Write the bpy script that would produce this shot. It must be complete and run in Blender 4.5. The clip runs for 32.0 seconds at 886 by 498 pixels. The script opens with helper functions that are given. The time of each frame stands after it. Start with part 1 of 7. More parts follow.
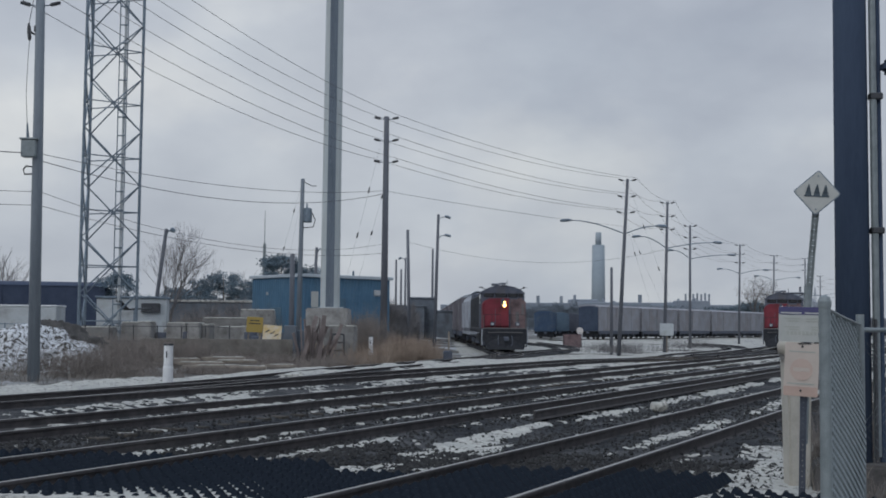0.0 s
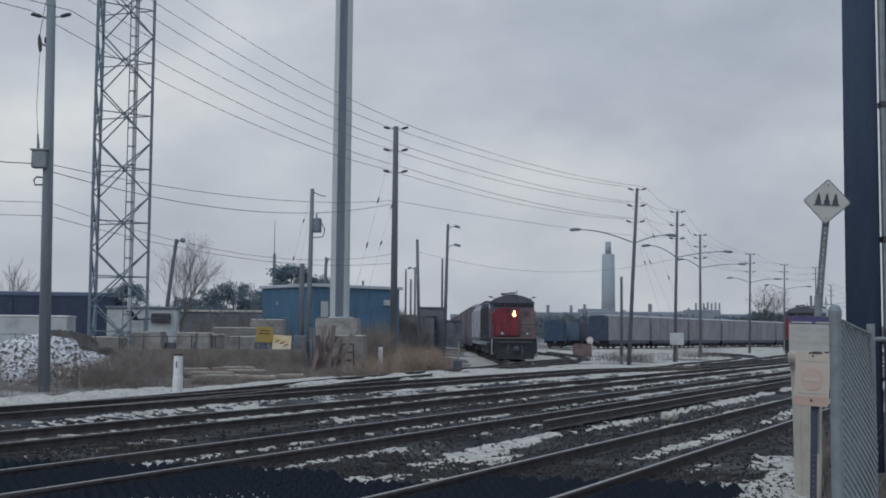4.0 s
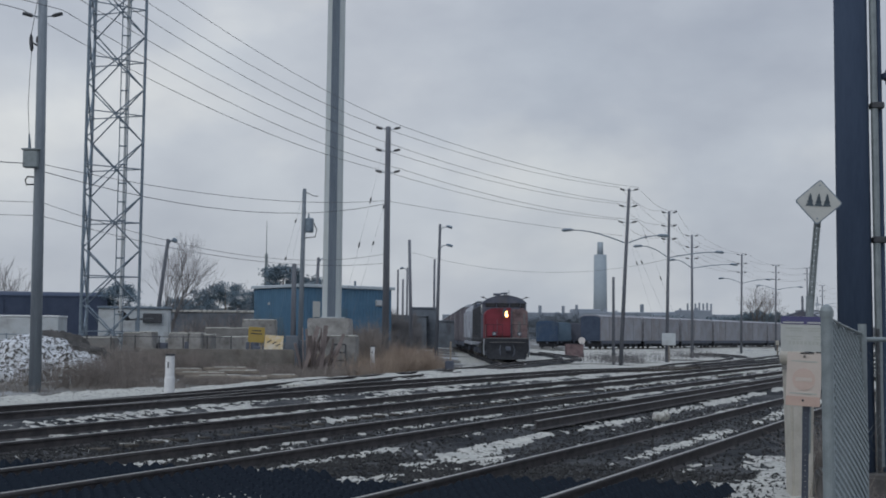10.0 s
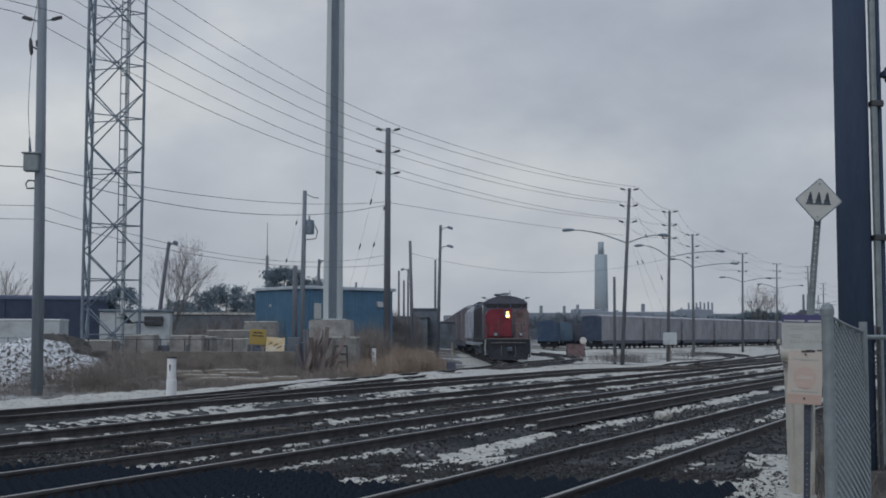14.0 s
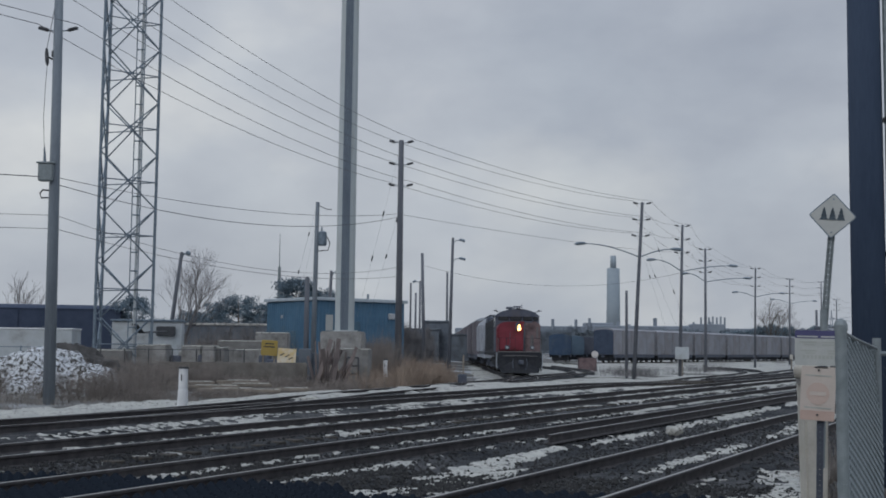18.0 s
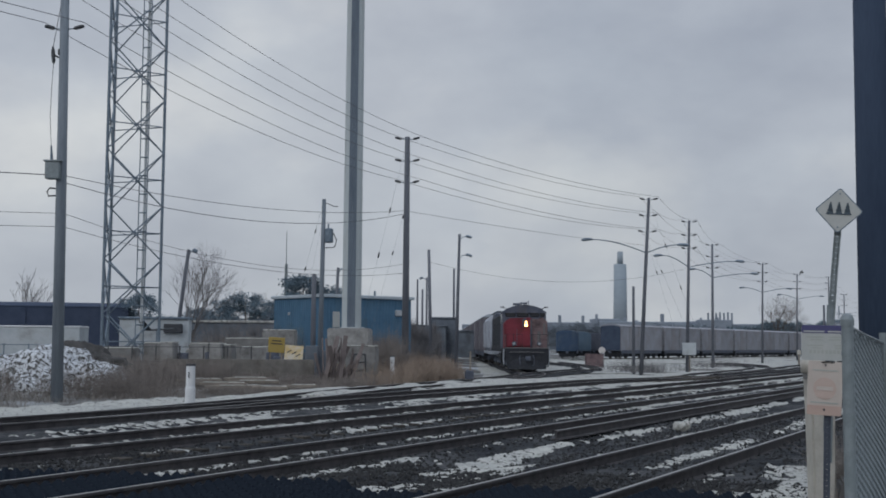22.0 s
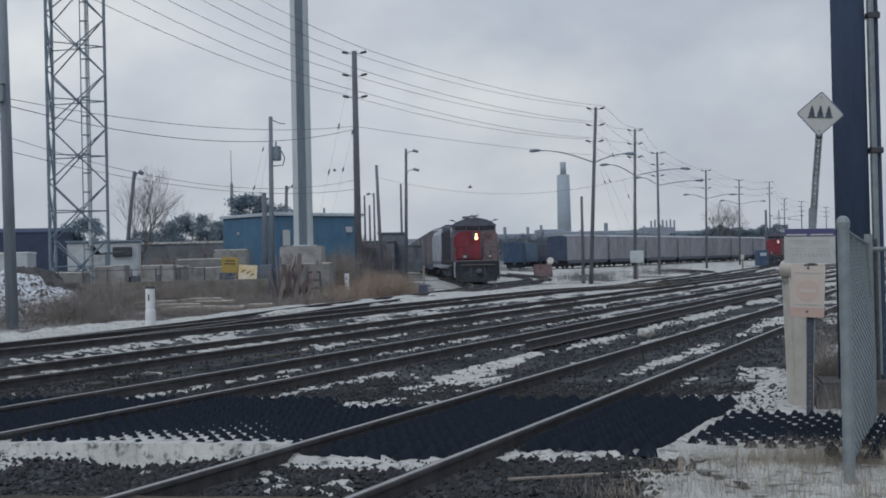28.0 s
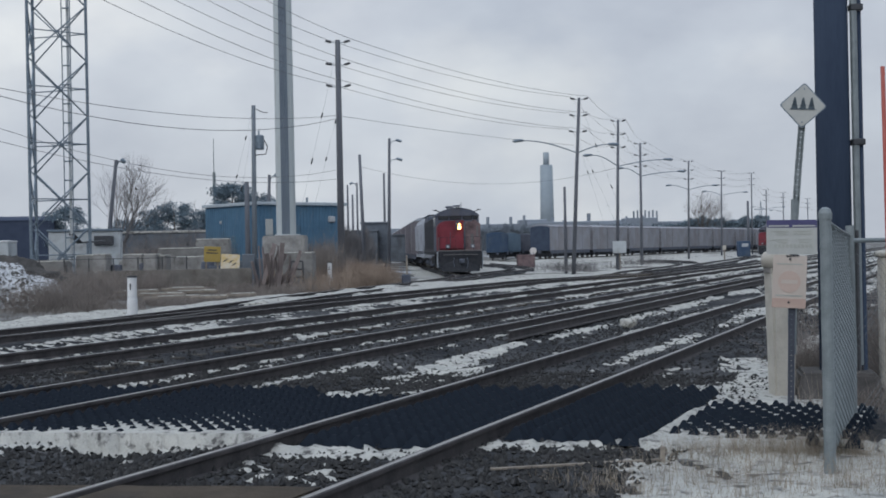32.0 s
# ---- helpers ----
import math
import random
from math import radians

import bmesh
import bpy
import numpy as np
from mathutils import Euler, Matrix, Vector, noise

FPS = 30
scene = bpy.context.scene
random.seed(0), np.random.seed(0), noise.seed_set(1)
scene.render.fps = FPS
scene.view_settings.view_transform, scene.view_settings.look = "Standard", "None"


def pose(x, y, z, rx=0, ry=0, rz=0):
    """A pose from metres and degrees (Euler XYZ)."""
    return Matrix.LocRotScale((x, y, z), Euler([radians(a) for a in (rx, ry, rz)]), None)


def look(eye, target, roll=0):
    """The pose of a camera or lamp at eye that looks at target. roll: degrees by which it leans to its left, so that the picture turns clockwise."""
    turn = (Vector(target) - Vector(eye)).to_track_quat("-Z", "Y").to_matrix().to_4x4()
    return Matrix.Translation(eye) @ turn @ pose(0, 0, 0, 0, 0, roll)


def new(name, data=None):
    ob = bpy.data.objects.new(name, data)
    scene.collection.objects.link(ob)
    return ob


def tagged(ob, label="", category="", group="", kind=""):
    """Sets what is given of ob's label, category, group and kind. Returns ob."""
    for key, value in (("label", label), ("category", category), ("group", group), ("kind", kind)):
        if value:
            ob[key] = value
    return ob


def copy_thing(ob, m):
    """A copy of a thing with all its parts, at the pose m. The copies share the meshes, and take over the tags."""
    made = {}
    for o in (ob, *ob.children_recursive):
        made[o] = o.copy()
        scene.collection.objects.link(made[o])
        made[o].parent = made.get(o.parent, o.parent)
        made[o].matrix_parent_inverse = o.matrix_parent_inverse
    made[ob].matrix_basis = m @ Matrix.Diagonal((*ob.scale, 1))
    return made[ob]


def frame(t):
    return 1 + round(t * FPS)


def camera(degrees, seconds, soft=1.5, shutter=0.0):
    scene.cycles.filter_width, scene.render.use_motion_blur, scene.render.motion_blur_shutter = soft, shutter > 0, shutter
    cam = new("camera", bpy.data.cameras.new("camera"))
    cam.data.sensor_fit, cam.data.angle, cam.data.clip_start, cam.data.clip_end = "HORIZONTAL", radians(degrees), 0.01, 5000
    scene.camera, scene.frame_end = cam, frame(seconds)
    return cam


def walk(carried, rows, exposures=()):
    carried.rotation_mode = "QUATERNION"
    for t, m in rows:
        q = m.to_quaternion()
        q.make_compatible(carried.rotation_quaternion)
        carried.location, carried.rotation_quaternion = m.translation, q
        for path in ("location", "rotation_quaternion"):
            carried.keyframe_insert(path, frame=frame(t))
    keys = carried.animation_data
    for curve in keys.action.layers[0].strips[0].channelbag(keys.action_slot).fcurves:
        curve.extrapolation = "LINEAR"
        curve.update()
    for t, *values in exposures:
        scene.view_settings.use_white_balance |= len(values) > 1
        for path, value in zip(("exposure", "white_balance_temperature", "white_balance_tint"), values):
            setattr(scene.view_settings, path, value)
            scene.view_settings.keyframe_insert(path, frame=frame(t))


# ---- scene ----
cam = camera(41.0, 32.0, soft=1.8)
PATH = [
    (0, 0.000, 0.000, 1.500, -0.000, 3.653, -0.550),
    (0.5, 0.002, 0.001, 1.501, 0.070, 3.361, -0.587),
    (1, 0.001, 0.002, 1.498, 0.156, 3.469, -0.674),
    (1.5, 0.004, 0.003, 1.500, 0.242, 3.609, -0.575),
    (2, 0.003, 0.006, 1.500, 0.287, 3.691, -0.587),
    (2.5, 0.007, 0.008, 1.501, 0.376, 3.815, -0.594),
    (3, 0.008, 0.007, 1.502, 0.422, 3.886, -0.479),
    (3.5, 0.007, 0.010, 1.503, 0.461, 4.011, -0.459),
    (5.5, 0.011, 0.010, 1.504, 0.541, 4.286, -0.523),
    (6, 0.011, 0.011, 1.504, 0.567, 4.352, -0.573),
    (6.5, 0.011, 0.013, 1.504, 0.537, 4.368, -0.509),
    (7, 0.008, 0.014, 1.505, 0.421, 4.317, -0.515),
    (7.5, 0.009, 0.014, 1.498, 0.377, 4.289, -0.484),
    (8, 0.005, 0.013, 1.498, 0.448, 4.255, -0.565),
    (8.5, 0.002, 0.013, 1.499, 0.319, 4.226, -0.646),
    (9, 0.001, 0.012, 1.500, 0.366, 4.191, -0.605),
    (9.5, 0.003, 0.012, 1.500, 0.261, 4.192, -0.592),
    (10, 0.004, 0.009, 1.501, 0.091, 4.130, -0.486),
    (10.5, 0.002, 0.009, 1.502, 0.162, 4.165, -0.497),
    (11, -0.001, 0.007, 1.502, 0.085, 4.077, -0.513),
    (11.5, -0.001, 0.003, 1.502, -0.073, 4.096, -0.432),
    (12, 0.001, -0.002, 1.499, -0.013, 4.163, -0.125),
    (12.5, -0.002, -0.003, 1.497, 0.001, 4.127, -0.140),
    (13, -0.003, -0.004, 1.495, 0.112, 4.143, -0.112),
    (13.5, 0.001, -0.007, 1.495, 0.135, 4.144, -0.131),
    (14, 0.002, -0.009, 1.499, 0.152, 4.173, -0.094),
    (14.5, 0.002, -0.010, 1.499, 0.155, 4.172, -0.089),
    (16.5, -0.002, -0.009, 1.499, 0.498, 4.328, -0.300),
    (17, -0.003, -0.008, 1.501, 0.553, 4.447, -0.430),
    (17.5, -0.004, -0.007, 1.503, 0.549, 4.771, -0.541),
    (18, -0.001, -0.009, 1.500, 0.701, 4.771, -0.595),
    (18.5, -0.001, -0.008, 1.500, 0.738, 4.854, -0.596),
    (19, 0.001, -0.006, 1.502, 0.818, 4.829, -0.531),
    (19.5, 0.000, -0.005, 1.498, 0.776, 4.835, -0.520),
    (20, 0.002, -0.007, 1.497, 0.841, 4.801, -0.453),
    (20.5, 0.003, -0.009, 1.499, 1.026, 4.808, -0.403),
    (21, 0.003, -0.010, 1.501, 0.999, 4.777, -0.461),
    (21.5, 0.002, -0.011, 1.497, 1.059, 4.793, -0.496),
    (22, 0.005, -0.017, 1.496, 1.040, 4.602, -0.403),
    (22.5, 0.008, -0.027, 1.487, 0.883, 4.398, -0.178),
    (23, 0.003, -0.039, 1.484, 0.415, 2.294, -0.012),
    (23.5, -0.003, -0.029, 1.486, -0.407, 1.837, 0.175),
    (24, -0.003, -0.031, 1.485, -0.432, 1.755, 0.176),
    (24.5, -0.003, -0.030, 1.479, -0.443, 1.220, 0.229),
    (26.5, -0.356, 0.047, 1.504, -1.168, 0.781, 1.473),
    (27, -0.385, 0.058, 1.501, -1.560, 0.605, 1.517),
    (27.5, -0.392, 0.063, 1.497, -1.620, 0.530, 1.420),
    (28, -0.392, 0.064, 1.497, -1.608, 0.453, 1.319),
    (28.5, -0.395, 0.065, 1.498, -1.649, 0.169, 1.162),
    (29, -0.398, 0.065, 1.500, -1.656, 0.050, 0.949),
    (29.5, -0.397, 0.066, 1.500, -1.735, -0.001, 0.907),
    (30, -0.400, 0.063, 1.498, -1.817, -0.004, 0.881),
    (30.5, -0.401, 0.062, 1.497, -1.932, -0.047, 0.854),
    (31, -0.400, 0.068, 1.497, -2.133, -0.079, 0.987),
    (31.5, -0.395, 0.071, 1.497, -2.275, -0.037, 1.110),
    (32, -0.397, 0.069, 1.498, -2.436, -0.057, 1.134),
]
walk(cam, [(t, pose(x, y, z, 90 + pitch, roll, yaw)) for t, x, y, z, yaw, pitch, roll in PATH],
     [(0, 0.0), (3.5, 0.0), (9, 0.02), (11.5, -0.02), (12.5, -0.10), (16.5, -0.10), (22.5, -0.08), (23.5, 0.0), (26.5, 0.12), (28, 0.13), (30, 0.22), (32, 0.24)])

# ---- sky and light ----
SUN_UP, SUN_TURN = radians(38), radians(205)
world = bpy.data.worlds.new("world")
scene.world = world
world.use_nodes = True
wn, wl = world.node_tree.nodes, world.node_tree.links
wn.clear()
w_out = wn.new("ShaderNodeOutputWorld")
w_bg = wn.new("ShaderNodeBackground")
w_co = wn.new("ShaderNodeTexCoord")
w_sky = wn.new("ShaderNodeTexSky")
w_sky.sky_type, w_sky.sun_disc = "NISHITA", False
w_sky.sun_elevation, w_sky.sun_rotation = SUN_UP, SUN_TURN
w_sky.air_density, w_sky.dust_density = 1.4, 3.0


def wmap(scale, loc):
    n = wn.new("ShaderNodeMapping")
    n.inputs["Scale"].default_value, n.inputs["Location"].default_value = scale, loc
    wl.new(w_co.outputs["Generated"], n.inputs["Vector"])
    return n


def wnoise(mapping, scale, detail, rough):
    n = wn.new("ShaderNodeTexNoise")
    n.inputs["Scale"].default_value, n.inputs["Detail"].default_value, n.inputs["Roughness"].default_value = scale, detail, rough
    wl.new(mapping.outputs[0], n.inputs["Vector"])
    return n


def wramp(fac, stops):
    n = wn.new("ShaderNodeValToRGB")
    while len(n.color_ramp.elements) < len(stops):
        n.color_ramp.elements.new(0.5)
    for e, (p, c) in zip(n.color_ramp.elements, stops):
        e.position, e.color = p, (*c, 1)
    wl.new(fac, n.inputs["Fac"])
    return n


def wmix(fac, a, b, kind="MIX"):
    n = wn.new("ShaderNodeMix")
    n.data_type, n.blend_type = "RGBA", kind
    if isinstance(fac, float):
        n.inputs[0].default_value = fac
    else:
        wl.new(fac, n.inputs[0])
    wl.new(a, n.inputs[6]), wl.new(b, n.inputs[7])
    return n.outputs[2]


big_cloud = wnoise(wmap((1, 1, 1.7), (0.31, 0.2, 0.1)), 3.4, 5, 0.5)
small_cloud = wnoise(wmap((1, 1, 1.9), (1.7, 0.4, 0.3)), 9.0, 6, 0.55)
c_big = wramp(big_cloud.outputs["Fac"], [(0.33, (0.425, 0.465, 0.530)), (0.52, (0.520, 0.560, 0.615)), (0.68, (0.685, 0.708, 0.718))])
c_small = wramp(small_cloud.outputs["Fac"], [(0.35, (0.94, 0.94, 0.95)), (0.7, (1.06, 1.06, 1.05))])
cloud = wmix(1.0, c_big.outputs[0], c_small.outputs[0], "MULTIPLY")
w_sep = wn.new("ShaderNodeSeparateXYZ")
wl.new(w_co.outputs["Generated"], w_sep.inputs[0])
lift = wramp(w_sep.outputs["Z"], [(0.0, (0.97, 0.97, 0.97)), (0.10, (0.97, 0.97, 0.98)), (0.30, (0.97, 0.97, 0.99)), (1.0, (1.62, 1.76, 1.96))])
cloud = wmix(1.0, cloud, lift.outputs[0], "MULTIPLY")
across = wramp(w_sep.outputs["X"], [(0.20, (1.02, 1.025, 1.03)), (0.36, (1.09, 1.085, 1.07)), (0.48, (1.03, 1.03, 1.03)), (0.59, (0.88, 0.90, 0.93)), (0.78, (0.93, 0.94, 0.96))])
shift = wn.new("ShaderNodeMath")
shift.operation, shift.inputs[1].default_value = "ADD", 0.5
wl.new(w_sep.outputs["X"], shift.inputs[0]), wl.new(shift.outputs[0], across.inputs["Fac"])
cloud = wmix(1.0, cloud, across.outputs[0], "MULTIPLY")
dim = wn.new("ShaderNodeVectorMath")
dim.operation = "SCALE"
dim.inputs["Scale"].default_value = 0.06
wl.new(w_sky.outputs[0], dim.inputs[0])
wl.new(wmix(0.93, dim.outputs[0], cloud), w_bg.inputs["Color"])
w_bg.inputs["Strength"].default_value = 1.0
wl.new(w_bg.outputs[0], w_out.inputs[0])

sun = new("sun", bpy.data.lights.new("sun", "SUN"))
sun.data.energy, sun.data.angle, sun.data.color = 0.7, radians(40), (0.95, 0.97, 1.0)
sun.matrix_world = look((40 * math.sin(SUN_TURN), 40 * math.cos(SUN_TURN), 31), (0, 0, 0))


# ---- materials ----
def material(name, dark, light, rough=0.7, metal=0.0, scale=6.0, fine=60.0, bump=0.3, depth=0.01, stain=None, stain_scale=1.2, stain_at=(0.5, 0.7), vary=0.0, stretch=(1, 1, 1), world_space=False, shine=0.5):
    """Two colours mixed by a coarse and a fine noise, an optional stain of a third colour, and a fine relief."""
    m = bpy.data.materials.new(name)
    m.use_nodes = True
    n, l = m.node_tree.nodes, m.node_tree.links
    b = n["Principled BSDF"]
    b.inputs["Metallic"].default_value = metal
    b.inputs["Specular IOR Level"].default_value = shine
    co = n.new("ShaderNodeTexCoord")
    mp = n.new("ShaderNodeMapping")
    mp.inputs["Scale"].default_value = stretch
    src = co.outputs["Object"]
    if world_space:
        src = n.new("ShaderNodeNewGeometry").outputs["Position"]
    l.new(src, mp.inputs["Vector"])

    def ntex(s, d, r=0.6):
        t = n.new("ShaderNodeTexNoise")
        t.inputs["Scale"].default_value, t.inputs["Detail"].default_value, t.inputs["Roughness"].default_value = s, d, r
        l.new(mp.outputs[0], t.inputs["Vector"])
        return t.outputs["Fac"]

    def mixc(fac, a, c):
        x = n.new("ShaderNodeMix")
        x.data_type = "RGBA"
        l.new(fac, x.inputs[0])
        for s, v in ((6, a), (7, c)):
            if isinstance(v, tuple):
                x.inputs[s].default_value = (*v, 1)
            else:
                l.new(v, x.inputs[s])
        return x.outputs[2]

    def ramp(fac, lo, hi):
        x = n.new("ShaderNodeMapRange")
        x.inputs["From Min"].default_value, x.inputs["From Max"].default_value = lo, hi
        l.new(fac, x.inputs["Value"])
        return x.outputs[0]

    coarse, small = ntex(scale, 5), ntex(fine, 3)
    add = n.new("ShaderNodeMath")
    add.operation = "MULTIPLY_ADD"
    add.inputs[1].default_value = 0.45
    l.new(small, add.inputs[0]), l.new(coarse, add.inputs[2])
    col = mixc(ramp(add.outputs[0], 0.5, 0.95), dark, light)
    if stain:
        col = mixc(ramp(ntex(stain_scale, 7, 0.65), *stain_at), col, stain)
    if vary:
        info = n.new("ShaderNodeObjectInfo")
        hsv = n.new("ShaderNodeHueSaturation")
        mr = n.new("ShaderNodeMapRange")
        mr.inputs["To Min"].default_value, mr.inputs["To Max"].default_value = 1 - vary, 1 + vary
        l.new(info.outputs["Random"], mr.inputs["Value"])
        l.new(mr.outputs[0], hsv.inputs["Value"]), l.new(col, hsv.inputs["Color"])
        col = hsv.outputs["Color"]
    l.new(col, b.inputs["Base Color"])
    rr = n.new("ShaderNodeMapRange")
    rr.inputs["To Min"].default_value, rr.inputs["To Max"].default_value = max(0.02, rough - 0.12), min(1, rough + 0.12)
    l.new(coarse, rr.inputs["Value"])
    l.new(rr.outputs[0], b.inputs["Roughness"])
    if bump:
        bp = n.new("ShaderNodeBump")
        bp.inputs["Strength"].default_value, bp.inputs["Distance"].default_value = bump, depth
        l.new(add.outputs[0], bp.inputs["Height"])
        l.new(bp.outputs[0], b.inputs["Normal"])
    return m


def glow(name, color, strength):
    m = bpy.data.materials.new(name)
    m.use_nodes = True
    b = m.node_tree.nodes["Principled BSDF"]
    b.inputs["Base Color"].default_value = (*color, 1)
    b.inputs["Emission Color"].default_value, b.inputs["Emission Strength"].default_value = (*color, 1), strength
    return m


# bed paler than the loose near stones, imitating haze over the farther ballast
M_BALLAST = material("ballast_stone", (0.03356, 0.03583, 0.04014), (0.1066, 0.1075, 0.11), 0.95, scale=9, fine=34, bump=1.0, depth=0.06, stain=(0.018, 0.021, 0.026), stain_scale=0.5, stain_at=(0.42, 0.62), shine=0.12)
M_STONE = material("loose_stone", (0.01732, 0.01873, 0.02047), (0.06923, 0.06869, 0.06907), 0.95, scale=14, fine=90, bump=0.5, shine=0.12)
M_SOIL = material("winter_soil", (0.085, 0.082, 0.078), (0.165, 0.158, 0.148), 0.95, scale=1.5, fine=20, bump=0.8, depth=0.05, stain=(0.44, 0.46, 0.48), stain_scale=0.09, stain_at=(0.50, 0.62), shine=0.15)
M_SNOW = material("old_snow", (0.3082, 0.3118, 0.2965), (0.4965, 0.4857, 0.4448), 0.9, scale=3, fine=45, bump=0.8, depth=0.03, stain=(0.085, 0.083, 0.082), stain_scale=7.5, stain_at=(0.53, 0.66), shine=0.2)
M_ROAD = material("crossing_asphalt", (0.04284, 0.03428, 0.02592), (0.08425, 0.06791, 0.05184), 0.95, scale=5, fine=70, bump=1.0, depth=0.03, stain=(0.028, 0.027, 0.027), stain_scale=0.9, shine=0.2)
M_RAILSIDE = material("rail_side_rust", (0.04052, 0.0392, 0.04261), (0.08777, 0.08186, 0.08278), 0.85, scale=5, fine=60, bump=0.3, depth=0.004, shine=0.2)
M_RAILTOP = material("rail_head_steel", (0.21, 0.2019, 0.192), (0.36, 0.3497, 0.336), 0.42, metal=0.8, scale=3, fine=60, bump=0.08, depth=0.002)
M_TIE = material("creosoted_timber", (0.02184, 0.02002, 0.0182), (0.0819, 0.0728, 0.0637), 0.95, scale=6, fine=40, bump=0.6, depth=0.01, vary=0.3, shine=0.2)
M_RUBBER = material("navy_rubber", (0.01188, 0.01648, 0.0247), (0.01728, 0.02318, 0.0323), 0.95, scale=12, fine=120, bump=0.1, depth=0.003, shine=0.05)
M_GALV = material("galvanized_steel", (0.1538, 0.1822, 0.1943), (0.2348, 0.2672, 0.2793), 0.55, metal=0.25, scale=9, fine=90, bump=0.1, depth=0.002)
M_LATTICE = material("grey_lattice_steel", (0.109, 0.141, 0.1759), (0.2012, 0.2528, 0.3023), 0.55, metal=0.4, scale=6, fine=60, bump=0.1, depth=0.003)
M_MONO = material("weathered_pale_steel", (0.368, 0.4067, 0.42), (0.496, 0.5395, 0.546), 0.65, metal=0.0, scale=2, fine=40, bump=0.1, depth=0.003, stretch=(1, 1, 0.15), stain=(0.36, 0.38, 0.38), stain_scale=2)
M_CABLE = material("black_cable", (0.025, 0.0275, 0.0325), (0.0625, 0.06625, 0.075), 0.6, scale=10, bump=0.1)
M_WOODPOLE = material("grey_pole_wood", (0.117, 0.1394, 0.1662), (0.2236, 0.2546, 0.2841), 0.88, scale=5, fine=60, bump=0.5, depth=0.01, stretch=(1, 1, 0.08), vary=0.15)
M_FARPOLE = material("dark_pole_wood", (0.0814, 0.0896, 0.1086), (0.1562, 0.1658, 0.1888), 0.9, scale=5, fine=60, bump=0.5, depth=0.01, stretch=(1, 1, 0.08), vary=0.15)
M_TARPOLE = material("tarred_pole", (0.030, 0.046, 0.080), (0.052, 0.074, 0.116), 0.85, scale=4, fine=60, bump=0.4, depth=0.006, stretch=(1, 1, 0.1), shine=0.25)
M_CONC = material("weathered_concrete", (0.1565, 0.1534, 0.1502), (0.3013, 0.2995, 0.2904), 0.9, scale=2.5, fine=50, bump=0.4, depth=0.01, stain=(0.085, 0.078, 0.07), stain_scale=1.6, stain_at=(0.50, 0.75), vary=0.25)
M_LOWWALL = material("brownish_old_concrete", (0.120, 0.112, 0.104), (0.215, 0.200, 0.182), 0.92, scale=2.0, fine=45, bump=0.5, depth=0.012, stain=(0.085, 0.074, 0.062), stain_scale=1.1, stain_at=(0.48, 0.72))
M_CONCDARK = material("dark_concrete", (0.0552, 0.05336, 0.05313), (0.1251, 0.1178, 0.1138), 0.95, scale=4, fine=60, bump=0.5, depth=0.01, shine=0.15)
M_BLUE = material("blue_corrugated_steel", (0.05616, 0.1275, 0.2042), (0.08424, 0.1683, 0.2517), 0.65, scale=1.5, fine=30, bump=0.1, stain=(0.08, 0.125, 0.16), stain_scale=0.6, stain_at=(0.55, 0.8), shine=0.3)
M_BLUEDARK = material("dark_blue_door", (0.05, 0.105, 0.16), (0.065, 0.135, 0.19), 0.6, scale=2, bump=0.05)
M_ROOFEDGE = material("pale_eaves_metal", (0.30, 0.36, 0.40), (0.44, 0.48, 0.52), 0.5, scale=3, bump=0.1)
M_NAVY = material("navy_car_paint", (0.034, 0.048, 0.082), (0.055, 0.070, 0.108), 0.75, scale=1.5, fine=20, bump=0.1, shine=0.2)
M_CREAM = material("cream_fibreglass", (0.378, 0.36, 0.315), (0.504, 0.477, 0.423), 0.6, scale=5, fine=60, bump=0.1, stain=(0.33, 0.29, 0.24), stain_scale=3, stain_at=(0.5, 0.8))
M_WHITE = material("white_paint", (0.5456, 0.5632, 0.5808), (0.6864, 0.6952, 0.704), 0.6, scale=6, fine=50, bump=0.1, stain=(0.45, 0.45, 0.44), stain_scale=2, stain_at=(0.58, 0.85))
M_OFFWHITE = material("dull_white_cladding", (0.35, 0.385, 0.405), (0.48, 0.51, 0.53), 0.6, scale=2, fine=30, bump=0.1, stain=(0.27, 0.28, 0.28), stain_scale=1)
M_SIGNWHITE = material("reflective_sign_white", (0.3594, 0.3754, 0.3631), (0.4312, 0.438, 0.4215), 0.4, scale=8, bump=0.05)
M_SIGNTREE = material("dark_green_symbol", (0.035, 0.055, 0.075), (0.05, 0.075, 0.095), 0.5, bump=0)
M_PURPLE = material("purple_print", (0.04675, 0.045, 0.128), (0.06375, 0.063, 0.16), 0.5, bump=0)
M_PRINT = material("faded_print", (0.32, 0.34, 0.31), (0.39, 0.40, 0.37), 0.6, bump=0)
M_PINK = material("faded_pink_sign", (0.4225, 0.3018, 0.2565), (0.4828, 0.3621, 0.3093), 0.6, scale=5, bump=0.05, stain=(0.48, 0.36, 0.30), stain_scale=3)
M_PINKPALE = material("pale_sign_face", (0.4526, 0.3923, 0.347), (0.513, 0.4526, 0.4074), 0.6, scale=5, bump=0.05)
M_FADEDRED = material("faded_red_print", (0.455, 0.352, 0.305), (0.50, 0.39, 0.34), 0.6, bump=0)
M_RED = material("locomotive_red", (0.150, 0.028, 0.040), (0.215, 0.043, 0.058), 0.7, scale=2, fine=40, bump=0.1, stain=(0.085, 0.03, 0.03), stain_scale=1.2, stain_at=(0.5, 0.8), shine=0.2)
M_REDPOST = material("red_orange_paint", (0.375, 0.078, 0.063), (0.465, 0.13, 0.108), 0.5, scale=5, bump=0.1)
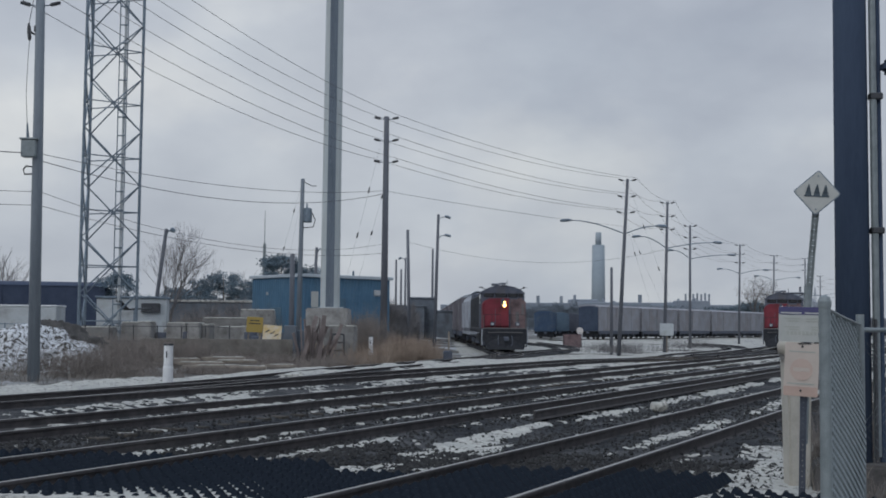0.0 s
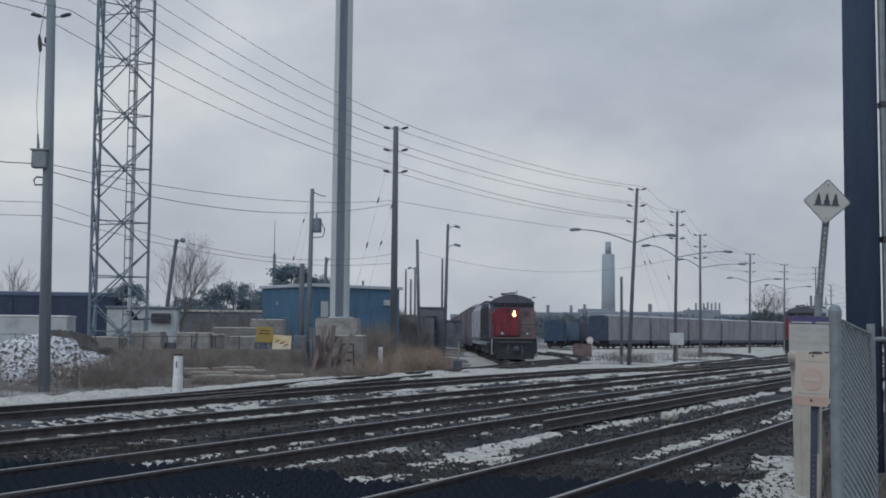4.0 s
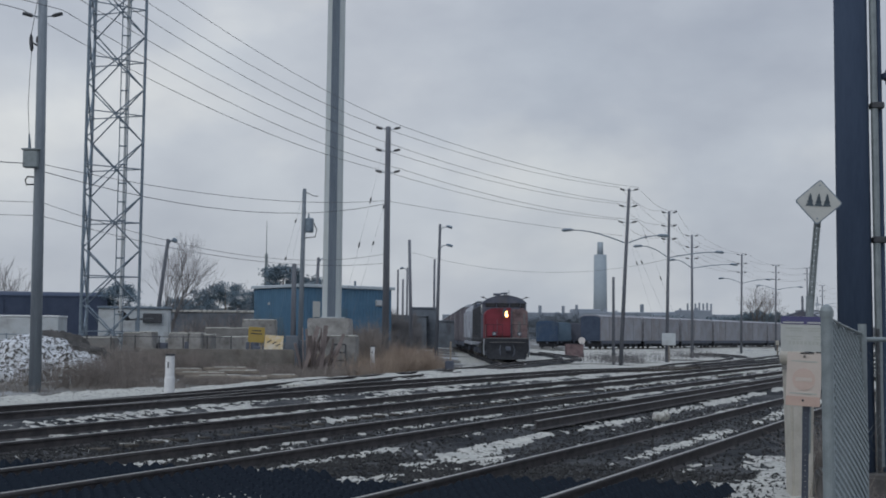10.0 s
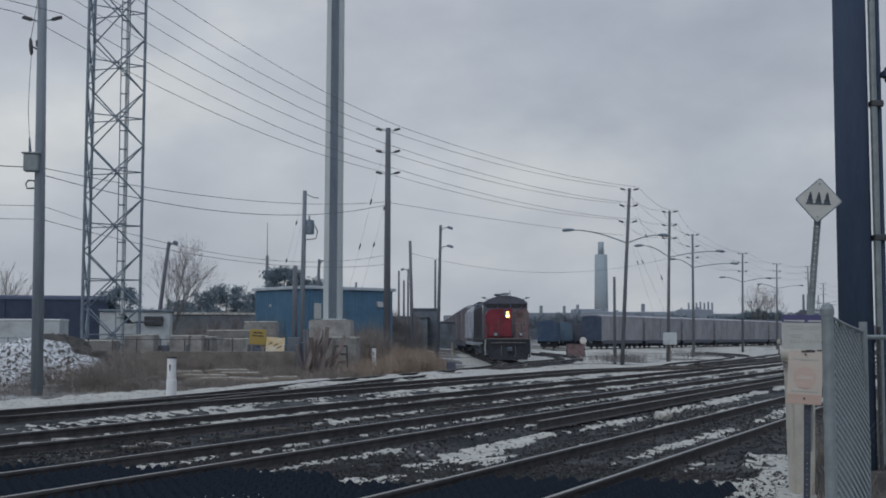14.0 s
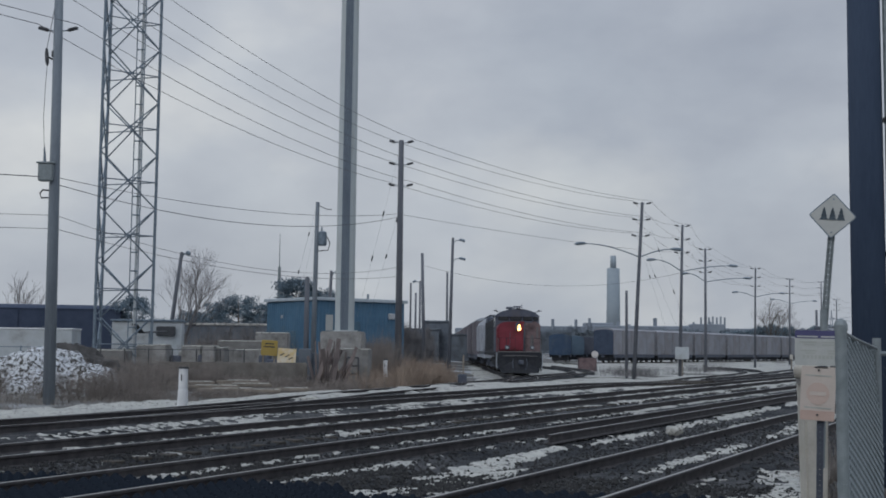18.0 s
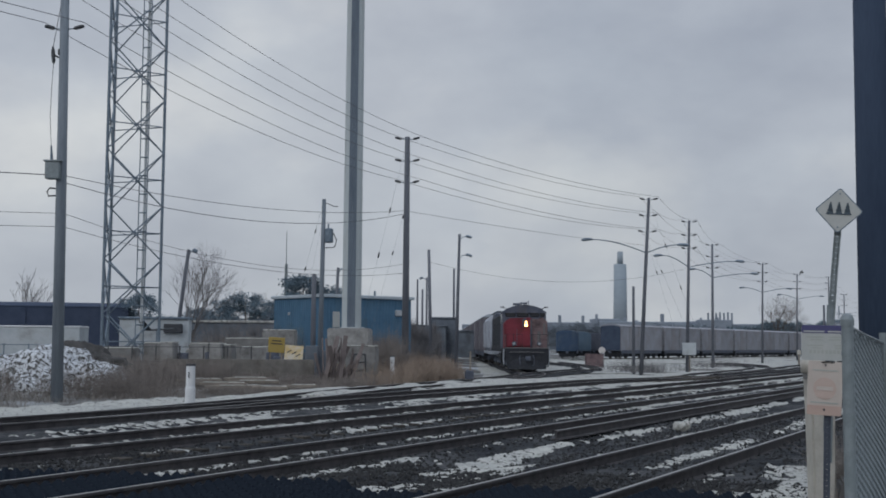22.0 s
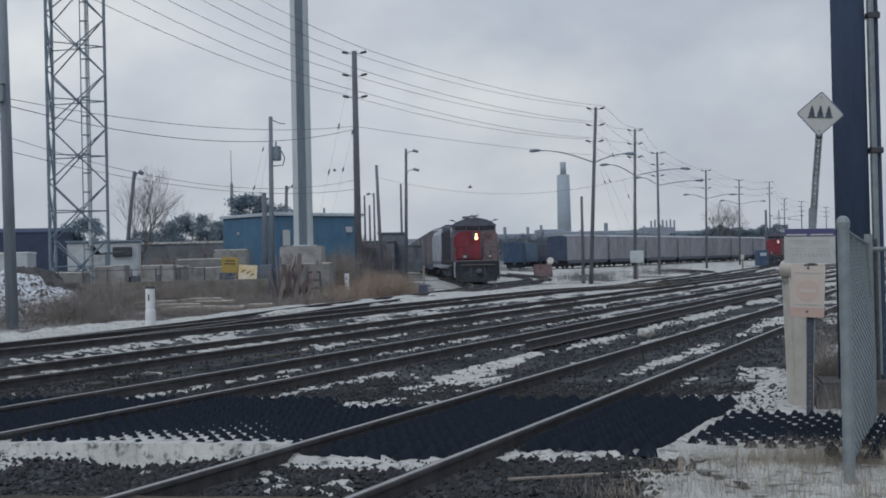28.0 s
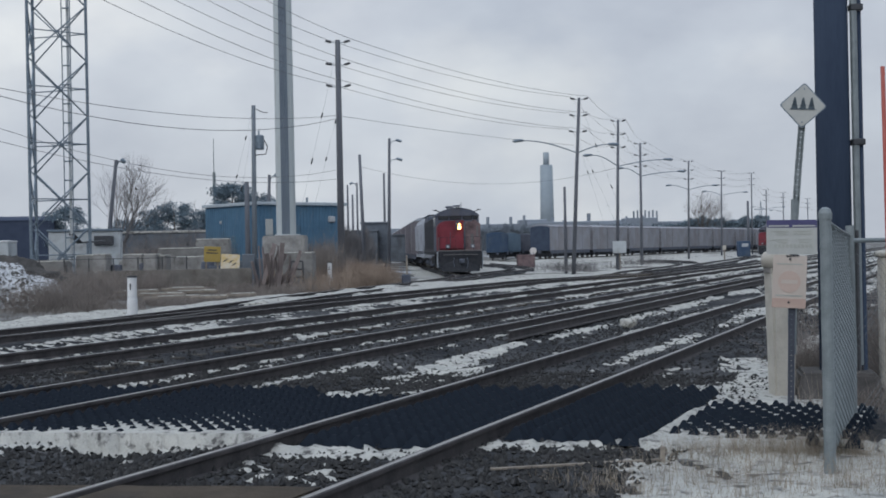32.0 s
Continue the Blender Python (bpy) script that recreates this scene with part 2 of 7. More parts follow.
# black raised and blued to imitate haze on the distant trains; the stain is grime
M_BLACK = material("grimy_black_paint", (0.06624, 0.07762, 0.1034), (0.1192, 0.1311, 0.1625), 0.8, scale=3, fine=40, bump=0.2, stain=(0.095, 0.092, 0.094), stain_scale=1.5, stain_at=(0.5, 0.8), shine=0.2)
M_WHEEL = material("worn_wheel_steel", (0.05, 0.045, 0.042), (0.12, 0.105, 0.095), 0.6, metal=0.5, scale=6, bump=0.2)
# grey, brown and pale car paints hold some haze too: lightened, extra blue
M_GREYCAR = material("hopper_grey_paint", (0.2765, 0.2988, 0.339), (0.3962, 0.4232, 0.4746), 0.7, scale=1.2, fine=25, bump=0.2, stain=(0.20, 0.185, 0.17), stain_scale=0.9, stain_at=(0.48, 0.75))
M_BROWNCAR = material("oxide_brown_paint", (0.1181, 0.1109, 0.13), (0.1842, 0.1734, 0.2008), 0.8, scale=1.2, fine=25, bump=0.2, stain=(0.22, 0.215, 0.21), stain_scale=0.7, stain_at=(0.45, 0.7), vary=0.12, shine=0.2)
M_PALECAR = material("pale_autorack_steel", (0.2279, 0.2353, 0.2595), (0.2922, 0.2993, 0.328), 0.8, scale=0.5, fine=12, bump=0.1, stain=(0.215, 0.20, 0.203), stain_scale=0.35, stain_at=(0.45, 0.7), vary=0.10, shine=0.15)
M_CARROOF = material("pale_car_roof", (0.2976, 0.325, 0.3638), (0.3936, 0.425, 0.4708), 0.7, scale=1.2, bump=0.2)
M_TEALCAR = material("teal_car_paint", (0.03538, 0.06111, 0.1101), (0.05728, 0.08978, 0.1438), 0.75, scale=1.2, fine=25, bump=0.2, stain=(0.085, 0.11, 0.14), stain_scale=0.7, shine=0.2)
M_GLASS = material("cab_glass", (0.010, 0.012, 0.016), (0.018, 0.02, 0.026), 0.12, bump=0)
M_LIGHT = glow("headlight_on", (1.0, 0.58, 0.20), 6.0)
M_LIGHTDIM = glow("small_light_on", (1.0, 0.72, 0.62), 0.75)
M_LENS = material("lamp_lens", (0.30, 0.32, 0.34), (0.42, 0.44, 0.46), 0.25, bump=0)
M_YELLOW = material("yellow_sign_paint", (0.3312, 0.2351, 0.0507), (0.4107, 0.3064, 0.1014), 0.6, scale=4, bump=0.1, stain=(0.36, 0.27, 0.08), stain_scale=2)
M_ORANGE = material("orange_yellow_sign", (0.52, 0.38, 0.16), (0.56, 0.43, 0.22), 0.7, scale=4, bump=0.1, stain=(0.58, 0.53, 0.44), stain_scale=2.5, stain_at=(0.42, 0.6))
M_RUSTWOOD = material("broken_reddish_boards", (0.105, 0.088, 0.086), (0.225, 0.190, 0.182), 0.9, scale=4, fine=40, bump=0.5, stretch=(1, 1, 0.2), vary=0.35)
M_TIMBER = material("weathered_timber", (0.15, 0.13, 0.11), (0.28, 0.245, 0.205), 0.9, scale=4, fine=40, bump=0.5, vary=0.25)
M_GRASS = material("dead_grass", (0.155, 0.142, 0.130), (0.29, 0.265, 0.24), 0.95, scale=2.0, fine=30, bump=0, world_space=True, shine=0.1)
M_BRUSH = material("grey_brown_brush", (0.1508, 0.1352, 0.1254), (0.2949, 0.2621, 0.2394), 0.95, scale=2.0, fine=30, bump=0, world_space=True, shine=0.1)
M_CABLERUN = material("slate_cable_run", (0.1063, 0.1375, 0.1775), (0.1875, 0.225, 0.2687), 0.7, scale=3, bump=0.1, stretch=(1, 1, 0.1))
M_DARKEND = material("dark_open_car_end", (0.033, 0.045, 0.072), (0.06, 0.078, 0.1125), 0.85, scale=1.2, bump=0.1, shine=0.15)
M_STRAW = material("straw_grass", (0.1815, 0.1562, 0.1265), (0.363, 0.3135, 0.253), 0.95, scale=3, fine=30, bump=0, world_space=True, shine=0.1)
M_REED = material("rust_brush", (0.21, 0.165, 0.1333), (0.385, 0.3075, 0.248), 0.95, scale=1.0, fine=30, bump=0, world_space=True, shine=0.1)
M_BARK = material("bare_bark", (0.0816, 0.075, 0.07276), (0.1632, 0.15, 0.1445), 0.95, scale=6, bump=0.4)
M_TWIG = material("bare_twig", (0.096, 0.094, 0.0963), (0.1824, 0.175, 0.1798), 0.95, scale=6, bump=0)
# needle green raised and shifted to blue in place of haze
M_NEEDLE = material("hazed_conifer_needles", (0.08237, 0.119, 0.1505), (0.1716, 0.2242, 0.2634), 0.95, scale=1.5, fine=20, bump=0, shine=0.1)
# the next four have distance haze mixed into their colours: paler and bluer
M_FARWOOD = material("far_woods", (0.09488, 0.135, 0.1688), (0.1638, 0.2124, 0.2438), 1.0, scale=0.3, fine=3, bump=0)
M_FARTREE = material("hazed_bare_woods", (0.1652, 0.1958, 0.2326), (0.2509, 0.2876, 0.3305), 1.0, scale=0.3, fine=3, bump=0)
M_FACTORY = material("hazed_works_cladding", (0.1774, 0.2068, 0.2448), (0.2619, 0.2948, 0.339), 0.9, scale=0.05, fine=0.6, bump=0)
M_CHIMNEY = material("hazed_chimney_concrete", (0.2376, 0.2816, 0.3168), (0.2904, 0.3344, 0.3696), 0.9, scale=0.05, fine=0.5, bump=0)
M_SOILHEAP = material("dark_earth", (0.045, 0.044, 0.044), (0.105, 0.10, 0.096), 0.95, scale=3, fine=20, bump=0.8, depth=0.05, shine=0.1)
M_BIRD = material("dark_feathers", (0.02, 0.02, 0.022), (0.05, 0.05, 0.05), 0.8, bump=0)
M_WIRE = material("weathered_wire", (0.066, 0.072, 0.084), (0.12, 0.126, 0.138), 0.7, scale=10, bump=0)
M_NOSEDOOR = material("dull_maroon_grey", (0.126, 0.09, 0.096), (0.198, 0.144, 0.1464), 0.75, scale=3, fine=30, bump=0.1, stain=(0.07, 0.05, 0.053), stain_scale=2, shine=0.2)
M_DULLRAIL = material("grimy_handrail", (0.10, 0.095, 0.098), (0.16, 0.15, 0.15), 0.8, bump=0)
# the lighter blue is smoky haze put into the car's colour
M_SMOKEBLUE = material("hazed_blue_car_paint", (0.08236, 0.126, 0.1763), (0.117, 0.1647, 0.2148), 0.75, scale=1.2, fine=25, bump=0.2, shine=0.2)
# lightened and blued like the other yard cars, as painted haze
M_MAROON = material("dark_maroon_car_paint", (0.06, 0.0696, 0.096), (0.102, 0.108, 0.132), 0.75, scale=1.2, fine=25, bump=0.2, shine=0.2)
M_DISC = material("pale_target_paint", (0.50, 0.47, 0.45), (0.6, 0.57, 0.55), 0.6, bump=0.05)
M_PILOT = material("sooty_black_steel", (0.02268, 0.02578, 0.03196), (0.04639, 0.04846, 0.05464), 0.85, scale=3, fine=30, bump=0.3, depth=0.006, shine=0.15)
# cladding tinted towards blue, haze included in the colour
M_SLATE = material("slate_grey_cladding", (0.1014, 0.12, 0.1438), (0.1566, 0.1776, 0.2054), 0.85, scale=1.5, fine=20, bump=0.1, stain=(0.075, 0.08, 0.088), stain_scale=0.6, shine=0.2)

# ---- building helpers ----
def bm_new():
    return bmesh.new()


def box(bm, c, s, turn=None, taper=1.0):
    """A box of size s round c; taper narrows its top; turn is a matrix about c."""
    vs = []
    for k in (-1, 1):
        f = taper if k > 0 else 1.0
        for i, j in ((-1, -1), (1, -1), (1, 1), (-1, 1)):
            p = Vector((i * s[0] / 2 * f, j * s[1] / 2 * f, k * s[2] / 2))
            vs.append(bm.verts.new((turn @ p if turn else p) + Vector(c)))
    for f in ((3, 2, 1, 0), (4, 5, 6, 7), (0, 1, 5, 4), (1, 2, 6, 5), (2, 3, 7, 6), (3, 0, 4, 7)):
        bm.faces.new([vs[i] for i in f])
    return vs


def rbox(bm, c, s, r=0.02, seg=1, turn=None):
    """A box with bevelled edges."""
    vs = box(bm, c, s, turn)
    es = {e for v in vs for e in v.link_edges}
    bmesh.ops.bevel(bm, geom=list(es), offset=r, segments=seg, affect="EDGES")


def tube(bm, pts, radii, n=8, cap=True):
    """A tube through the points with a radius at each."""
    if not isinstance(radii, (list, tuple)):
        radii = [radii] * len(pts)
    pts = [Vector(p) for p in pts]
    rings = []
    for i, p in enumerate(pts):
        d = (pts[min(i + 1, len(pts) - 1)] - pts[max(i - 1, 0)]).normalized()
        a = d.orthogonal() if abs(d.z) > 0.9 else Vector((0, 0, 1)).cross(d)
        a.normalize()
        b = d.cross(a)
        rings.append([bm.verts.new(p + (a * math.cos(t) + b * math.sin(t)) * radii[i]) for t in (2 * math.pi * k / n for k in range(n))])
    for r0, r1 in zip(rings, rings[1:]):
        for k in range(n):
            bm.faces.new((r0[k], r0[(k + 1) % n], r1[(k + 1) % n], r1[k]))
    if cap:
        bm.faces.new(rings[0][::-1]), bm.faces.new(rings[-1])


def mesh_of(name, bm, mat, smooth=False):
    bmesh.ops.recalc_face_normals(bm, faces=bm.faces)
    me = bpy.data.meshes.new(name)
    bm.to_mesh(me)
    bm.free()
    me.materials.append(mat)
    if smooth:
        for p in me.polygons:
            p.use_smooth = True
    return me


def part(name, bm, mat, parent=None, label="", smooth=False):
    """ONE mesh object from a bmesh (or a ready mesh) under a thing or a part."""
    me = bm if isinstance(bm, bpy.types.Mesh) else mesh_of(name, bm, mat, smooth)
    ob = new(name, me)
    if parent:
        ob.parent = parent
    if label:
        ob["label"] = label
    return ob


def thing(name, m, label, category, group="", kind=""):
    ob = tagged(new(name), label, category, group, kind)
    ob.empty_display_size = 0.2
    ob.matrix_basis = m
    return ob


def grid_mesh(name, us, vs, height, place, mat, keep=None, smooth=True):
    """A height field over the grid us x vs; place maps (u, v, z) to the world; keep drops cells."""
    uu, vv = np.meshgrid(us, vs, indexing="ij")
    zz = height(uu, vv)
    xyz = np.stack(place(uu, vv, zz), -1).reshape(-1, 3)
    nu, nv = len(us), len(vs)
    i, j = np.meshgrid(np.arange(nu - 1), np.arange(nv - 1), indexing="ij")
    a = (i * nv + j).ravel()
    q = np.stack([a, a + nv, a + nv + 1, a + 1], -1)
    if keep is not None:
        q = q[keep(uu, vv, zz)[:-1, :-1].ravel()]
    me = bpy.data.meshes.new(name)
    used, inv = np.unique(q, return_inverse=True)
    q = inv.reshape(-1, 4)
    xyz = xyz[used]
    me.vertices.add(len(xyz)), me.vertices.foreach_set("co", xyz.astype(np.float32).ravel())
    me.loops.add(q.size), me.loops.foreach_set("vertex_index", q.astype(np.int32).ravel())
    me.polygons.add(len(q)), me.polygons.foreach_set("loop_start", np.arange(0, q.size, 4, dtype=np.int32))
    me.polygons.foreach_set("use_smooth", np.full(len(q), smooth))
    me.update(calc_edges=True)
    me.materials.append(mat)
    return me


def tri_mesh(name, verts, faces, mat):
    me = bpy.data.meshes.new(name)
    me.from_pydata([tuple(v) for v in verts], [], faces)
    me.update()
    me.materials.append(mat)
    return me


TABLES = {}


def vnoise(x, y, scale, seed, octaves=4):
    """Value noise over arrays, 0 to 1."""
    out, amp, tot = np.zeros_like(x, dtype=float), 1.0, 0.0
    for o in range(octaves):
        tab = TABLES.setdefault(seed + o, None)
        if tab is None:
            tab = TABLES[seed + o] = np.random.RandomState(seed + o).rand(256, 256)
        fx, fy = x * scale * 2**o + 37.7 * o, y * scale * 2**o + 11.3 * o
        ix, iy = np.floor(fx).astype(int), np.floor(fy).astype(int)
        tx, ty = fx - ix, fy - iy
        tx, ty = tx * tx * (3 - 2 * tx), ty * ty * (3 - 2 * ty)
        g = lambda a, b: tab[a % 256, b % 256]
        out += amp * ((g(ix, iy) * (1 - tx) + g(ix + 1, iy) * tx) * (1 - ty) + (g(ix, iy + 1) * (1 - tx) + g(ix + 1, iy + 1) * tx) * ty)
        tot += amp
        amp *= 0.5
    return out / tot


# ---- the plan: u runs along the main line, v across it, away from the road ----
THETA = radians(26.3)
US, UC = math.sin(THETA), math.cos(THETA)


def uv(u, v, z=0.0):
    return u * US - v * UC, u * UC + v * US, z


def to_uv(x, y):
    return x * US + y * UC, -x * UC + y * US


TRACKS = (4.85, 9.37, 13.25, 17.85)  # centre lines of the four main tracks
HALF = 0.7525
BED = -0.15


def near_edge(v):
    """Where the rubber panels begin along a track, on the road's edge."""
    # the line y = 9.98 - 0.2 x; the panels in the near track's gauge reach further out
    return (9.98 - v * US + 0.2 * v * UC) / (UC + 0.2 * US) - 0.40 * ((v > 4.09) & (v < 5.62))


def cutting(x, y):
    """The falling yard track lies in a shallow dip."""
    off = abs((x - 27.7) - (y - 97.0) * math.tan(radians(19.9))) * math.cos(radians(19.9))
    return 0.40 * np.clip((7 - off) / 3, 0, 1) * np.clip((y - 103) / 35, 0, 1)


# ground to the horizon
def ground_height(x, y):
    u, v = x * US + y * UC, -x * UC + y * US
    z = np.full_like(x, -0.34)
    side = np.clip((v - 23.5) / 8, 0, 1) * np.clip((-1 - x) / 5, 0, 1) * np.clip((160 - y) / 40, 0, 1)
    z -= 0.24 * np.clip((v - 21.5) / 3, 0, 1) * np.clip((x + 3) / 4, 0, 1) * np.clip((y - 42) / 25, 0, 1)
    z += side * 0.26 + (vnoise(x, y, 0.35, 5) - 0.5) * 0.16 * np.clip((v - 18) / 5, 0.15, 1)
    z -= 0.36 * np.clip((v - 13.8) / 1.2, 0, 1) * np.clip((24.5 - v) / 3, 0, 1) * np.clip((u - 46) / 22, 0, 1)
    return z - cutting(x, y)


gx = np.concatenate([np.linspace(-2600, -130, 14), np.linspace(-120, 140, 261), np.linspace(150, 2600, 14)])
gy = np.concatenate([np.linspace(-1500, -30, 10), np.linspace(-24, 260, 285), np.linspace(270, 700, 25), np.linspace(800, 4200, 12)])
ground = new("ground", grid_mesh("ground", gx, gy, ground_height, lambda a, b, z: (a, b, z), M_SOIL))
tagged(ground, "winter soil with dead grass and thin snow", "ground", kind="structure")


# the track next to the yard falls towards it
lead_fall = lambda u: -0.33 * np.clip((u - 50) / 26, 0, 1)


# ballast bed of the main line
def bed_height(u, v):
    z = BED + (vnoise(u, v, 2.2, 11, 3) - 0.5) * 0.045 + (vnoise(u, v, 9.0, 17, 2) - 0.5) * 0.035
    for c in TRACKS:
        z += -0.09 * np.exp(-(((v - c - 2.2) / 0.55) ** 2))
    z -= 0.14 * np.clip((2.6 - v) / 1.8, 0, 1.3) + 0.15 * np.clip((v - 19.6) / 1.2, 0, 1)
    z += lead_fall(u) * np.clip((v - 15.3) / 1.0, 0, 1)
    return z


bed_u = np.concatenate([np.arange(1.0, 30, 0.09), np.arange(30, 70, 0.3), np.arange(70, 420, 2.0)])
bed_v = np.concatenate([np.arange(0.2, 12.0, 0.09), np.arange(12.0, 21.2, 0.16)])
bed = new("ballast_bed", grid_mesh("ballast_bed", bed_u, bed_v, bed_height, uv, M_BALLAST))
tagged(bed, "dark grey crushed stone ballast under the main tracks", "ballast", kind="structure")

# loose stones over the near ballast
rng = np.random.RandomState(4)
count = 42000
su = np.where(rng.rand(count) < 0.6, 5.5 + 9 * rng.rand(count), 6 + 24 * rng.rand(count) ** 1.5)
sw = 2.45 + 10.2 * rng.rand(count)
sr = 0.013 + 0.021 * rng.rand(count) ** 1.5
centre = np.stack(uv(su, sw, bed_height(su, sw) + sr * 0.35), -1)
six = np.array(((1, 0, 0), (-1, 0, 0), (0, 1, 0), (0, -1, 0), (0, 0, 1), (0, 0, -1)), dtype=float)
sv = (centre[:, None] + (six[None] * rng.uniform(0.6, 1.3, (count, 6, 3)) + rng.uniform(-0.35, 0.35, (count, 6, 3))) * sr[:, None, None]).reshape(-1, 3)
tri = np.array(((0, 2, 4), (2, 1, 4), (1, 3, 4), (3, 0, 4), (2, 0, 5), (1, 2, 5), (3, 1, 5), (0, 3, 5)))
sf = (tri[None] + 6 * np.arange(count)[:, None, None]).reshape(-1, 3)
stones = tagged(new("ballast_stones", tri_mesh("ballast_stones", sv.tolist(), sf.tolist(), M_STONE)), "loose dark grey ballast stones beside the rails", "stones", kind="stuff")


# old snow lying in the cribs, beside the rails and on the shoulders
def streak(v, c, w):
    return np.exp(-(((v - c) / w) ** 2))


DRIFTS = ((16.9, 7.42, 1.35, 0.19, 1.05), (15.4, 7.22, 0.9, 0.25, 1.0), (18.2, 7.52, 1.3, 0.11, 0.85), (14.35, 6.45, 0.45, 0.22, 0.85), (15.3, 6.75, 0.6, 0.25, 0.85), (13.2, 2.4, 1.5, 0.45, 0.9), (15.5, 2.6, 1.6, 0.33, 0.9), (12.2, 2.25, 0.6, 0.40, 0.9), (19.5, 2.7, 2.5, 0.2, 0.6), (12.15, 7.12, 0.30, 0.26, 0.75), (12.75, 7.05, 0.3, 0.22, 0.7),
          (11.2, 6.75, 0.35, 0.16, 0.6), (12.1, 6.2, 0.25, 0.12, 0.55), (14.0, 7.34, 0.3, 0.10, 0.5), (12.2, 6.8, 0.3, 0.1, 0.6))


def snow_height(u, v):
    lump = vnoise(u * 0.55, v * 1.5, 1.0, 31, 5)
    fine = vnoise(u, v, 6.0, 37, 3)
    cov = np.full_like(u, -0.36)
    far = np.clip((u - 18) / 6, 0, 1)
    edge = u - near_edge(v)
    crib = 0.10 * np.sin(u * 2 * math.pi / 0.58)
    # drifts between the two near tracks: place, half lengths and depth
    drift = np.zeros_like(u)
    for cu, cv, ru, rv, amp in DRIFTS:
        drift = np.maximum(drift, amp * np.exp(-((((u - cu) / ru) ** 2 + ((v - cv) / rv) ** 2) ** 1.5)))
    cov += drift + 0.44 * streak(v, 7.40, 0.20) * np.clip((u - 18) / 3, 0, 1)
    cov += 0.06 * streak(v, 6.8, 0.8) * streak(u, 13.4, 1.6) + 0.26 * streak(v, 8.33, 0.13) * streak(u, 13.5, 3.6)
    cov += (0.70 + crib) * streak(v, 4.85, 0.2) * streak(u, 17.5, 4.5) + 0.50 * streak(v, 4.85, 0.26) * np.clip((u - 20) / 6, 0, 1)
    cov += 0.34 * streak(v, 3.4, 0.35) * np.clip((u - 22) / 8, 0, 1)
    cov += (0.42 + 0.08 * far + crib) * streak(v, 8.25, 0.16) + (0.40 + 0.06 * far + crib) * streak(v, 9.9, 0.15) + (0.38 + 0.08 * far) * streak(v, 11.2, 0.2)
    cov += (0.40 + 0.08 * far + crib) * streak(v, 12.15, 0.16) + (0.36 + 0.08 * far + crib) * streak(v, 13.8, 0.15) + 0.42 * far * (streak(v, 6.05, 0.16) + streak(v, 16.75, 0.2))
    cov += 0.75 * np.clip((u - 52) / 12, 0, 1) * streak(v, 15.8, 0.8) + 0.6 * np.clip((u - 45) / 12, 0, 1) * streak(v, 19.4, 0.5) + 0.48 * streak(v, 15.6, 0.35) + 0.30 * streak(v, 16.3, 0.3) + 0.34 * streak(v, 18.4, 0.3) * np.clip((u - 24) / 14, 0, 1)
    cov += (0.62 + 0.16 * (u < 13)) * streak(v, 2.4, 0.9) * np.clip((u - 11.4) / 0.3, 0, 1) * np.clip((18.5 - u) / 3, 0, 1)
    cov += 0.50 * streak(edge, -0.15, 0.16) + (0.04 + 0.20 * np.clip((v - 5.8) / 0.2, 0, 1)) * streak(edge, -0.75, 0.6)
    cov -= 0.5 * np.clip((edge - 0.0) / 0.1, 0, 1) * np.clip((np.where(v < 2.8, 2.05, np.where((v > 5.7) & (v < 7.3), 2.65, 3.5)) - edge) / 0.1, 0, 1)
    cov += 0.85 * np.clip((v - 19.4) / 0.8, 0, 1)
    cov += 0.08 * np.clip((u - 20) / 10, 0, 1) + 0.24 * np.clip((u - 30) / 25, 0, 1)
    patch = vnoise(u, v, 1.1, 43, 3)
    reach = 0.65 + 1.25 * streak(v, 7.1, 0.7)
    fill = (0.098 - 0.050 * np.clip(edge / np.maximum(reach, 0.01), 0, 1) + 0.03 * (patch - 0.5)) * (edge > -0.13) * (edge < reach) * (v > 5.75)
    right = (edge > 0) * (edge < 2.04) * (v > 1.2)
    fill = np.maximum(fill, (0.060 + 0.03 * (patch - 0.5)) * right * (v < 2.80))
    fill = np.maximum(fill, 0.085 * right * (abs(v - 2.77) < 0.04) * (edge < 1.75))
    # apron of snow against the front of the panels
    wide = 0.13 + 0.22 * (v > 5.75) * (0.2 + patch) + 0.22 * (v > 4.09) * (v < 5.62) + 0.25 * (v < 2.9)
    ease = np.clip(1 + edge / wide, 0, 1)
    crest = BED + np.where(v > 5.75, 0.060, np.where(v < 2.9, 0.07, 0.052)) + 0.04 * (patch - 0.5)
    front = np.where((edge <= 0) & (edge > -wide), ease * crest + (1 - ease) * (bed_height(u, v) - 0.035) + 0.06 * (fine - 0.5) + 0.07 * (vnoise(u, v, 8.0, 91, 3) - 0.5), -1.0)
    calm = 1 - 0.9 * np.clip(drift - 0.2, 0, 1)
    front = front - 0.12 * np.clip((vnoise(u * 0.8, v * 2.2, 1.6, 55, 3) - 0.52) / 0.08, 0, 1) * np.clip((-0.12 - edge) / 0.1, 0, 1)
    grit = calm * ((fine - 0.5) * 0.20 + (vnoise(u, v, 8.0, 91, 3) - 0.5) * 0.15) * (1 - 0.8 * np.clip((v - 19) / 0.8, 0, 1))
    low = np.clip((lump - 0.5) * 0.30 + cov * 0.27 + grit, -0.10, 0.035 + 0.21 * np.clip((v - 19) / 2, 0, 1))
    low = np.maximum(low, front - bed_height(u, v) + 0.012)
    return np.maximum(np.where(fill > 0.012, BED + fill + (fine - 0.5) * 0.025, -1.0), bed_height(u, v) - 0.012 + low)


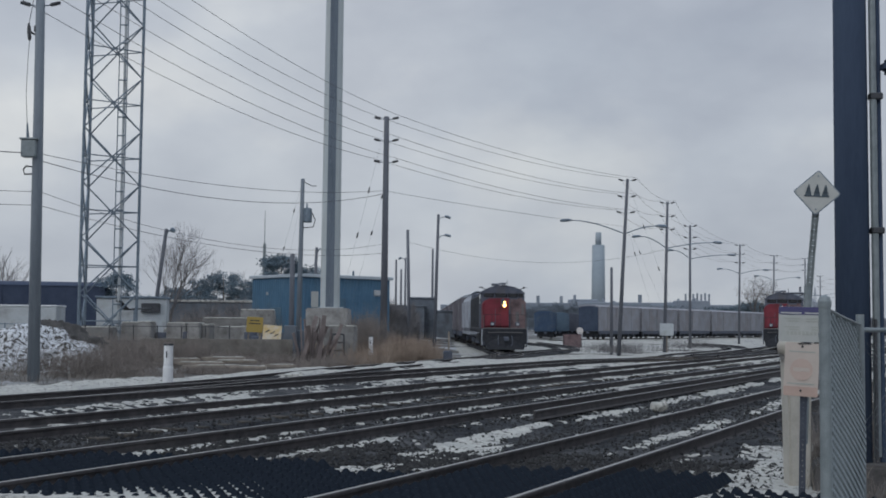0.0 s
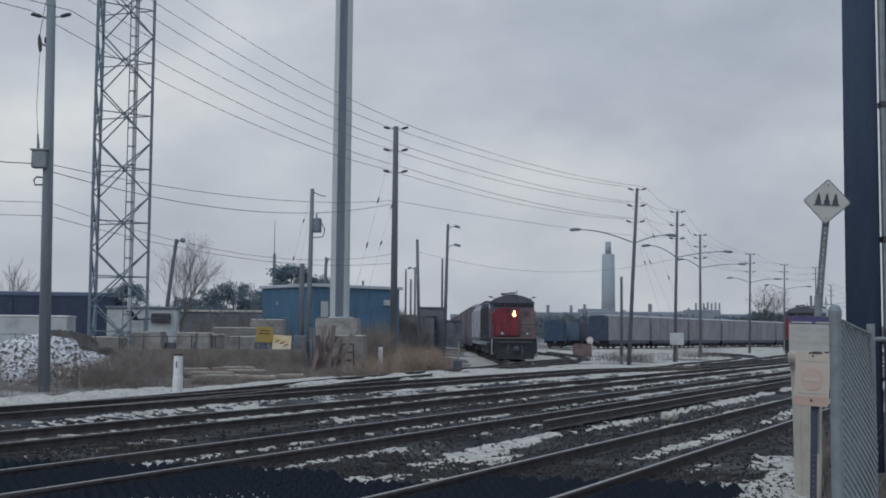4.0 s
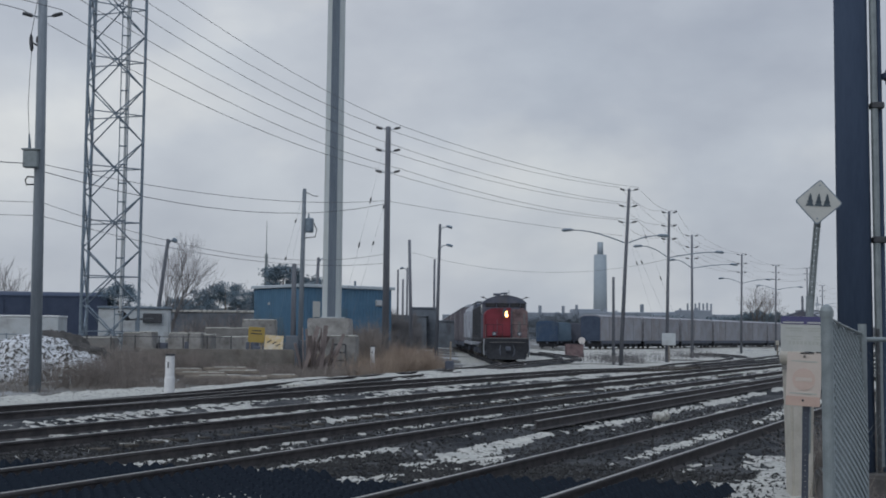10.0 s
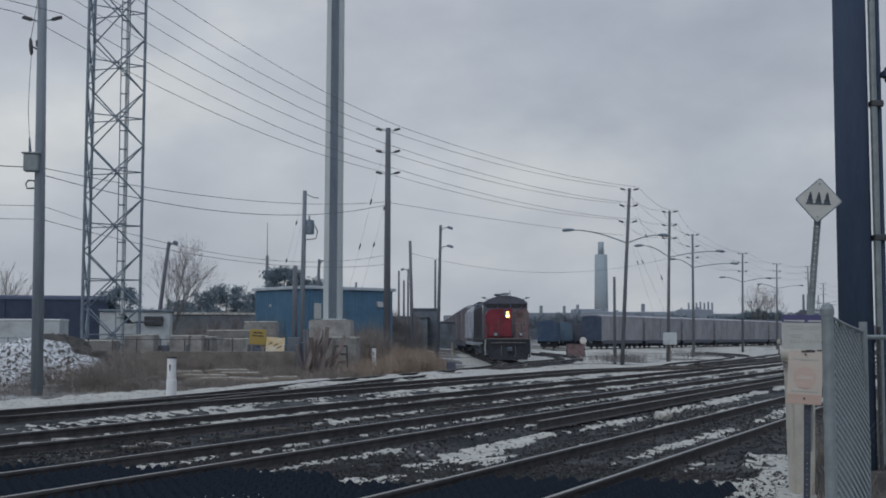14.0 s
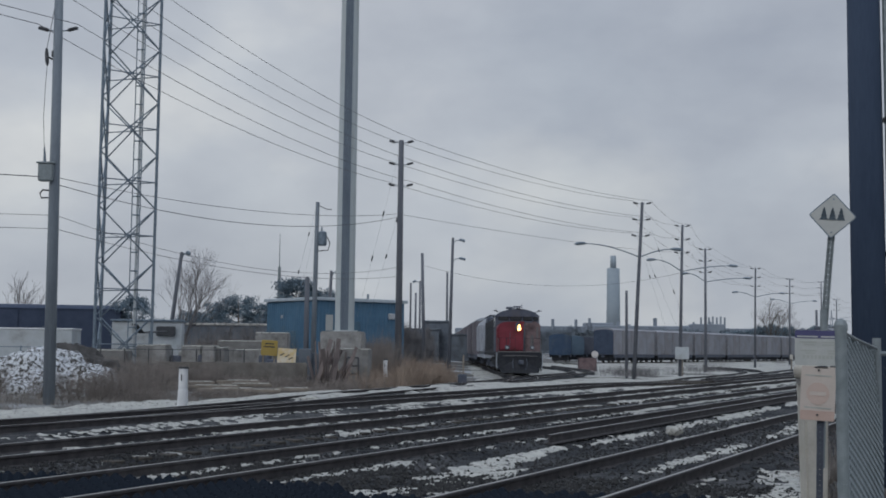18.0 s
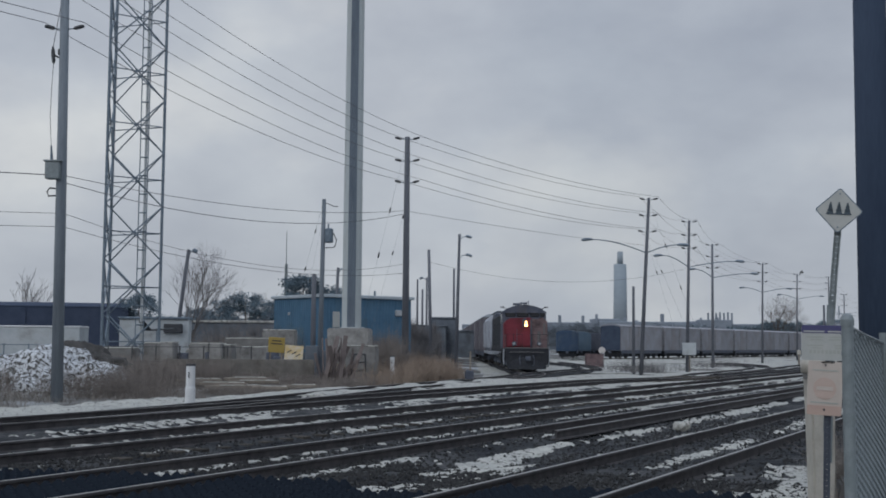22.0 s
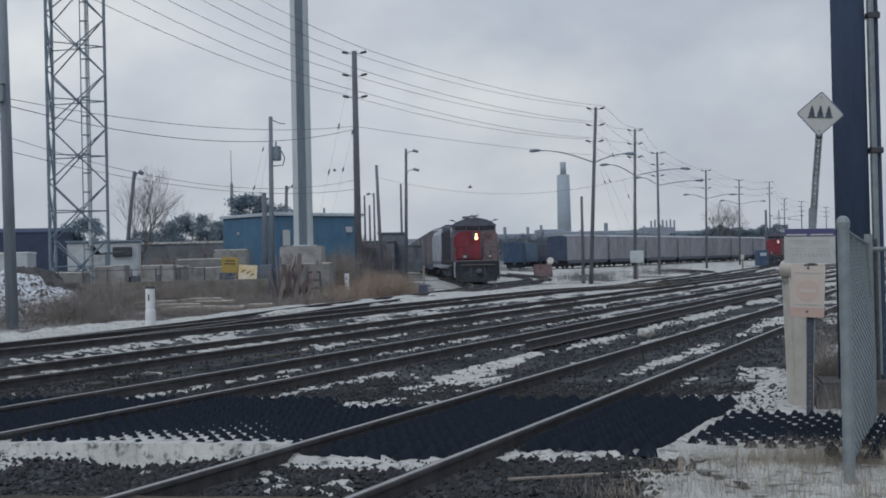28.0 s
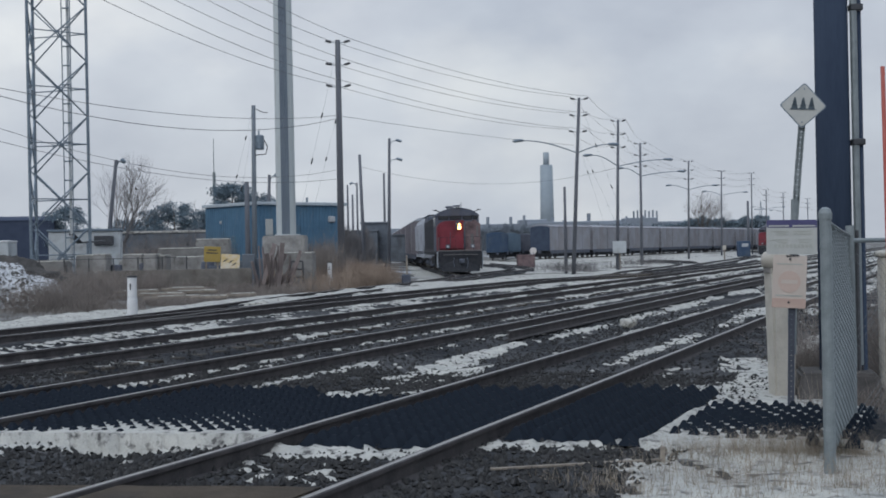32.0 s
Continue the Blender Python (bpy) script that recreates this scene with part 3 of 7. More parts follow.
def lying(u, v, z):
    """Cells where snow lies on the ballast, without the steep ones."""
    ok = z > bed_height(u, v) - 0.03
    step = np.zeros_like(z)
    step[:-1, :-1] = np.maximum(abs(z[1:, :-1] - z[:-1, :-1]), np.maximum(abs(z[:-1, 1:] - z[:-1, :-1]), abs(z[1:, 1:] - z[:-1, :-1])))
    return ok & (step < 0.28)


snow_u = np.concatenate([np.arange(5.5, 19, 0.036), np.arange(19, 34, 0.075), np.arange(34, 80, 0.25), np.arange(80, 240, 1.2)])
snow_v = np.concatenate([np.arange(0.3, 11, 0.04), np.arange(11, 23.4, 0.085)])
snow = new("trackside_snow", grid_mesh("trackside_snow", snow_u, snow_v, snow_height, uv, M_SNOW, keep=lying))
tagged(snow, "patchy old snow lying between and beside the rails", "snow", kind="stuff")


# wide snow of the yard behind the main line
def yard_height(u, v):
    n = vnoise(u, v, 0.22, 51, 5)
    z = ground_height(*uv(u, v)[:2]) + (n - 0.37 + 0.22 * (vnoise(u, v, 0.9, 57, 3) - 0.5)) * 0.30
    z -= 1.2 * np.clip((v - 23.6 - np.maximum(0, u - 40) * 0.27) / 1.5, 0, 1) * np.clip((1.2 - uv(u, v)[0]) / 1.5, 0, 1)
    z -= 0.7 * np.clip((v - 68) / 20, 0, 1) + 0.0 * u
    return np.minimum(z, -0.17 - 0.25 * np.clip((uv(u, v)[1] - 45) / 25, 0, 1) - cutting(*uv(u, v)[:2]))


yard_u, yard_v = np.concatenate([np.arange(36, 130, 0.5), np.arange(130, 240, 1.0)]), np.concatenate([np.arange(20.6, 50, 0.45), np.arange(50, 90, 0.9)])
yard = new("yard_snow", grid_mesh("yard_snow", yard_u, yard_v, yard_height, uv, M_SNOW, keep=lambda u, v, z: z > ground_height(*uv(u, v)[:2]) - 0.06))
tagged(yard, "trodden snow over the rail yard", "snow", kind="stuff")


# road over the crossing, and the shoulder at the fence
# the slab stops short of both rails of the near track
def strip(name, v0, v1, reach=7.55):
    """A piece of the crossing between two lines along the track."""
    bm = bm_new()
    ends = []
    for v in (v0, v1):
        # u where the road's edge crosses this line
        u = (reach - v * US + 0.165 * v * UC) / (UC + 0.165 * US)
        ends.append((uv(-16, v), uv(u, v)))
    rows = []
    for k in range(13):
        t = k / 12
        a = Vector(ends[0][0]).lerp(Vector(ends[0][1]), t)
        b = Vector(ends[1][0]).lerp(Vector(ends[1][1]), t)
        rows.append([a.lerp(b, s / 8) for s in range(9)])
    g = [[bm.verts.new((p.x, p.y, -0.015 + (noise.noise(p * 1.3) * 0.010 + noise.noise(p * 5.0) * 0.006))) for p in r] for r in rows]
    for r0, r1 in zip(g, g[1:]):
        for a in range(8):
            bm.faces.new((r0[a], r0[a + 1], r1[a + 1], r1[a]))
    r = bmesh.ops.extrude_face_region(bm, geom=list(bm.faces))
    for w in r["geom"]:
        if isinstance(w, bmesh.types.BMVert):
            w.co.z -= 0.2
    return mesh_of(name, bm, M_ROAD)


edges = [0.6]
for c in TRACKS:
    edges += [c - HALF - 0.05, c - HALF + 0.11, c + HALF - 0.11, c + HALF + 0.05]
edges.append(21.0)
pieces = [(-9.0, edges[1])] + [(edges[i], edges[i + 1]) for i in range(2, len(edges) - 1, 2)]
for a, b in pieces:
    tagged(new("road", strip("road", a, b, 6.2 if a < 0 else 7.55)), "worn brownish asphalt of the level crossing", "road", kind="structure")


# ---- tracks ----
RAIL = [(-0.075, -0.17), (0.075, -0.17), (0.075, -0.158), (0.012, -0.135), (0.012, -0.045), (0.036, -0.035), (0.036, -0.008), (0.026, -0.0015), (0.015, 0.0), (-0.015, 0.0), (-0.026, -0.0015), (-0.036, -0.008), (-0.036, -0.035), (-0.012, -0.045), (-0.012, -0.135), (-0.075, -0.158)]


def rail_mesh(name, pts):
    """A rail swept along points; its running surface is bright steel."""
    bm = bm_new()
    pts = [Vector((*p, 0.0)) if len(p) == 2 else Vector(p) for p in pts]
    rings = []
    for i, p in enumerate(pts):
        d = (pts[min(i + 1, len(pts) - 1)] - pts[max(i - 1, 0)]).normalized()
        s = Vector((d.y, -d.x, 0)).normalized()
        rings.append([bm.verts.new(p + s * y + Vector((0, 0, z))) for y, z in RAIL])
    n = len(RAIL)
    for a, b in zip(rings, rings[1:]):
        for k in range(n):
            f = bm.faces.new((a[k], b[k], b[(k + 1) % n], a[(k + 1) % n]))
            f.material_index = 1 if k in (7, 8) else 0
    bm.faces.new(rings[0]), bm.faces.new(rings[-1][::-1])
    me = mesh_of(name, bm, M_RAILSIDE)
    me.materials.append(M_RAILTOP)
    return me


def tie_mesh():
    bm = bm_new()
    rbox(bm, (0, 0, -0.17 - 0.085), (0.23, 2.6, 0.17), 0.012)
    return mesh_of("sleeper", bm, M_TIE)


TIE = tie_mesh()


def offset_line(pts, d):
    out = []
    for i, p in enumerate(pts):
        a, b = Vector(pts[max(i - 1, 0)][:2]), Vector(pts[min(i + 1, len(pts) - 1)][:2])
        t = (b - a).normalized()
        out.append((p[0] + t.y * d, p[1] - t.x * d, p[2] if len(p) > 2 else 0.0))
    return out


def track_bed(pts, half=0.26):
    """Dark stone showing through the snow along a yard track, with ragged edges."""
    bm = bm_new()
    fine_pts = []
    for a, b in zip(pts, pts[1:]):
        n = max(1, int(math.dist(a, b) / 1.2))
        fine_pts += [Vector(a).lerp(Vector(b), k / n) for k in range(n)]
    rows = []
    for i, p in enumerate(fine_pts):
        d = (fine_pts[min(i + 1, len(fine_pts) - 1)] - fine_pts[max(i - 1, 0)]).normalized()
        s = Vector((d.y, -d.x, 0)).normalized()
        l = half * (1 + 0.45 * noise.noise(p * 0.55)), half * (1 + 0.45 * noise.noise(p * 0.55 + Vector((9, 5, 2))))
        rows.append([bm.verts.new(p + s * x + Vector((0, 0, dz))) for x, dz in ((-l[0], -0.24), (-l[0] * 0.7, -0.09), (0, -0.085), (l[1] * 0.7, -0.09), (l[1], -0.24))])
    for r0, r1 in zip(rows, rows[1:]):
        for k in range(4):
            bm.faces.new((r0[k], r0[k + 1], r1[k + 1], r1[k]))
    return tagged(part("yard_ballast", bm, M_BALLAST, smooth=True), "dark stone bed under a yard track", "ballast", kind="structure")


def railway_track(pts, label, tie_from, tie_to, step=0.58, z=0.0, group="main line tracks"):
    """Two rails on sleepers along a line of points in plan."""
    t = thing("railway_track", pose(0, 0, z), label, "railway track", group)
    for d in (-HALF, HALF):
        part("rail", rail_mesh("rail", offset_line(pts, d)), None, t)
    s, gone = 0.0, 0.0
    for a, b in zip(pts, pts[1:]):
        a, b = Vector(a[:2]), Vector(b[:2])
        ln = (b - a).length
        while gone < s + ln:
            if tie_from <= gone <= tie_to:
                p = a.lerp(b, (gone - s) / ln)
                ob = part("sleeper", TIE, None, t)
                ang = math.degrees(math.atan2(b.y - a.y, b.x - a.x))
                ob.matrix_basis = pose(p.x, p.y, 0.012 * math.sin(gone * 9.1), 0, 0, ang + 1.5 * math.sin(gone * 5.3))
            gone += step
        s += ln
    return t


for c in TRACKS:
    ends = [uv(u, c, float(lead_fall(u)) if c > 17 else 0.0) for u in (-14, 6, 40, 50, 63, 76, 120, 420)]
    railway_track(ends, "steel rails on dark timber sleepers in ballast", 27, 80)


def arc(p0, d0, p1, d1, n=22):
    """A smooth line between two points with the headings at both ends, in degrees to the right of ahead."""
    L = math.dist(p0, p1)
    t0 = (math.sin(radians(d0)) * L, math.cos(radians(d0)) * L)
    t1 = (math.sin(radians(d1)) * L, math.cos(radians(d1)) * L)
    out = []
    for k in range(n + 1):
        t = k / n
        h = (2 * t**3 - 3 * t**2 + 1, t**3 - 2 * t**2 + t, -2 * t**3 + 3 * t**2, t**3 - t**2)
        out.append(tuple(h[0] * p0[i] + h[1] * t0[i] + h[2] * p1[i] + h[3] * t1[i] for i in (0, 1)))
    return out


TRAIN_AT, TRAIN_DIR = (4.25, 81.3), -1.3      # front of the standing train and the way its track runs back
MOVE_AT, MOVE_DIR = (27.7, 97.0), 19.55        # the same for the train that backs away
back = lambda p, deg, s: (p[0] + s * math.sin(radians(deg)), p[1] + s * math.cos(radians(deg)))
YARD_Z = -0.28                                # the yard lies a little lower than the main line
sink = lambda pts: [(x, y, YARD_Z * min(1, max(0, (y - 40) / 28))) for x, y in pts]
yard_b = arc(uv(16, 17.85)[:2], 26.3, (-2.9, 42.0), 13) + arc((-2.9, 42.0), 13, (5.7, 80.0), 16)[1:] + arc((5.7, 80.0), 16, (9.9, 95.0), 10)[1:] + arc((9.9, 95.0), 10, (10.4, 113.0), -3)[1:] + [(9.6, 131.0)]
railway_track(sink(yard_b), "yard track curving through snow", 0, -1, 0.8, 0, "yard tracks")
yard_a = arc((-0.9, 50.0), 13, back(TRAIN_AT, TRAIN_DIR, -4), TRAIN_DIR) + [back(TRAIN_AT, TRAIN_DIR, q) for q in (2, 40, 160)]
railway_track(sink(yard_a), "yard track under the standing train", 0, -1, 0.8, 0, "yard tracks")
for side in (-HALF, HALF):
    track_bed(offset_line(sink(yard_b)[14:], side))
for side in (-HALF, HALF):
    track_bed(offset_line(sink(yard_a)[:-1], side))
yard_c = arc(uv(58, 17.85)[:2], 26.3, (16.8, 81.0), 26) + arc((16.8, 81.0), 26, (26.3, 106.0), 15)[1:] + arc((26.3, 106.0), 15, (28.0, 132.0), -5)[1:]
railway_track(sink(yard_c), "yard track curving through snow", 0, -1, 0.8, 0, "yard tracks")
for side in (-HALF, HALF):
    track_bed(offset_line(sink(yard_c)[12:], side))
yard_e = arc((19.3, 83.0), 25, (31.5, 113), 22) + arc((31.5, 113), 22, (50, 160), 21)[1:]
railway_track(sink(yard_e), "yard track curving through snow", 0, -1, 0.8, 0, "yard tracks")
for side in (-HALF, HALF):
    track_bed(offset_line(sink(yard_e), side))
fall = lambda s: -0.15 - 0.45 * min(1.2, max(0, s / 56))   # the track falls towards the yard
yard_d = [(x, y, -0.2) for x, y in arc(uv(74, 18.2)[:2], 24.5, MOVE_AT, MOVE_DIR, 8)] + [(*back(MOVE_AT, MOVE_DIR, q), fall(q)) for q in (15, 45, 90, 200)]
railway_track(yard_d, "yard track leading off the main line", 0, -1, 0.8, 0.0, "yard tracks")
for side in (-HALF, HALF):
    track_bed(offset_line(yard_d[:-1], side))


# ---- rolling stock: the front stands at the origin, the body runs back along +y ----
def wheel_mesh():
    bm = bm_new()
    tube(bm, [(-0.07, 0, 0), (0.07, 0, 0)], 0.46, 18)
    tube(bm, [(-0.09, 0, 0), (-0.07, 0, 0)], 0.50, 18)
    tube(bm, [(0.07, 0, 0), (0.13, 0, 0)], [0.2, 0.14], 10)
    return mesh_of("wheel", bm, M_WHEEL)


WHEEL = wheel_mesh()


def truck(parent, y, axles, base=1.9):
    """A bogie: two side frames, a bolster and its wheels."""
    bm = bm_new()
    ln = base * (axles - 1) + 0.9
    for s in (-1, 1):
        rbox(bm, (s * 1.0, y, 0.55), (0.16, ln, 0.26), 0.04)
        for k in range(axles):
            rbox(bm, (s * 1.06, y + (k - (axles - 1) / 2) * base, 0.5), (0.2, 0.42, 0.40), 0.05)
        for k in range(axles - 1):
            tube(bm, [(s * 1.04, y + (k - (axles - 2) / 2) * base, 0.35), (s * 1.04, y + (k - (axles - 2) / 2) * base, 0.75)], 0.12, 8)
    box(bm, (0, y, 0.62), (2.0, 0.5, 0.22))
    t = part("truck", bm, M_BLACK, parent)
    for k in range(axles):
        for s in (-1, 1):
            w = part("wheel", WHEEL, None, t)
            w.matrix_basis = pose(s * 0.76, y + (k - (axles - 1) / 2) * base, 0.47, 0, 0, 0 if s > 0 else 180)
    return t


def coupler(parent, y, way):
    bm = bm_new()
    rbox(bm, (0, y + way * 0.25, 0.86), (0.22, 0.6, 0.24), 0.04)
    rbox(bm, (0.05, y + way * 0.55, 0.86), (0.34, 0.24, 0.30), 0.05)
    return part("coupler", bm, M_BLACK, parent)


def arch(w, z0, z1, rise, n=10):
    """A closed outline (x, z): upright sides with a roof that rises in an arc."""
    pts = [(-w / 2, z0), (w / 2, z0)]
    for k in range(n + 1):
        t = k / n
        pts.append((w / 2 - w * t, z1 + rise * (1 - (2 * t - 1) ** 2) ** 0.75))
    return pts


def along_y(bm, outline, y0, y1):
    a = [bm.verts.new((x, y0, z)) for x, z in outline]
    b = [bm.verts.new((x, y1, z)) for x, z in outline]
    n = len(outline)
    for k in range(n):
        bm.faces.new((a[k], a[(k + 1) % n], b[(k + 1) % n], b[k]))
    bm.faces.new(a[::-1]), bm.faces.new(b)


def locomotive(m, label, lamp):
    t = thing("locomotive", m, label, "locomotive")
    L = 19.5
    bm = bm_new()
    rbox(bm, (0, L / 2 + 0.3, 1.42), (3.06, L - 0.6, 0.26), 0.05)
    part("underframe", bm, M_PILOT, t)
    bm = bm_new()
    along_y(bm, [(-1.5, 0.95), (1.5, 0.95), (1.5, 1.5), (-1.5, 1.5)], 0.0, 0.35)
    along_y(bm, [(-1.35, 0.42), (1.35, 0.42), (1.5, 0.95), (-1.5, 0.95)], -0.12, 0.3)
    bm2 = bm_new()
    v = [bm2.verts.new(p) for p in ((-1.42, 0.05, 0.95), (0, -0.15, 0.98), (1.42, 0.05, 0.95), (1.3, -0.2, 0.14), (0, -0.55, 0.12), (-1.3, -0.2, 0.14), (1.3, 0.25, 0.14), (-1.3, 0.25, 0.14), (1.42, 0.3, 0.95), (-1.42, 0.3, 0.95))]
    for f in ((0, 1, 4, 5), (1, 2, 3, 4), (2, 8, 6, 3), (9, 0, 5, 7), (9, 8, 2, 1, 0), (5, 4, 3, 6, 7), (8, 9, 7, 6)):
        bm2.faces.new([v[i] for i in f])
    part("pilot", bm, M_PILOT, t)
    part("snow_plough", bm2, M_PILOT, t, "black steel snow plough")
    coupler(t, -0.1, -1)
    bm = bm_new()
    tube(bm, [(-1.2, -0.16, 1.28), (-0.3, -0.17, 1.30), (0.3, -0.17, 1.30), (1.2, -0.16, 1.28)], 0.025, 6)
    part("uncoupling_lever", bm, M_DULLRAIL, t)
    coupler(t, L + 0.1, 1)
    # white edge of the front platform
    bm = bm_new()
    rbox(bm, (0, -0.02, 1.57), (3.0, 0.06, 0.07), 0.01)
    part("sill_stripe", bm, M_DULLRAIL, t, "pale platform edge")
    # broad nose
    bm = bm_new()
    along_y(bm, [(-1.50, 1.58), (0.42, 1.58), (0.42, 3.58), (0.30, 3.66), (-1.0, 3.62), (-1.32, 3.48), (-1.50, 3.22)], 0.75, 2.3)
    bmesh.ops.bevel(bm, geom=[e for e in bm.edges if e.verts[0].co.y < 0.8 and e.verts[1].co.y < 0.8], offset=0.13, segments=2, affect="EDGES")
    nose = part("nose", bm, M_RED, t, "red nose with dark lines")
    bm = bm_new()
    along_y(bm, [(0.43, 1.58), (1.50, 1.58), (1.50, 3.42), (1.34, 3.56), (0.43, 3.58)], 0.95, 2.3)
    side = part("nose_side", bm, M_NOSEDOOR, t, "dull greyish corner of the nose")
    bm = bm_new()
    for k, (x, w) in enumerate(((0.92, 0.22), (1.28, 0.14))):
        box(bm, (x, 0.945, 2.35 + 0.55 * k), (w, 0.012, 0.75))
    part("stripe", bm, M_DULLRAIL, side, "dull stripe")
    for x, w, z, h in ((-0.62, 0.03, 2.3, 1.2), (0.36, 0.10, 2.6, 1.9)):
        bm = bm_new()
        rbox(bm, (x, 0.735, z), (w, 0.03, h), 0.005)
        part("door_seam", bm, M_BLACK, nose)
    bm = bm_new()
    rbox(bm, (-0.1, 0.66, 3.32), (0.30, 0.2, 0.62), 0.08, 2)
    part("light_housing", bm, M_BLACK, nose)
    for z, big in ((3.36, 0.075), (3.14, 0.115)):
        bm = bm_new()
        tube(bm, [(0.0, 0.57, z), (0.0, 0.545, z)], big if lamp else 0.09, 16)
        part("headlight", bm, M_LIGHT if lamp else M_LIGHTDIM, nose, "lit headlight")
    for s in (-1, 1):
        bm = bm_new()
        rbox(bm, (s * 0.86, 0.1, 1.86), (0.28, 0.2, 0.28), 0.04)
        d = part("ditch_light", bm, M_BLACK, t)
        bm = bm_new()
        tube(bm, [(s * 0.86, 0.005, 1.86), (s * 0.86, -0.012, 1.86)], 0.085, 12)
        part("lens", bm, M_LENS, d, "pale lens")
    # cab with its windows and arched roof
    bm = bm_new()
    along_y(bm, arch(3.06, 1.55, 4.06, 0.50), 2.3, 5.0)
    cab = part("cab", bm, M_BLACK, t)
    bm = bm_new()
    along_y(bm, arch(3.12, 4.02, 4.06, 0.53), 2.2, 5.1)
    part("cab_roof", bm, M_BLACK, cab)
    for x, w in ((-0.98, 0.72), (-0.12, 0.8), (0.72, 0.66), (1.28, 0.3)):
        bm = bm_new()
        rbox(bm, (x, 2.285, 3.93), (w, 0.04, 0.36), 0.03)
        part("windscreen", bm, M_GLASS, cab)
    bm = bm_new()
    rbox(bm, (1.2, 2.28, 3.5), (0.34, 0.05, 0.40), 0.04)
    part("number_board", bm, M_NOSEDOOR, cab, "pale board with bars")
    for s in (-1, 1):
        for y in (3.1, 4.1):
            bm = bm_new()
            rbox(bm, (s * 1.535, y, 3.6), (0.03, 0.75, 0.7), 0.01)
            part("side_window", bm, M_GLASS, cab)
        bm = bm_new()
        rbox(bm, (s * 1.50, 2.4, 4.44), (0.16, 0.1, 0.09), 0.02)
        tube(bm, [(s * 1.2, 2.4, 4.32), (s * 1.72, 2.4, 4.46)], 0.025, 6)
        part("mirror", bm, M_PILOT, cab)
    bm = bm_new()
    for x in (-0.22, -0.05, 0.12):
        tube(bm, [(x, 2.4, 4.62), (x, 1.95 + abs(x), 4.70)], [0.035, 0.09], 8)
    tube(bm, [(0, 2.6, 4.5), (0, 2.5, 4.66)], 0.05, 6)
    part("horn", bm, M_BLACK, cab)
    bm = bm_new()
    tube(bm, [(0.35, 3.0, 4.5), (0.35, 3.0, 4.95)], 0.025, 6)
    part("antenna", bm, M_BLACK, cab)
    bm = bm_new()
    rbox(bm, (-0.5, 3.2, 4.66), (0.5, 0.4, 0.16), 0.03)
    part("roof_box", bm, M_BLACK, cab)
    # long hood with grilles and fans
    bm = bm_new()
    along_y(bm, arch(2.98, 1.55, 3.9, 0.42), 5.0, L - 0.4)
    hood = part("long_hood", bm, M_PILOT, t)
    bm = bm_new()
    rbox(bm, (0, L - 4.0, 4.05), (3.0, 4.2, 0.5), 0.08)
    part("radiator", bm, M_BLACK, hood)
    for y in (7.5, 10.0, 12.3):
        bm = bm_new()
        tube(bm, [(0, y, 4.1), (0, y, 4.36)], 0.62, 16)
        part("roof_fan", bm, M_WHEEL, hood)
    for s in (-1, 1):
        for k in range(9):
            bm = bm_new()
            rbox(bm, (s * 1.495, 5.9 + k * 1.35, 2.6), (0.03, 1.15, 1.7), 0.01)
            part("hood_door", bm, M_PILOT, hood)
    bm = bm_new()
    rbox(bm, (0, L / 2, 0.85), (2.6, 4.2, 0.95), 0.18, 2)
    part("fuel_tank", bm, M_PILOT, t)
    for s in (-1, 1):
        bm = bm_new()
        ys = [0.12 + k * 1.7 for k in range(12)]
        for y in ys:
            tube(bm, [(s * 1.48, y, 1.5), (s * 1.48, y, 2.45)], 0.022, 6)
        tube(bm, [(s * 1.48, ys[0], 2.45), (s * 1.48, ys[-1], 2.45)], 0.022, 6)
        part("handrail", bm, M_DULLRAIL, t)
        bm = bm_new()
        for k in range(4):
            box(bm, (s * 1.3, 0.5 + 0.05 * k, 0.35 + 0.32 * k), (0.42, 0.28, 0.05))
        box(bm, (s * 1.51, 0.55, 0.85), (0.04, 0.5, 1.15))
        part("step_ladder", bm, M_PILOT, t)
        bm = bm_new()
        tube(bm, [(s * 1.53, 0.32, 0.42), (s * 1.56, 0.30, 0.9), (s * 1.53, 0.22, 1.5)], 0.035, 6)
        part("grab_iron", bm, M_CARROOF, t, "white grab iron")
        bm = bm_new()
        tube(bm, [(s * 1.53, 0.86, 0.42), (s * 1.56, 0.86, 0.9), (s * 1.53, 0.9, 1.5)], 0.035, 6)
        part("grab_iron", bm, M_CARROOF, t, "white grab iron")
        bm = bm_new()
        tube(bm, [(s * 0.45, -0.05, 1.05), (s * 0.5, -0.28, 0.8), (s * 0.46, -0.3, 0.45), (s * 0.35, -0.34, 0.36)], 0.035, 6)
        part("brake_hose", bm, M_BLACK, t)
        bm = bm_new()
        pts = [(s * 1.40, 0.02, 1.5), (s * 1.40, 0.02, 2.5), (s * 0.3, 0.02, 2.5), (s * 0.3, 0.02, 1.5)]
        tube(bm, pts, 0.022, 6)
        tube(bm, [(s * 0.9, 0.02, 1.5), (s * 0.9, 0.02, 2.5)], 0.018, 6)
        part("front_rail", bm, M_PILOT, t)
    truck(t, 3.9, 3)
    truck(t, L - 3.9, 3)
    return t


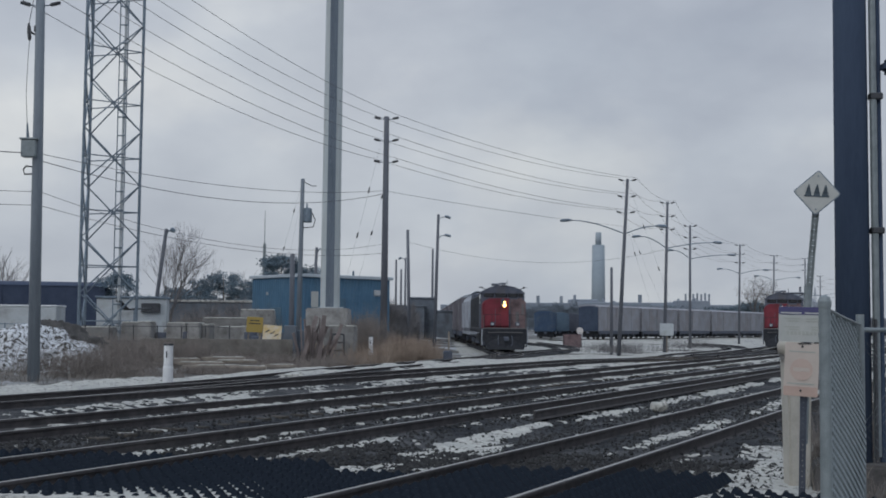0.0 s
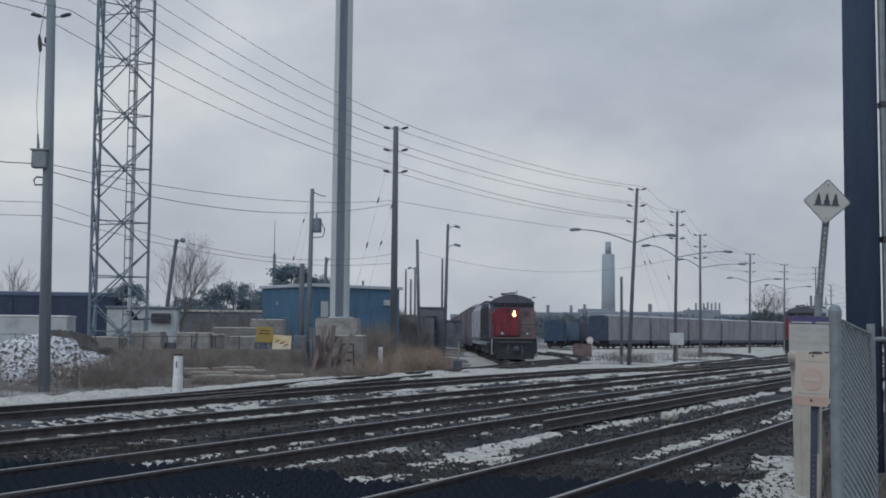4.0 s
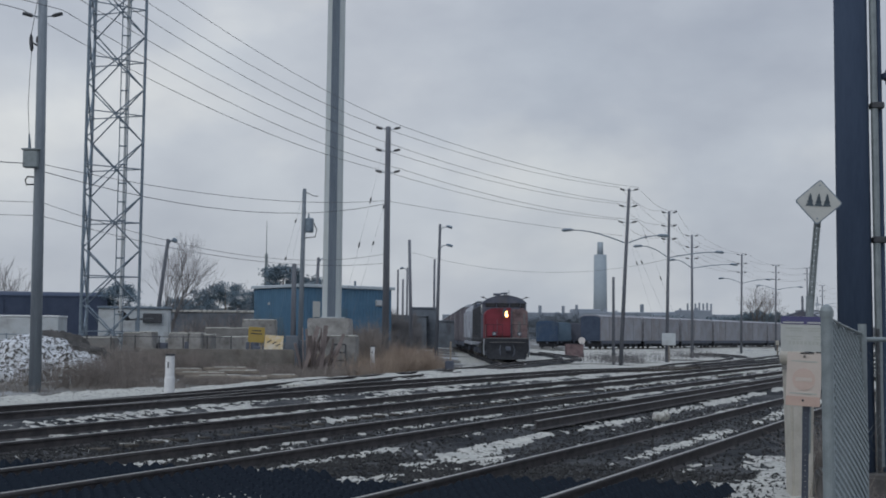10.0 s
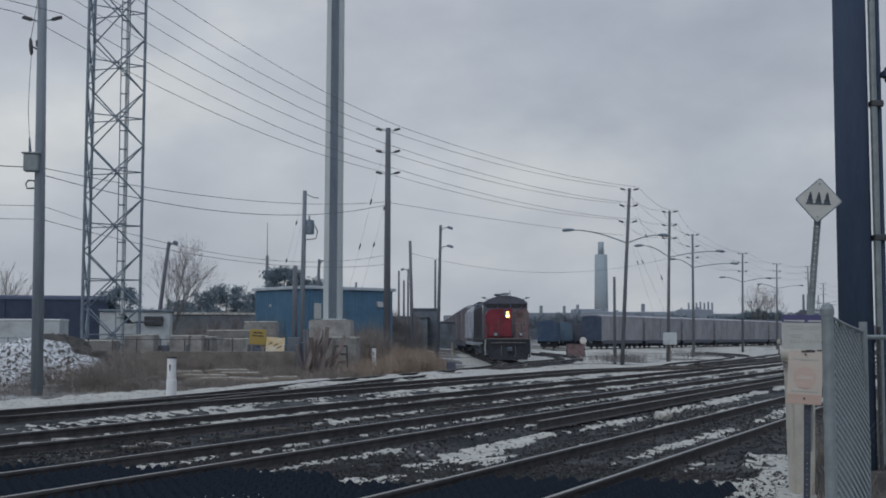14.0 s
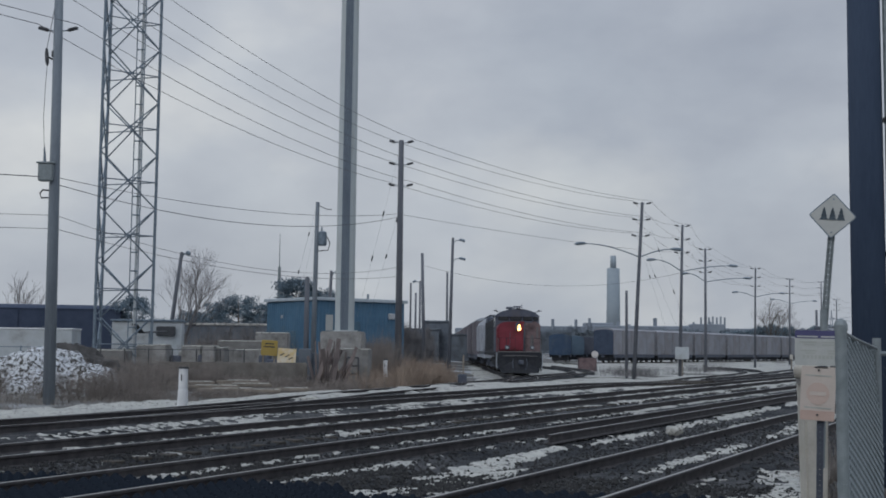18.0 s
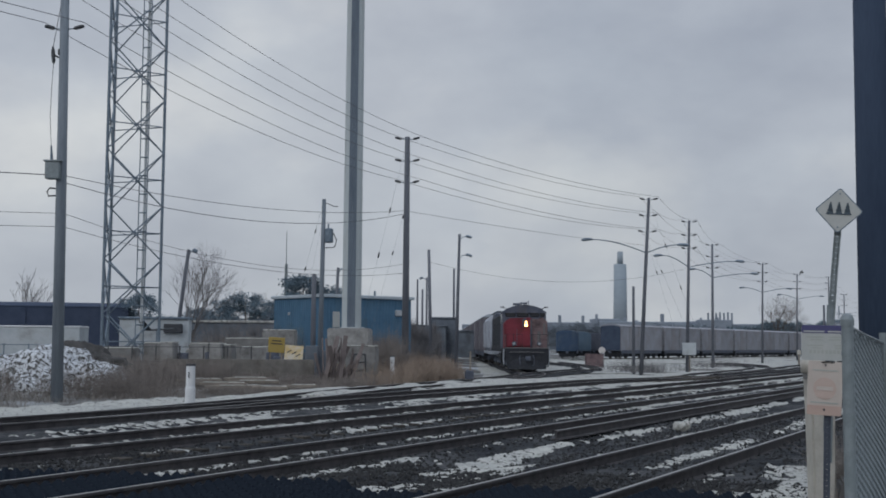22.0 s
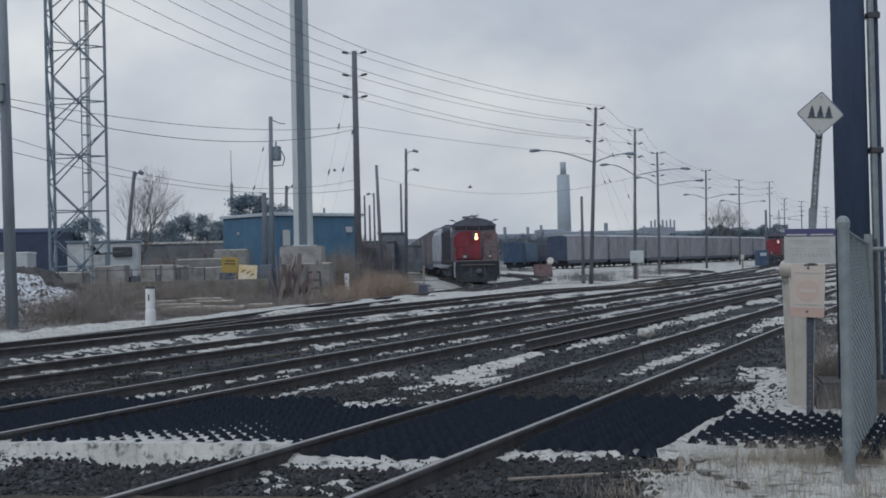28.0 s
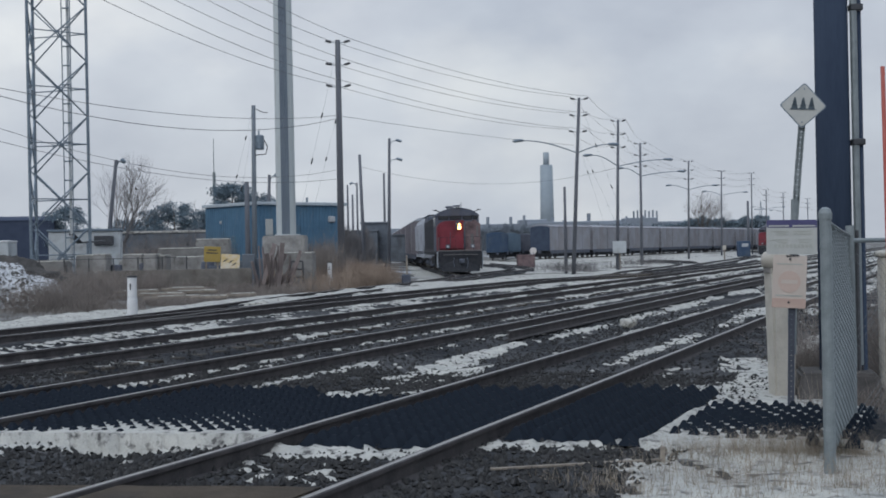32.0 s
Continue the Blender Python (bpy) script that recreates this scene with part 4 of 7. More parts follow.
def boxcar(m, L, H, mat, roofmat, label, group, ribs=12):
    """A high closed car: posts on its sides, arched roof, ends, bogies."""
    t = thing("freight_car", m, label, "freight car", group)
    bm = bm_new()
    along_y(bm, [(-1.46, 1.05), (1.46, 1.05), (1.5, 1.2), (1.5, H - 0.35), (-1.5, H - 0.35), (-1.5, 1.2)], 0.0, L)
    body = part("body", bm, mat, t)
    bm = bm_new()
    along_y(bm, arch(3.1, H - 0.38, H - 0.30, 0.32), -0.06, L + 0.06)
    part("roof", bm, roofmat, t)
    for s in (-1, 1):
        for k in range(ribs + 1):
            bm = bm_new()
            box(bm, (s * 1.515, 0.08 + (L - 0.16) * k / ribs, (H + 0.8) / 2), (0.04, 0.12, H - 1.5))
            part("side_post", bm, mat, body)
        bm = bm_new()
        rbox(bm, (s * 1.55, L / 2, (H + 0.8) / 2), (0.06, 2.6, H - 1.7), 0.02)
        part("sliding_door", bm, mat, body)
        bm = bm_new()
        box(bm, (s * 1.47, L / 2, 0.90), (0.08, L - 0.4, 0.46))
        part("side_sill", bm, M_BLACK, t)
    # added dark block: stops light under the car and gives a shaded band
    bm = bm_new()
    box(bm, (0, L / 2, 0.62), (2.3, L - 1.0, 0.76))
    part("centre_sill", bm, M_PILOT, t)
    for y, w in ((-0.02, -1), (L + 0.02, 1)):
        bm = bm_new()
        for k in range(6):
            box(bm, (0, y, 1.35 + k * (H - 1.9) / 5), (2.6, 0.07, 0.12))
        part("end_rib", bm, mat, body)
        bm = bm_new()
        rungs = []
        for k in range(8):
            rungs += [(1.05 if k % 2 else 1.45, y + w * 0.06, 1.2 + k * 0.42), (1.45 if k % 2 else 1.05, y + w * 0.06, 1.2 + k * 0.42)]
        tube(bm, rungs, 0.02, 5)
        part("end_ladder", bm, M_BLACK, t)
        coupler(t, y, w)
    truck(t, 2.3, 2)
    truck(t, L - 2.3, 2)
    return t


def hopper(m, L, H, mat, label, group):
    """A covered hopper: curved sides with posts, sloping ends, hatches, bogies."""
    t = thing("hopper_car", m, label, "hopper car", group)
    bm = bm_new()
    out = [(-0.9, 0.75), (0.9, 0.75), (1.46, 1.5), (1.56, 2.3), (1.56, H - 1.0), (1.38, H - 0.5), (0.9, H - 0.22), (-0.9, H - 0.22), (-1.38, H - 0.5), (-1.56, H - 1.0), (-1.56, 2.3), (-1.46, 1.5)]
    along_y(bm, out, 1.5, L - 1.5)
    for y0, y1 in ((1.5, 0.35), (L - 1.5, L - 0.35)):
        a = [bm.verts.new((x, y0, z)) for x, z in out]
        b = [bm.verts.new((x * 0.94, y1, max(z, 2.4))) for x, z in out]
        for k in range(len(out)):
            bm.faces.new((a[k], a[(k + 1) % len(out)], b[(k + 1) % len(out)], b[k]))
        bm.faces.new(b)
    body = part("body", bm, mat, t, smooth=False)
    for s in (-1, 1):
        for k in range(8):
            bm = bm_new()
            box(bm, (s * 1.585, 1.8 + (L - 3.6) * k / 7, H * 0.5 + 0.35), (0.07, 0.12, H - 2.4))
            part("side_post", bm, mat, body)
        bm = bm_new()
        box(bm, (s * 1.42, L / 2, 1.1), (0.12, L - 0.3, 0.28))
        part("side_sill", bm, mat, t)
    for k in range(4):
        bm = bm_new()
        rbox(bm, (0, L * (0.2 + 0.2 * k), H - 0.12), (0.9, 1.6, 0.24), 0.06)
        part("roof_hatch", bm, mat, body)
    bm = bm_new()
    box(bm, (0, L / 2, H - 0.06), (1.9, L - 2.6, 0.04))
    part("roof_walk", bm, M_CARROOF, body)
    for y, w in ((0.2, -1), (L - 0.2, 1)):
        bm = bm_new()
        box(bm, (0, y, 1.1), (2.7, 0.35, 0.22))
        for s in (-1, 1):
            tube(bm, [(s * 1.2, y, 1.1), (s * 1.2, y, 3.6)], 0.05, 6)
        for k in range(7):
            tube(bm, [(0.8, y, 1.3 + k * 0.36), (1.2, y, 1.3 + k * 0.36)], 0.02, 5)
        part("end_frame", bm, mat, t)
        coupler(t, y, w)
    for k in range(3):
        bm = bm_new()
        box(bm, (0, L * (0.25 + 0.25 * k), 0.6), (1.5, 2.2, 0.5), taper=1.5)
        part("discharge_gate", bm, M_BLACK, t)
    truck(t, 1.9, 2)
    truck(t, L - 1.9, 2)
    return t


def on_track(p, deg, s, z=0.0):
    q = back(p, deg, s)
    return pose(q[0], q[1], z, 0, 0, -deg)


standing = locomotive(on_track(TRAIN_AT, TRAIN_DIR, 0, YARD_Z), "red and black diesel locomotive standing with headlight lit", True)
hopper(on_track(TRAIN_AT, TRAIN_DIR, 20.6, YARD_Z), 16.0, 4.75, M_GREYCAR, "dirty pale grey covered hopper car behind the locomotive", "standing train")
first_car = boxcar(on_track(TRAIN_AT, TRAIN_DIR, 37.6, YARD_Z), 17.5, 4.9, M_BROWNCAR, M_CARROOF, "dull oxide brown closed freight car in a standing train", "standing train")
for k in range(1, 6):
    copy_thing(first_car, on_track(TRAIN_AT, TRAIN_DIR, 37.6 + 18.6 * k, YARD_Z))

# the train that backs away
MOVING = [locomotive(on_track(MOVE_AT, MOVE_DIR, 0, fall(0)), "red and black diesel locomotive backing away along the yard", False)]
MOVING.append(hopper(on_track(MOVE_AT, MOVE_DIR, 20.6, fall(20.6)), 16.0, 5.4, M_CARROOF, "pale whitish covered hopper car behind the moving locomotive", "moving train"))
MOVING.append(boxcar(on_track(MOVE_AT, MOVE_DIR, 37.6, fall(37.6)), 17.5, 4.9, M_PALECAR, M_CARROOF, "pale grey closed freight car in the moving train", "moving train"))
MOVING.append(copy_thing(MOVING[2], on_track(MOVE_AT, MOVE_DIR, 56.2, fall(56.2))))

# long row of pale cars across the yard
ROW_AT, ROW_DIR = (20.2, 164.5), 32.0
pale = boxcar(on_track(ROW_AT, ROW_DIR, 0, YARD_Z), 14.4, 4.75, M_PALECAR, M_PALECAR, "pale grey freight car with rusty panels in a long row", "row of pale cars", 5)
for k in range(1, 14):
    copy_thing(pale, on_track(ROW_AT, ROW_DIR, 15.4 * k, YARD_Z))
row_line = [(*back(ROW_AT, ROW_DIR, q), YARD_Z) for q in (-6, 40, 100, 230)]
railway_track(row_line, "yard track under the row of pale cars", 0, -1, 0.8, 0, "yard tracks")
row_bed = grid_mesh("row_ballast", np.arange(-8, 228, 1.0), np.arange(-2.6, 2.61, 0.4), lambda s, w: YARD_Z - 0.10 - 0.14 * np.clip(abs(w) - 1.6, 0, 1) + (vnoise(s, w, 1.1, 71, 2) - 0.5) * 0.08, lambda s, w, z: (ROW_AT[0] + s * math.sin(radians(ROW_DIR)) + w * math.cos(radians(ROW_DIR)), ROW_AT[1] + s * math.cos(radians(ROW_DIR)) - w * math.sin(radians(ROW_DIR)), z), M_SNOW)
tagged(new("row_ballast", row_bed), "snowy track bed under the row of pale cars", "track bed", kind="structure")
bm = bm_new()
along_y(bm, arch(2.96, 1.1, 4.35, 0.22), -0.14, -0.10)
part("end_door", bm, M_DARKEND, pale, "dark open end door")
# darker cars behind the locomotive
for (x, y, ln, mat, lab) in ((14.6, 170.0, 15.0, M_TEALCAR, "dark teal freight car seen from its end"), (18.3, 187.0, 15.0, M_SMOKEBLUE, "blue-grey freight car seen from its end, paled for haze"), (22.0, 203.0, 15.0, M_MAROON, "dark slate freight car seen from its end")):
    boxcar(pose(x, y, YARD_Z - 0.1, 0, 0, -6), ln, 4.0, mat, mat, lab, "dark far cars")
navy = boxcar(pose(-61.0, 83.5, 0, 0, 0, -76), 17.5, 4.5, M_NAVY, M_NAVY, "dark navy freight car standing behind the compound", "navy cars")
copy_thing(navy, pose(-43.2, 87.9, 0, 0, 0, -76))


# ---- poles, wires and lamps ----
def pole_body(t, h, r0, r1, mat=M_WOODPOLE, lean=(0, 0)):
    bm = bm_new()
    tube(bm, [(0, 0, -0.5), (lean[0] * 0.5, lean[1] * 0.5, h / 2), (lean[0], lean[1], h)], [r0, (r0 + r1) / 2, r1], 12)
    return part("pole_shaft", bm, mat, t, smooth=True)


def line_pole(m, h, levels, label, lean=(0, 0), r=0.17, arm=0.62, group="utility poles", mat=M_FARPOLE):
    """A utility pole with short sloping standoff arms on both sides at each level."""
    t = thing("utility_pole", m, label, "utility pole", group)
    pole_body(t, h, r, r * 0.66, mat, lean)
    for z in levels:
        f = z / h
        for s in (-1, 1):
            bm = bm_new()
            a = (lean[0] * f + s * 0.08, lean[1] * f, z - 0.01)
            b = (lean[0] * f + s * arm, lean[1] * f, z + 0.05)
            c = Vector(a).lerp(Vector(b), 0.38)
            tube(bm, [a, c, b], 0.018, 6)
            arm_part = part("standoff_arm", bm, M_LATTICE, t)
            bm = bm_new()
            e = Vector(b) + Vector((0, 0, 0.05))
            tube(bm, [c.lerp(e, f) for f in (0, 0.12, 0.13, 0.3, 0.31, 0.5, 0.51, 0.7, 0.71, 0.9, 1)], [0.03, 0.035, 0.062, 0.055, 0.064, 0.055, 0.064, 0.055, 0.062, 0.045, 0.02], 8)
            part("insulator", bm, M_CABLE, arm_part)
    return t


def street_arm(t, z, dx, dz, lean_x):
    """A curved bracket with a cobra-head lamp."""
    bm = bm_new()
    pts = [(lean_x + dx * k / 6, 0, z + dz * math.sin(k / 6 * math.pi / 2)) for k in range(7)]
    tube(bm, pts, [0.042] * 5 + [0.036, 0.032], 6)
    a = part("lamp_bracket", bm, M_LATTICE, t)
    bm = bm_new()
    s = 1 if dx > 0 else -1
    tube(bm, [(lean_x + dx - s * 0.05, 0, z + dz), (lean_x + dx + s * 0.15, 0, z + dz + 0.02), (lean_x + dx + s * 0.55, 0, z + dz - 0.01), (lean_x + dx + s * 0.75, 0, z + dz - 0.04)], [0.05, 0.10, 0.12, 0.05], 10)
    head = part("lamp_head", bm, M_LATTICE, a, smooth=True)
    return a


def wire(bm, a, b, sag, r=0.016, n=14):
    a, b = Vector(a), Vector(b)
    tube(bm, [a.lerp(b, k / n) - Vector((0, 0, sag * 4 * (k / n) * (1 - k / n))) for k in range(n + 1)], r, 4, False)


def wire_thing(a, b, sag, r=0.011, label="thin dark overhead wire between poles"):
    bm = bm_new()
    wire(bm, a, b, sag, r)
    ob = part("overhead_wire", bm, M_WIRE)
    return tagged(ob, label, "wire", "overhead wires")


G0 = -0.42
# x, y, height, lean, lamp arms as (height, reach, rise)
MAIN_POLES = [
    (11.68, 79.1, 11.8, (0.62, 0.0), ((8.2, -3.6, 0.88), (8.2, 2.1, 0.55))),
    (17.95, 96.3, 12.1, (0.28, 0.0), ((8.4, -2.1, 0.95), (8.4, 3.8, 0.5))),
    (23.42, 112.6, 11.6, (0.05, 0.0), ((8.5, -1.6, 0.8), (8.5, 3.6, 0.4))),
    (36.25, 145.5, 12.1, (0.2, 0.0), ((8.6, -2.1, 0.6), (8.6, 2.9, 0.5))),
    (50.9, 183.0, 13.1, (0.2, 0.0), ((9.3, -2.3, 0.7), (9.3, 3.4, 0.5))),
    (67.1, 220.0, 14.9, (0.1, 0.0), ()),
    (75.7, 238.3, 12.5, (0.1, 0.0), ((8.5, -2.4, 0.6), (8.5, 3.2, 0.5))),
    (88.4, 265.6, 13.0, (0.0, 0.0), ((8.5, -2.4, 0.6),)),
    (100.1, 282.7, 12.1, (0.0, 0.0), ()),
    (124.0, 330.0, 12.1, (0.0, 0.0), ()),
]
tops = []
PB = (-2.86, 57.2)
for i, (x, y, h, lean, arms) in enumerate(MAIN_POLES):
    lv = (h - 0.12, h - 1.22, h - 2.3)
    t = line_pole(pose(x, y, G0), h, lv, "grey wooden pole with standoff arms" + (" and two street lamps" if arms else ""), lean, 0.145)
    for z, dx, dz in arms:
        street_arm(t, z - 0.1, dx, dz, lean[0] * z / h)
    tops.append([[(x + lean[0] * z / h + s * 0.62, y, G0 + z + 0.2) for s in (-1, 1)] for z in lv])
hB = 12.0
lvB = (hB - 0.12, hB - 1.2, hB - 2.25)
line_pole(pose(*PB, G0), hB, lvB, "tall grey wooden pole with standoff arms and guy wires", (0.02, 0), 0.19, 0.6)
topB = [[(PB[0] + s * 0.6, PB[1], G0 + z + 0.2) for s in (-1, 1)] for z in lvB]
PL = (-11.95, 34.8)
hL = 14.2
lvL = (hL - 0.12, hL - 1.5, hL - 2.9)
poleL = line_pole(pose(*PL, G0), hL, lvL, "weathered grey wooden pole with a pale metal box", (-0.18, 0), 0.18, 0.6, mat=M_WOODPOLE)
topL = [[(PL[0] - 0.15 + s * 0.6, PL[1], G0 + z + 0.2) for s in (-1, 1)] for z in lvL]
for a in range(3):
    for s in (0, 1):
        wire_thing(topL[a][s], topB[a][s], 0.55)
        wire_thing(topB[a][s], tops[0][a][s], 0.42)
        for p, q in zip(tops, tops[1:]):
            if math.dist(p[0][0], q[0][0]) < 120:
                wire_thing(p[a][s], q[a][s], 0.5)
        wire_thing((PL[0] - 30, PL[1] - 45, 14.0 - a), topL[a][s], 0.5)
# fittings of the near left pole
bm = bm_new()
rbox(bm, (-0.28, -0.14, 6.98), (0.44, 0.3, 0.52), 0.03)
rbox(bm, (-0.28, -0.14, 7.26), (0.52, 0.36, 0.05), 0.01)
part("meter_box", bm, M_GALV, poleL, "pale metal box")
bm = bm_new()
tube(bm, [(-0.36, -0.1, 7.28), (-0.37, -0.1, 7.45), (-0.39, -0.1, 7.75)], [0.05, 0.04, 0.022], 8)
part("weather_head", bm, M_LATTICE, poleL)
bm = bm_new()
tube(bm, [(-0.39, -0.1, 7.7), (-0.45, -0.1, 8.6), (-0.43, -0.1, 9.6), (-0.40, -0.1, 10.25)], 0.009, 6)
tube(bm, [(-0.43, -0.1, 10.72), (-0.35, -0.08, 11.3), (-0.24, -0.05, 12.1)], 0.011, 6)
part("riser_cable", bm, M_WIRE, poleL)
bm = bm_new()
tube(bm, [(-0.40, -0.1, 10.22), (-0.40, -0.1, 10.3), (-0.42, -0.1, 10.45), (-0.43, -0.1, 10.62), (-0.44, -0.1, 10.74)], [0.03, 0.055, 0.06, 0.055, 0.025], 8)
tube(bm, [(-0.42, -0.1, 10.5), (-0.28, -0.05, 10.42), (-0.12, 0, 10.45)], 0.03, 6)
rbox(bm, (-0.24, -0.05, 10.58), (0.11, 0.08, 0.2), 0.02)
part("fuse_cutout", bm, M_CABLE, poleL)
bm = bm_new()
tube(bm, [(-0.12, 0, 6.45), (-0.42, 0, 6.48), (-0.50, 0, 6.38), (-0.46, 0, 6.24), (-0.12, 0, 6.25)], 0.026, 6)
part("wire_bracket", bm, M_CABLE, poleL)

# transformer pole, short poles and yard lamps
poleT = thing("utility_pole", pose(-8.05, 66.0, G0), "slim grey pole with a pole transformer", "utility pole", "utility poles")
pole_body(poleT, 10.0, 0.16, 0.11, M_WOODPOLE, (0.12, 0))
bm = bm_new()
tube(bm, [(0.42, 0, 7.55), (0.42, 0, 7.62), (0.42, 0, 8.3), (0.42, 0, 8.36)], [0.22, 0.25, 0.25, 0.16], 14)
tube(bm, [(0.38, 0, 8.36), (0.38, 0, 8.6)], 0.05, 6)
part("transformer", bm, M_LATTICE, poleT)
bm = bm_new()
tube(bm, [(0.66, 0, 8.1), (0.85, 0, 7.7), (0.75, 0, 7.3), (0.2, 0, 7.25)], 0.03, 6)
part("looped_cable", bm, M_CABLE, poleT)
bm = bm_new()
tube(bm, [(0.12, 0, 9.85), (0.65, 0, 9.6), (0.9, 0, 9.6)], 0.025, 6)
part("drop_cable", bm, M_CABLE, poleT)


def short_pole(x, y, h, r, label, lean=(0, 0), mat=M_FARPOLE):
    t = thing("wooden_pole", pose(x, y, G0), label, "pole", "short poles")
    pole_body(t, h, r, r * 0.75, mat, lean)
    return t


def lamp_pole(x, y, h, lean, heads, label, r=0.13):
    """A slim pole with small yard lamps at heights, each reaching dx."""
    t = thing("yard_lamp", pose(x, y, G0), label, "street lamp", "yard lamps")
    pole_body(t, h, r, r * 0.7, M_FARPOLE, lean)
    for z, dx in heads:
        ox = lean[0] * z / h
        bm = bm_new()
        tube(bm, [(ox, 0, z - 0.35), (ox + dx * 0.4, 0, z - 0.05), (ox + dx, 0, z)], 0.04, 6)
        a = part("lamp_bracket", bm, M_LATTICE, t)
        bm = bm_new()
        tube(bm, [(ox + dx * 0.8, 0, z + 0.03), (ox + dx, 0, z + 0.02), (ox + dx * 1.55, 0, z - 0.1)], [0.08, 0.13, 0.11], 10)
        part("lamp_head", bm, M_LATTICE, a)
    return t


short_pole(-7.6, 59.5, 5.4, 0.15, "short dark wooden pole stub")
lamp_pole(-15.95, 64.5, 7.0, (0.80, 0), ((6.95, 0.3),), "leaning slim pole with a small lamp")
lamp_pole(-8.25, 74.5, 6.7, (0.25, 0), ((6.65, 0.4),), "leaning slim pole with a small lamp")
short_pole(-2.52, 90.0, 9.1, 0.15, "bare grey wooden pole", (-0.24, 0))
lamp_pole(-0.75, 105.0, 11.7, (0.25, 0), ((11.5, 0.7), (9.85, 0.75)), "tall pole with two yard lamps", 0.17)
short_pole(-1.2, 130.0, 10.2, 0.15, "far bare wooden pole")
short_pole(-5.2, 130.0, 9.0, 0.13, "far bare wooden pole")
lamp_pole(-4.02, 125.0, 8.95, (0, 0), ((8.9, -0.5),), "far pole with a small lamp")
short_pole(-5.0, 140.0, 8.4, 0.15, "far bare wooden pole with small brackets")
short_pole(11.95, 84.2, 6.1, 0.12, "short bare wooden pole", (0.0, 0))
short_pole(49.0, 162.7, 7.6, 0.2, "short bare wooden pole")
THICK = "thick dark communication cable between poles"
wire_thing((PL[0], PL[1], 6.43), (PB[0], PB[1], 7.97), 0.48, 0.010)
wire_thing((PL[0], PL[1], 6.22), (PB[0], PB[1], 7.83), 0.82, 0.012, THICK)
wire_thing((PB[0], PB[1], 7.95), (11.9, 79.1, 8.2), 0.12, 0.010)
wire_thing((PL[0], PL[1], 5.3), (PB[0], PB[1], 5.38), 0.88, 0.008)
wire_thing((PL[0], PL[1], 4.9), (PB[0], PB[1], 4.93), 0.62, 0.009)
wire_thing((PL[0] - 30, PL[1] - 20, 6.9), (PL[0], PL[1], 6.43), 0.4, 0.014)
wire_thing((PL[0] - 30, PL[1] - 8, 6.2), (PL[0], PL[1], 5.3), 0.3, 0.008)
wire_thing((PL[0] - 30, PL[1] - 8, 5.8), (PL[0], PL[1], 4.9), 0.3, 0.008)
wire_thing((-2.7, 90, 7.75), (17.95, 96.3, 7.75), 1.3, 0.010)
# each guy: where it leaves its pole, its foot, and how far down its insulators sit
GUYS = (((-2.86, 57.2, 11.3), (-5.63, 57.3, -0.2), (0.28, 0.47)), ((-2.86, 57.2, 8.25), (-5.15, 57.3, -0.2), (0.06, 0.27)),
        ((-7.98, 66.0, 9.4), (-10.4, 66.0, -0.2), (0.16, 0.38)), ((-7.95, 66.0, 8.6), (-9.7, 66.0, -0.2), (0.40,)),
        ((12.28, 79.1, 11.3), (16.5, 79.6, -0.3), (0.26, 0.50)), ((12.12, 79.1, 8.6), (14.9, 79.6, -0.3), (0.24,)), ((12.12, 79.1, 8.8), (16.1, 79.6, -0.3), (0.25,)))
for a, b, beads in GUYS:
    a, b = Vector(a), Vector(b)
    g = thing("guy_wire", pose(0, 0, 0), "thin steel guy wire from a pole to the ground", "guy wire", "guy wires")
    bm = bm_new()
    tube(bm, [a, b], 0.0045, 5)
    part("strand", bm, M_LATTICE, g)
    for f in beads:
        bm = bm_new()
        tube(bm, [a.lerp(b, f - 0.003), a.lerp(b, f), a.lerp(b, f + 0.018), a.lerp(b, f + 0.022)], [0.015, 0.036, 0.036, 0.015], 8)
        part("strain_insulator", bm, M_CABLE, g)


# ---- rubber panels with pyramids beside the crossing ----
PANELS = {}


def panel_mesh(w, ln, pitch, shifted):
    """A rubber sheet with rows of blunt pyramids and narrow flat furrows between them."""
    key = (round(w, 2), round(ln, 2), pitch)
    if key not in PANELS:
        bm = bm_new()
        nx, ny = max(1, round(ln / pitch)), max(1, round(w / pitch))
        a, b = ln / nx / 2, w / ny / 2
        for i in range(nx):
            for j in range(ny - (i % 2) * shifted):
                x, y = -ln / 2 + a * (2 * i + 1), -w / 2 + b * (2 * j + 1 + (i % 2) * shifted)
                rings = [[bm.verts.new((x + s * a * f, y + r * b * f, z)) for s, r in ((-1, -1), (1, -1), (1, 1), (-1, 1))] for f, z in ((1.0, -0.128), (0.92, -0.126), (0.15, -0.022))]
                for lo, hi in zip(rings, rings[1:]):
                    for k in range(4):
                        bm.faces.new((lo[k], lo[(k + 1) % 4], hi[(k + 1) % 4], hi[k]))
                bm.faces.new(rings[-1])
        bmesh.ops.remove_doubles(bm, verts=bm.verts, dist=0.002)
        PANELS[key] = mesh_of("panel", bm, M_RUBBER)
    return PANELS[key]


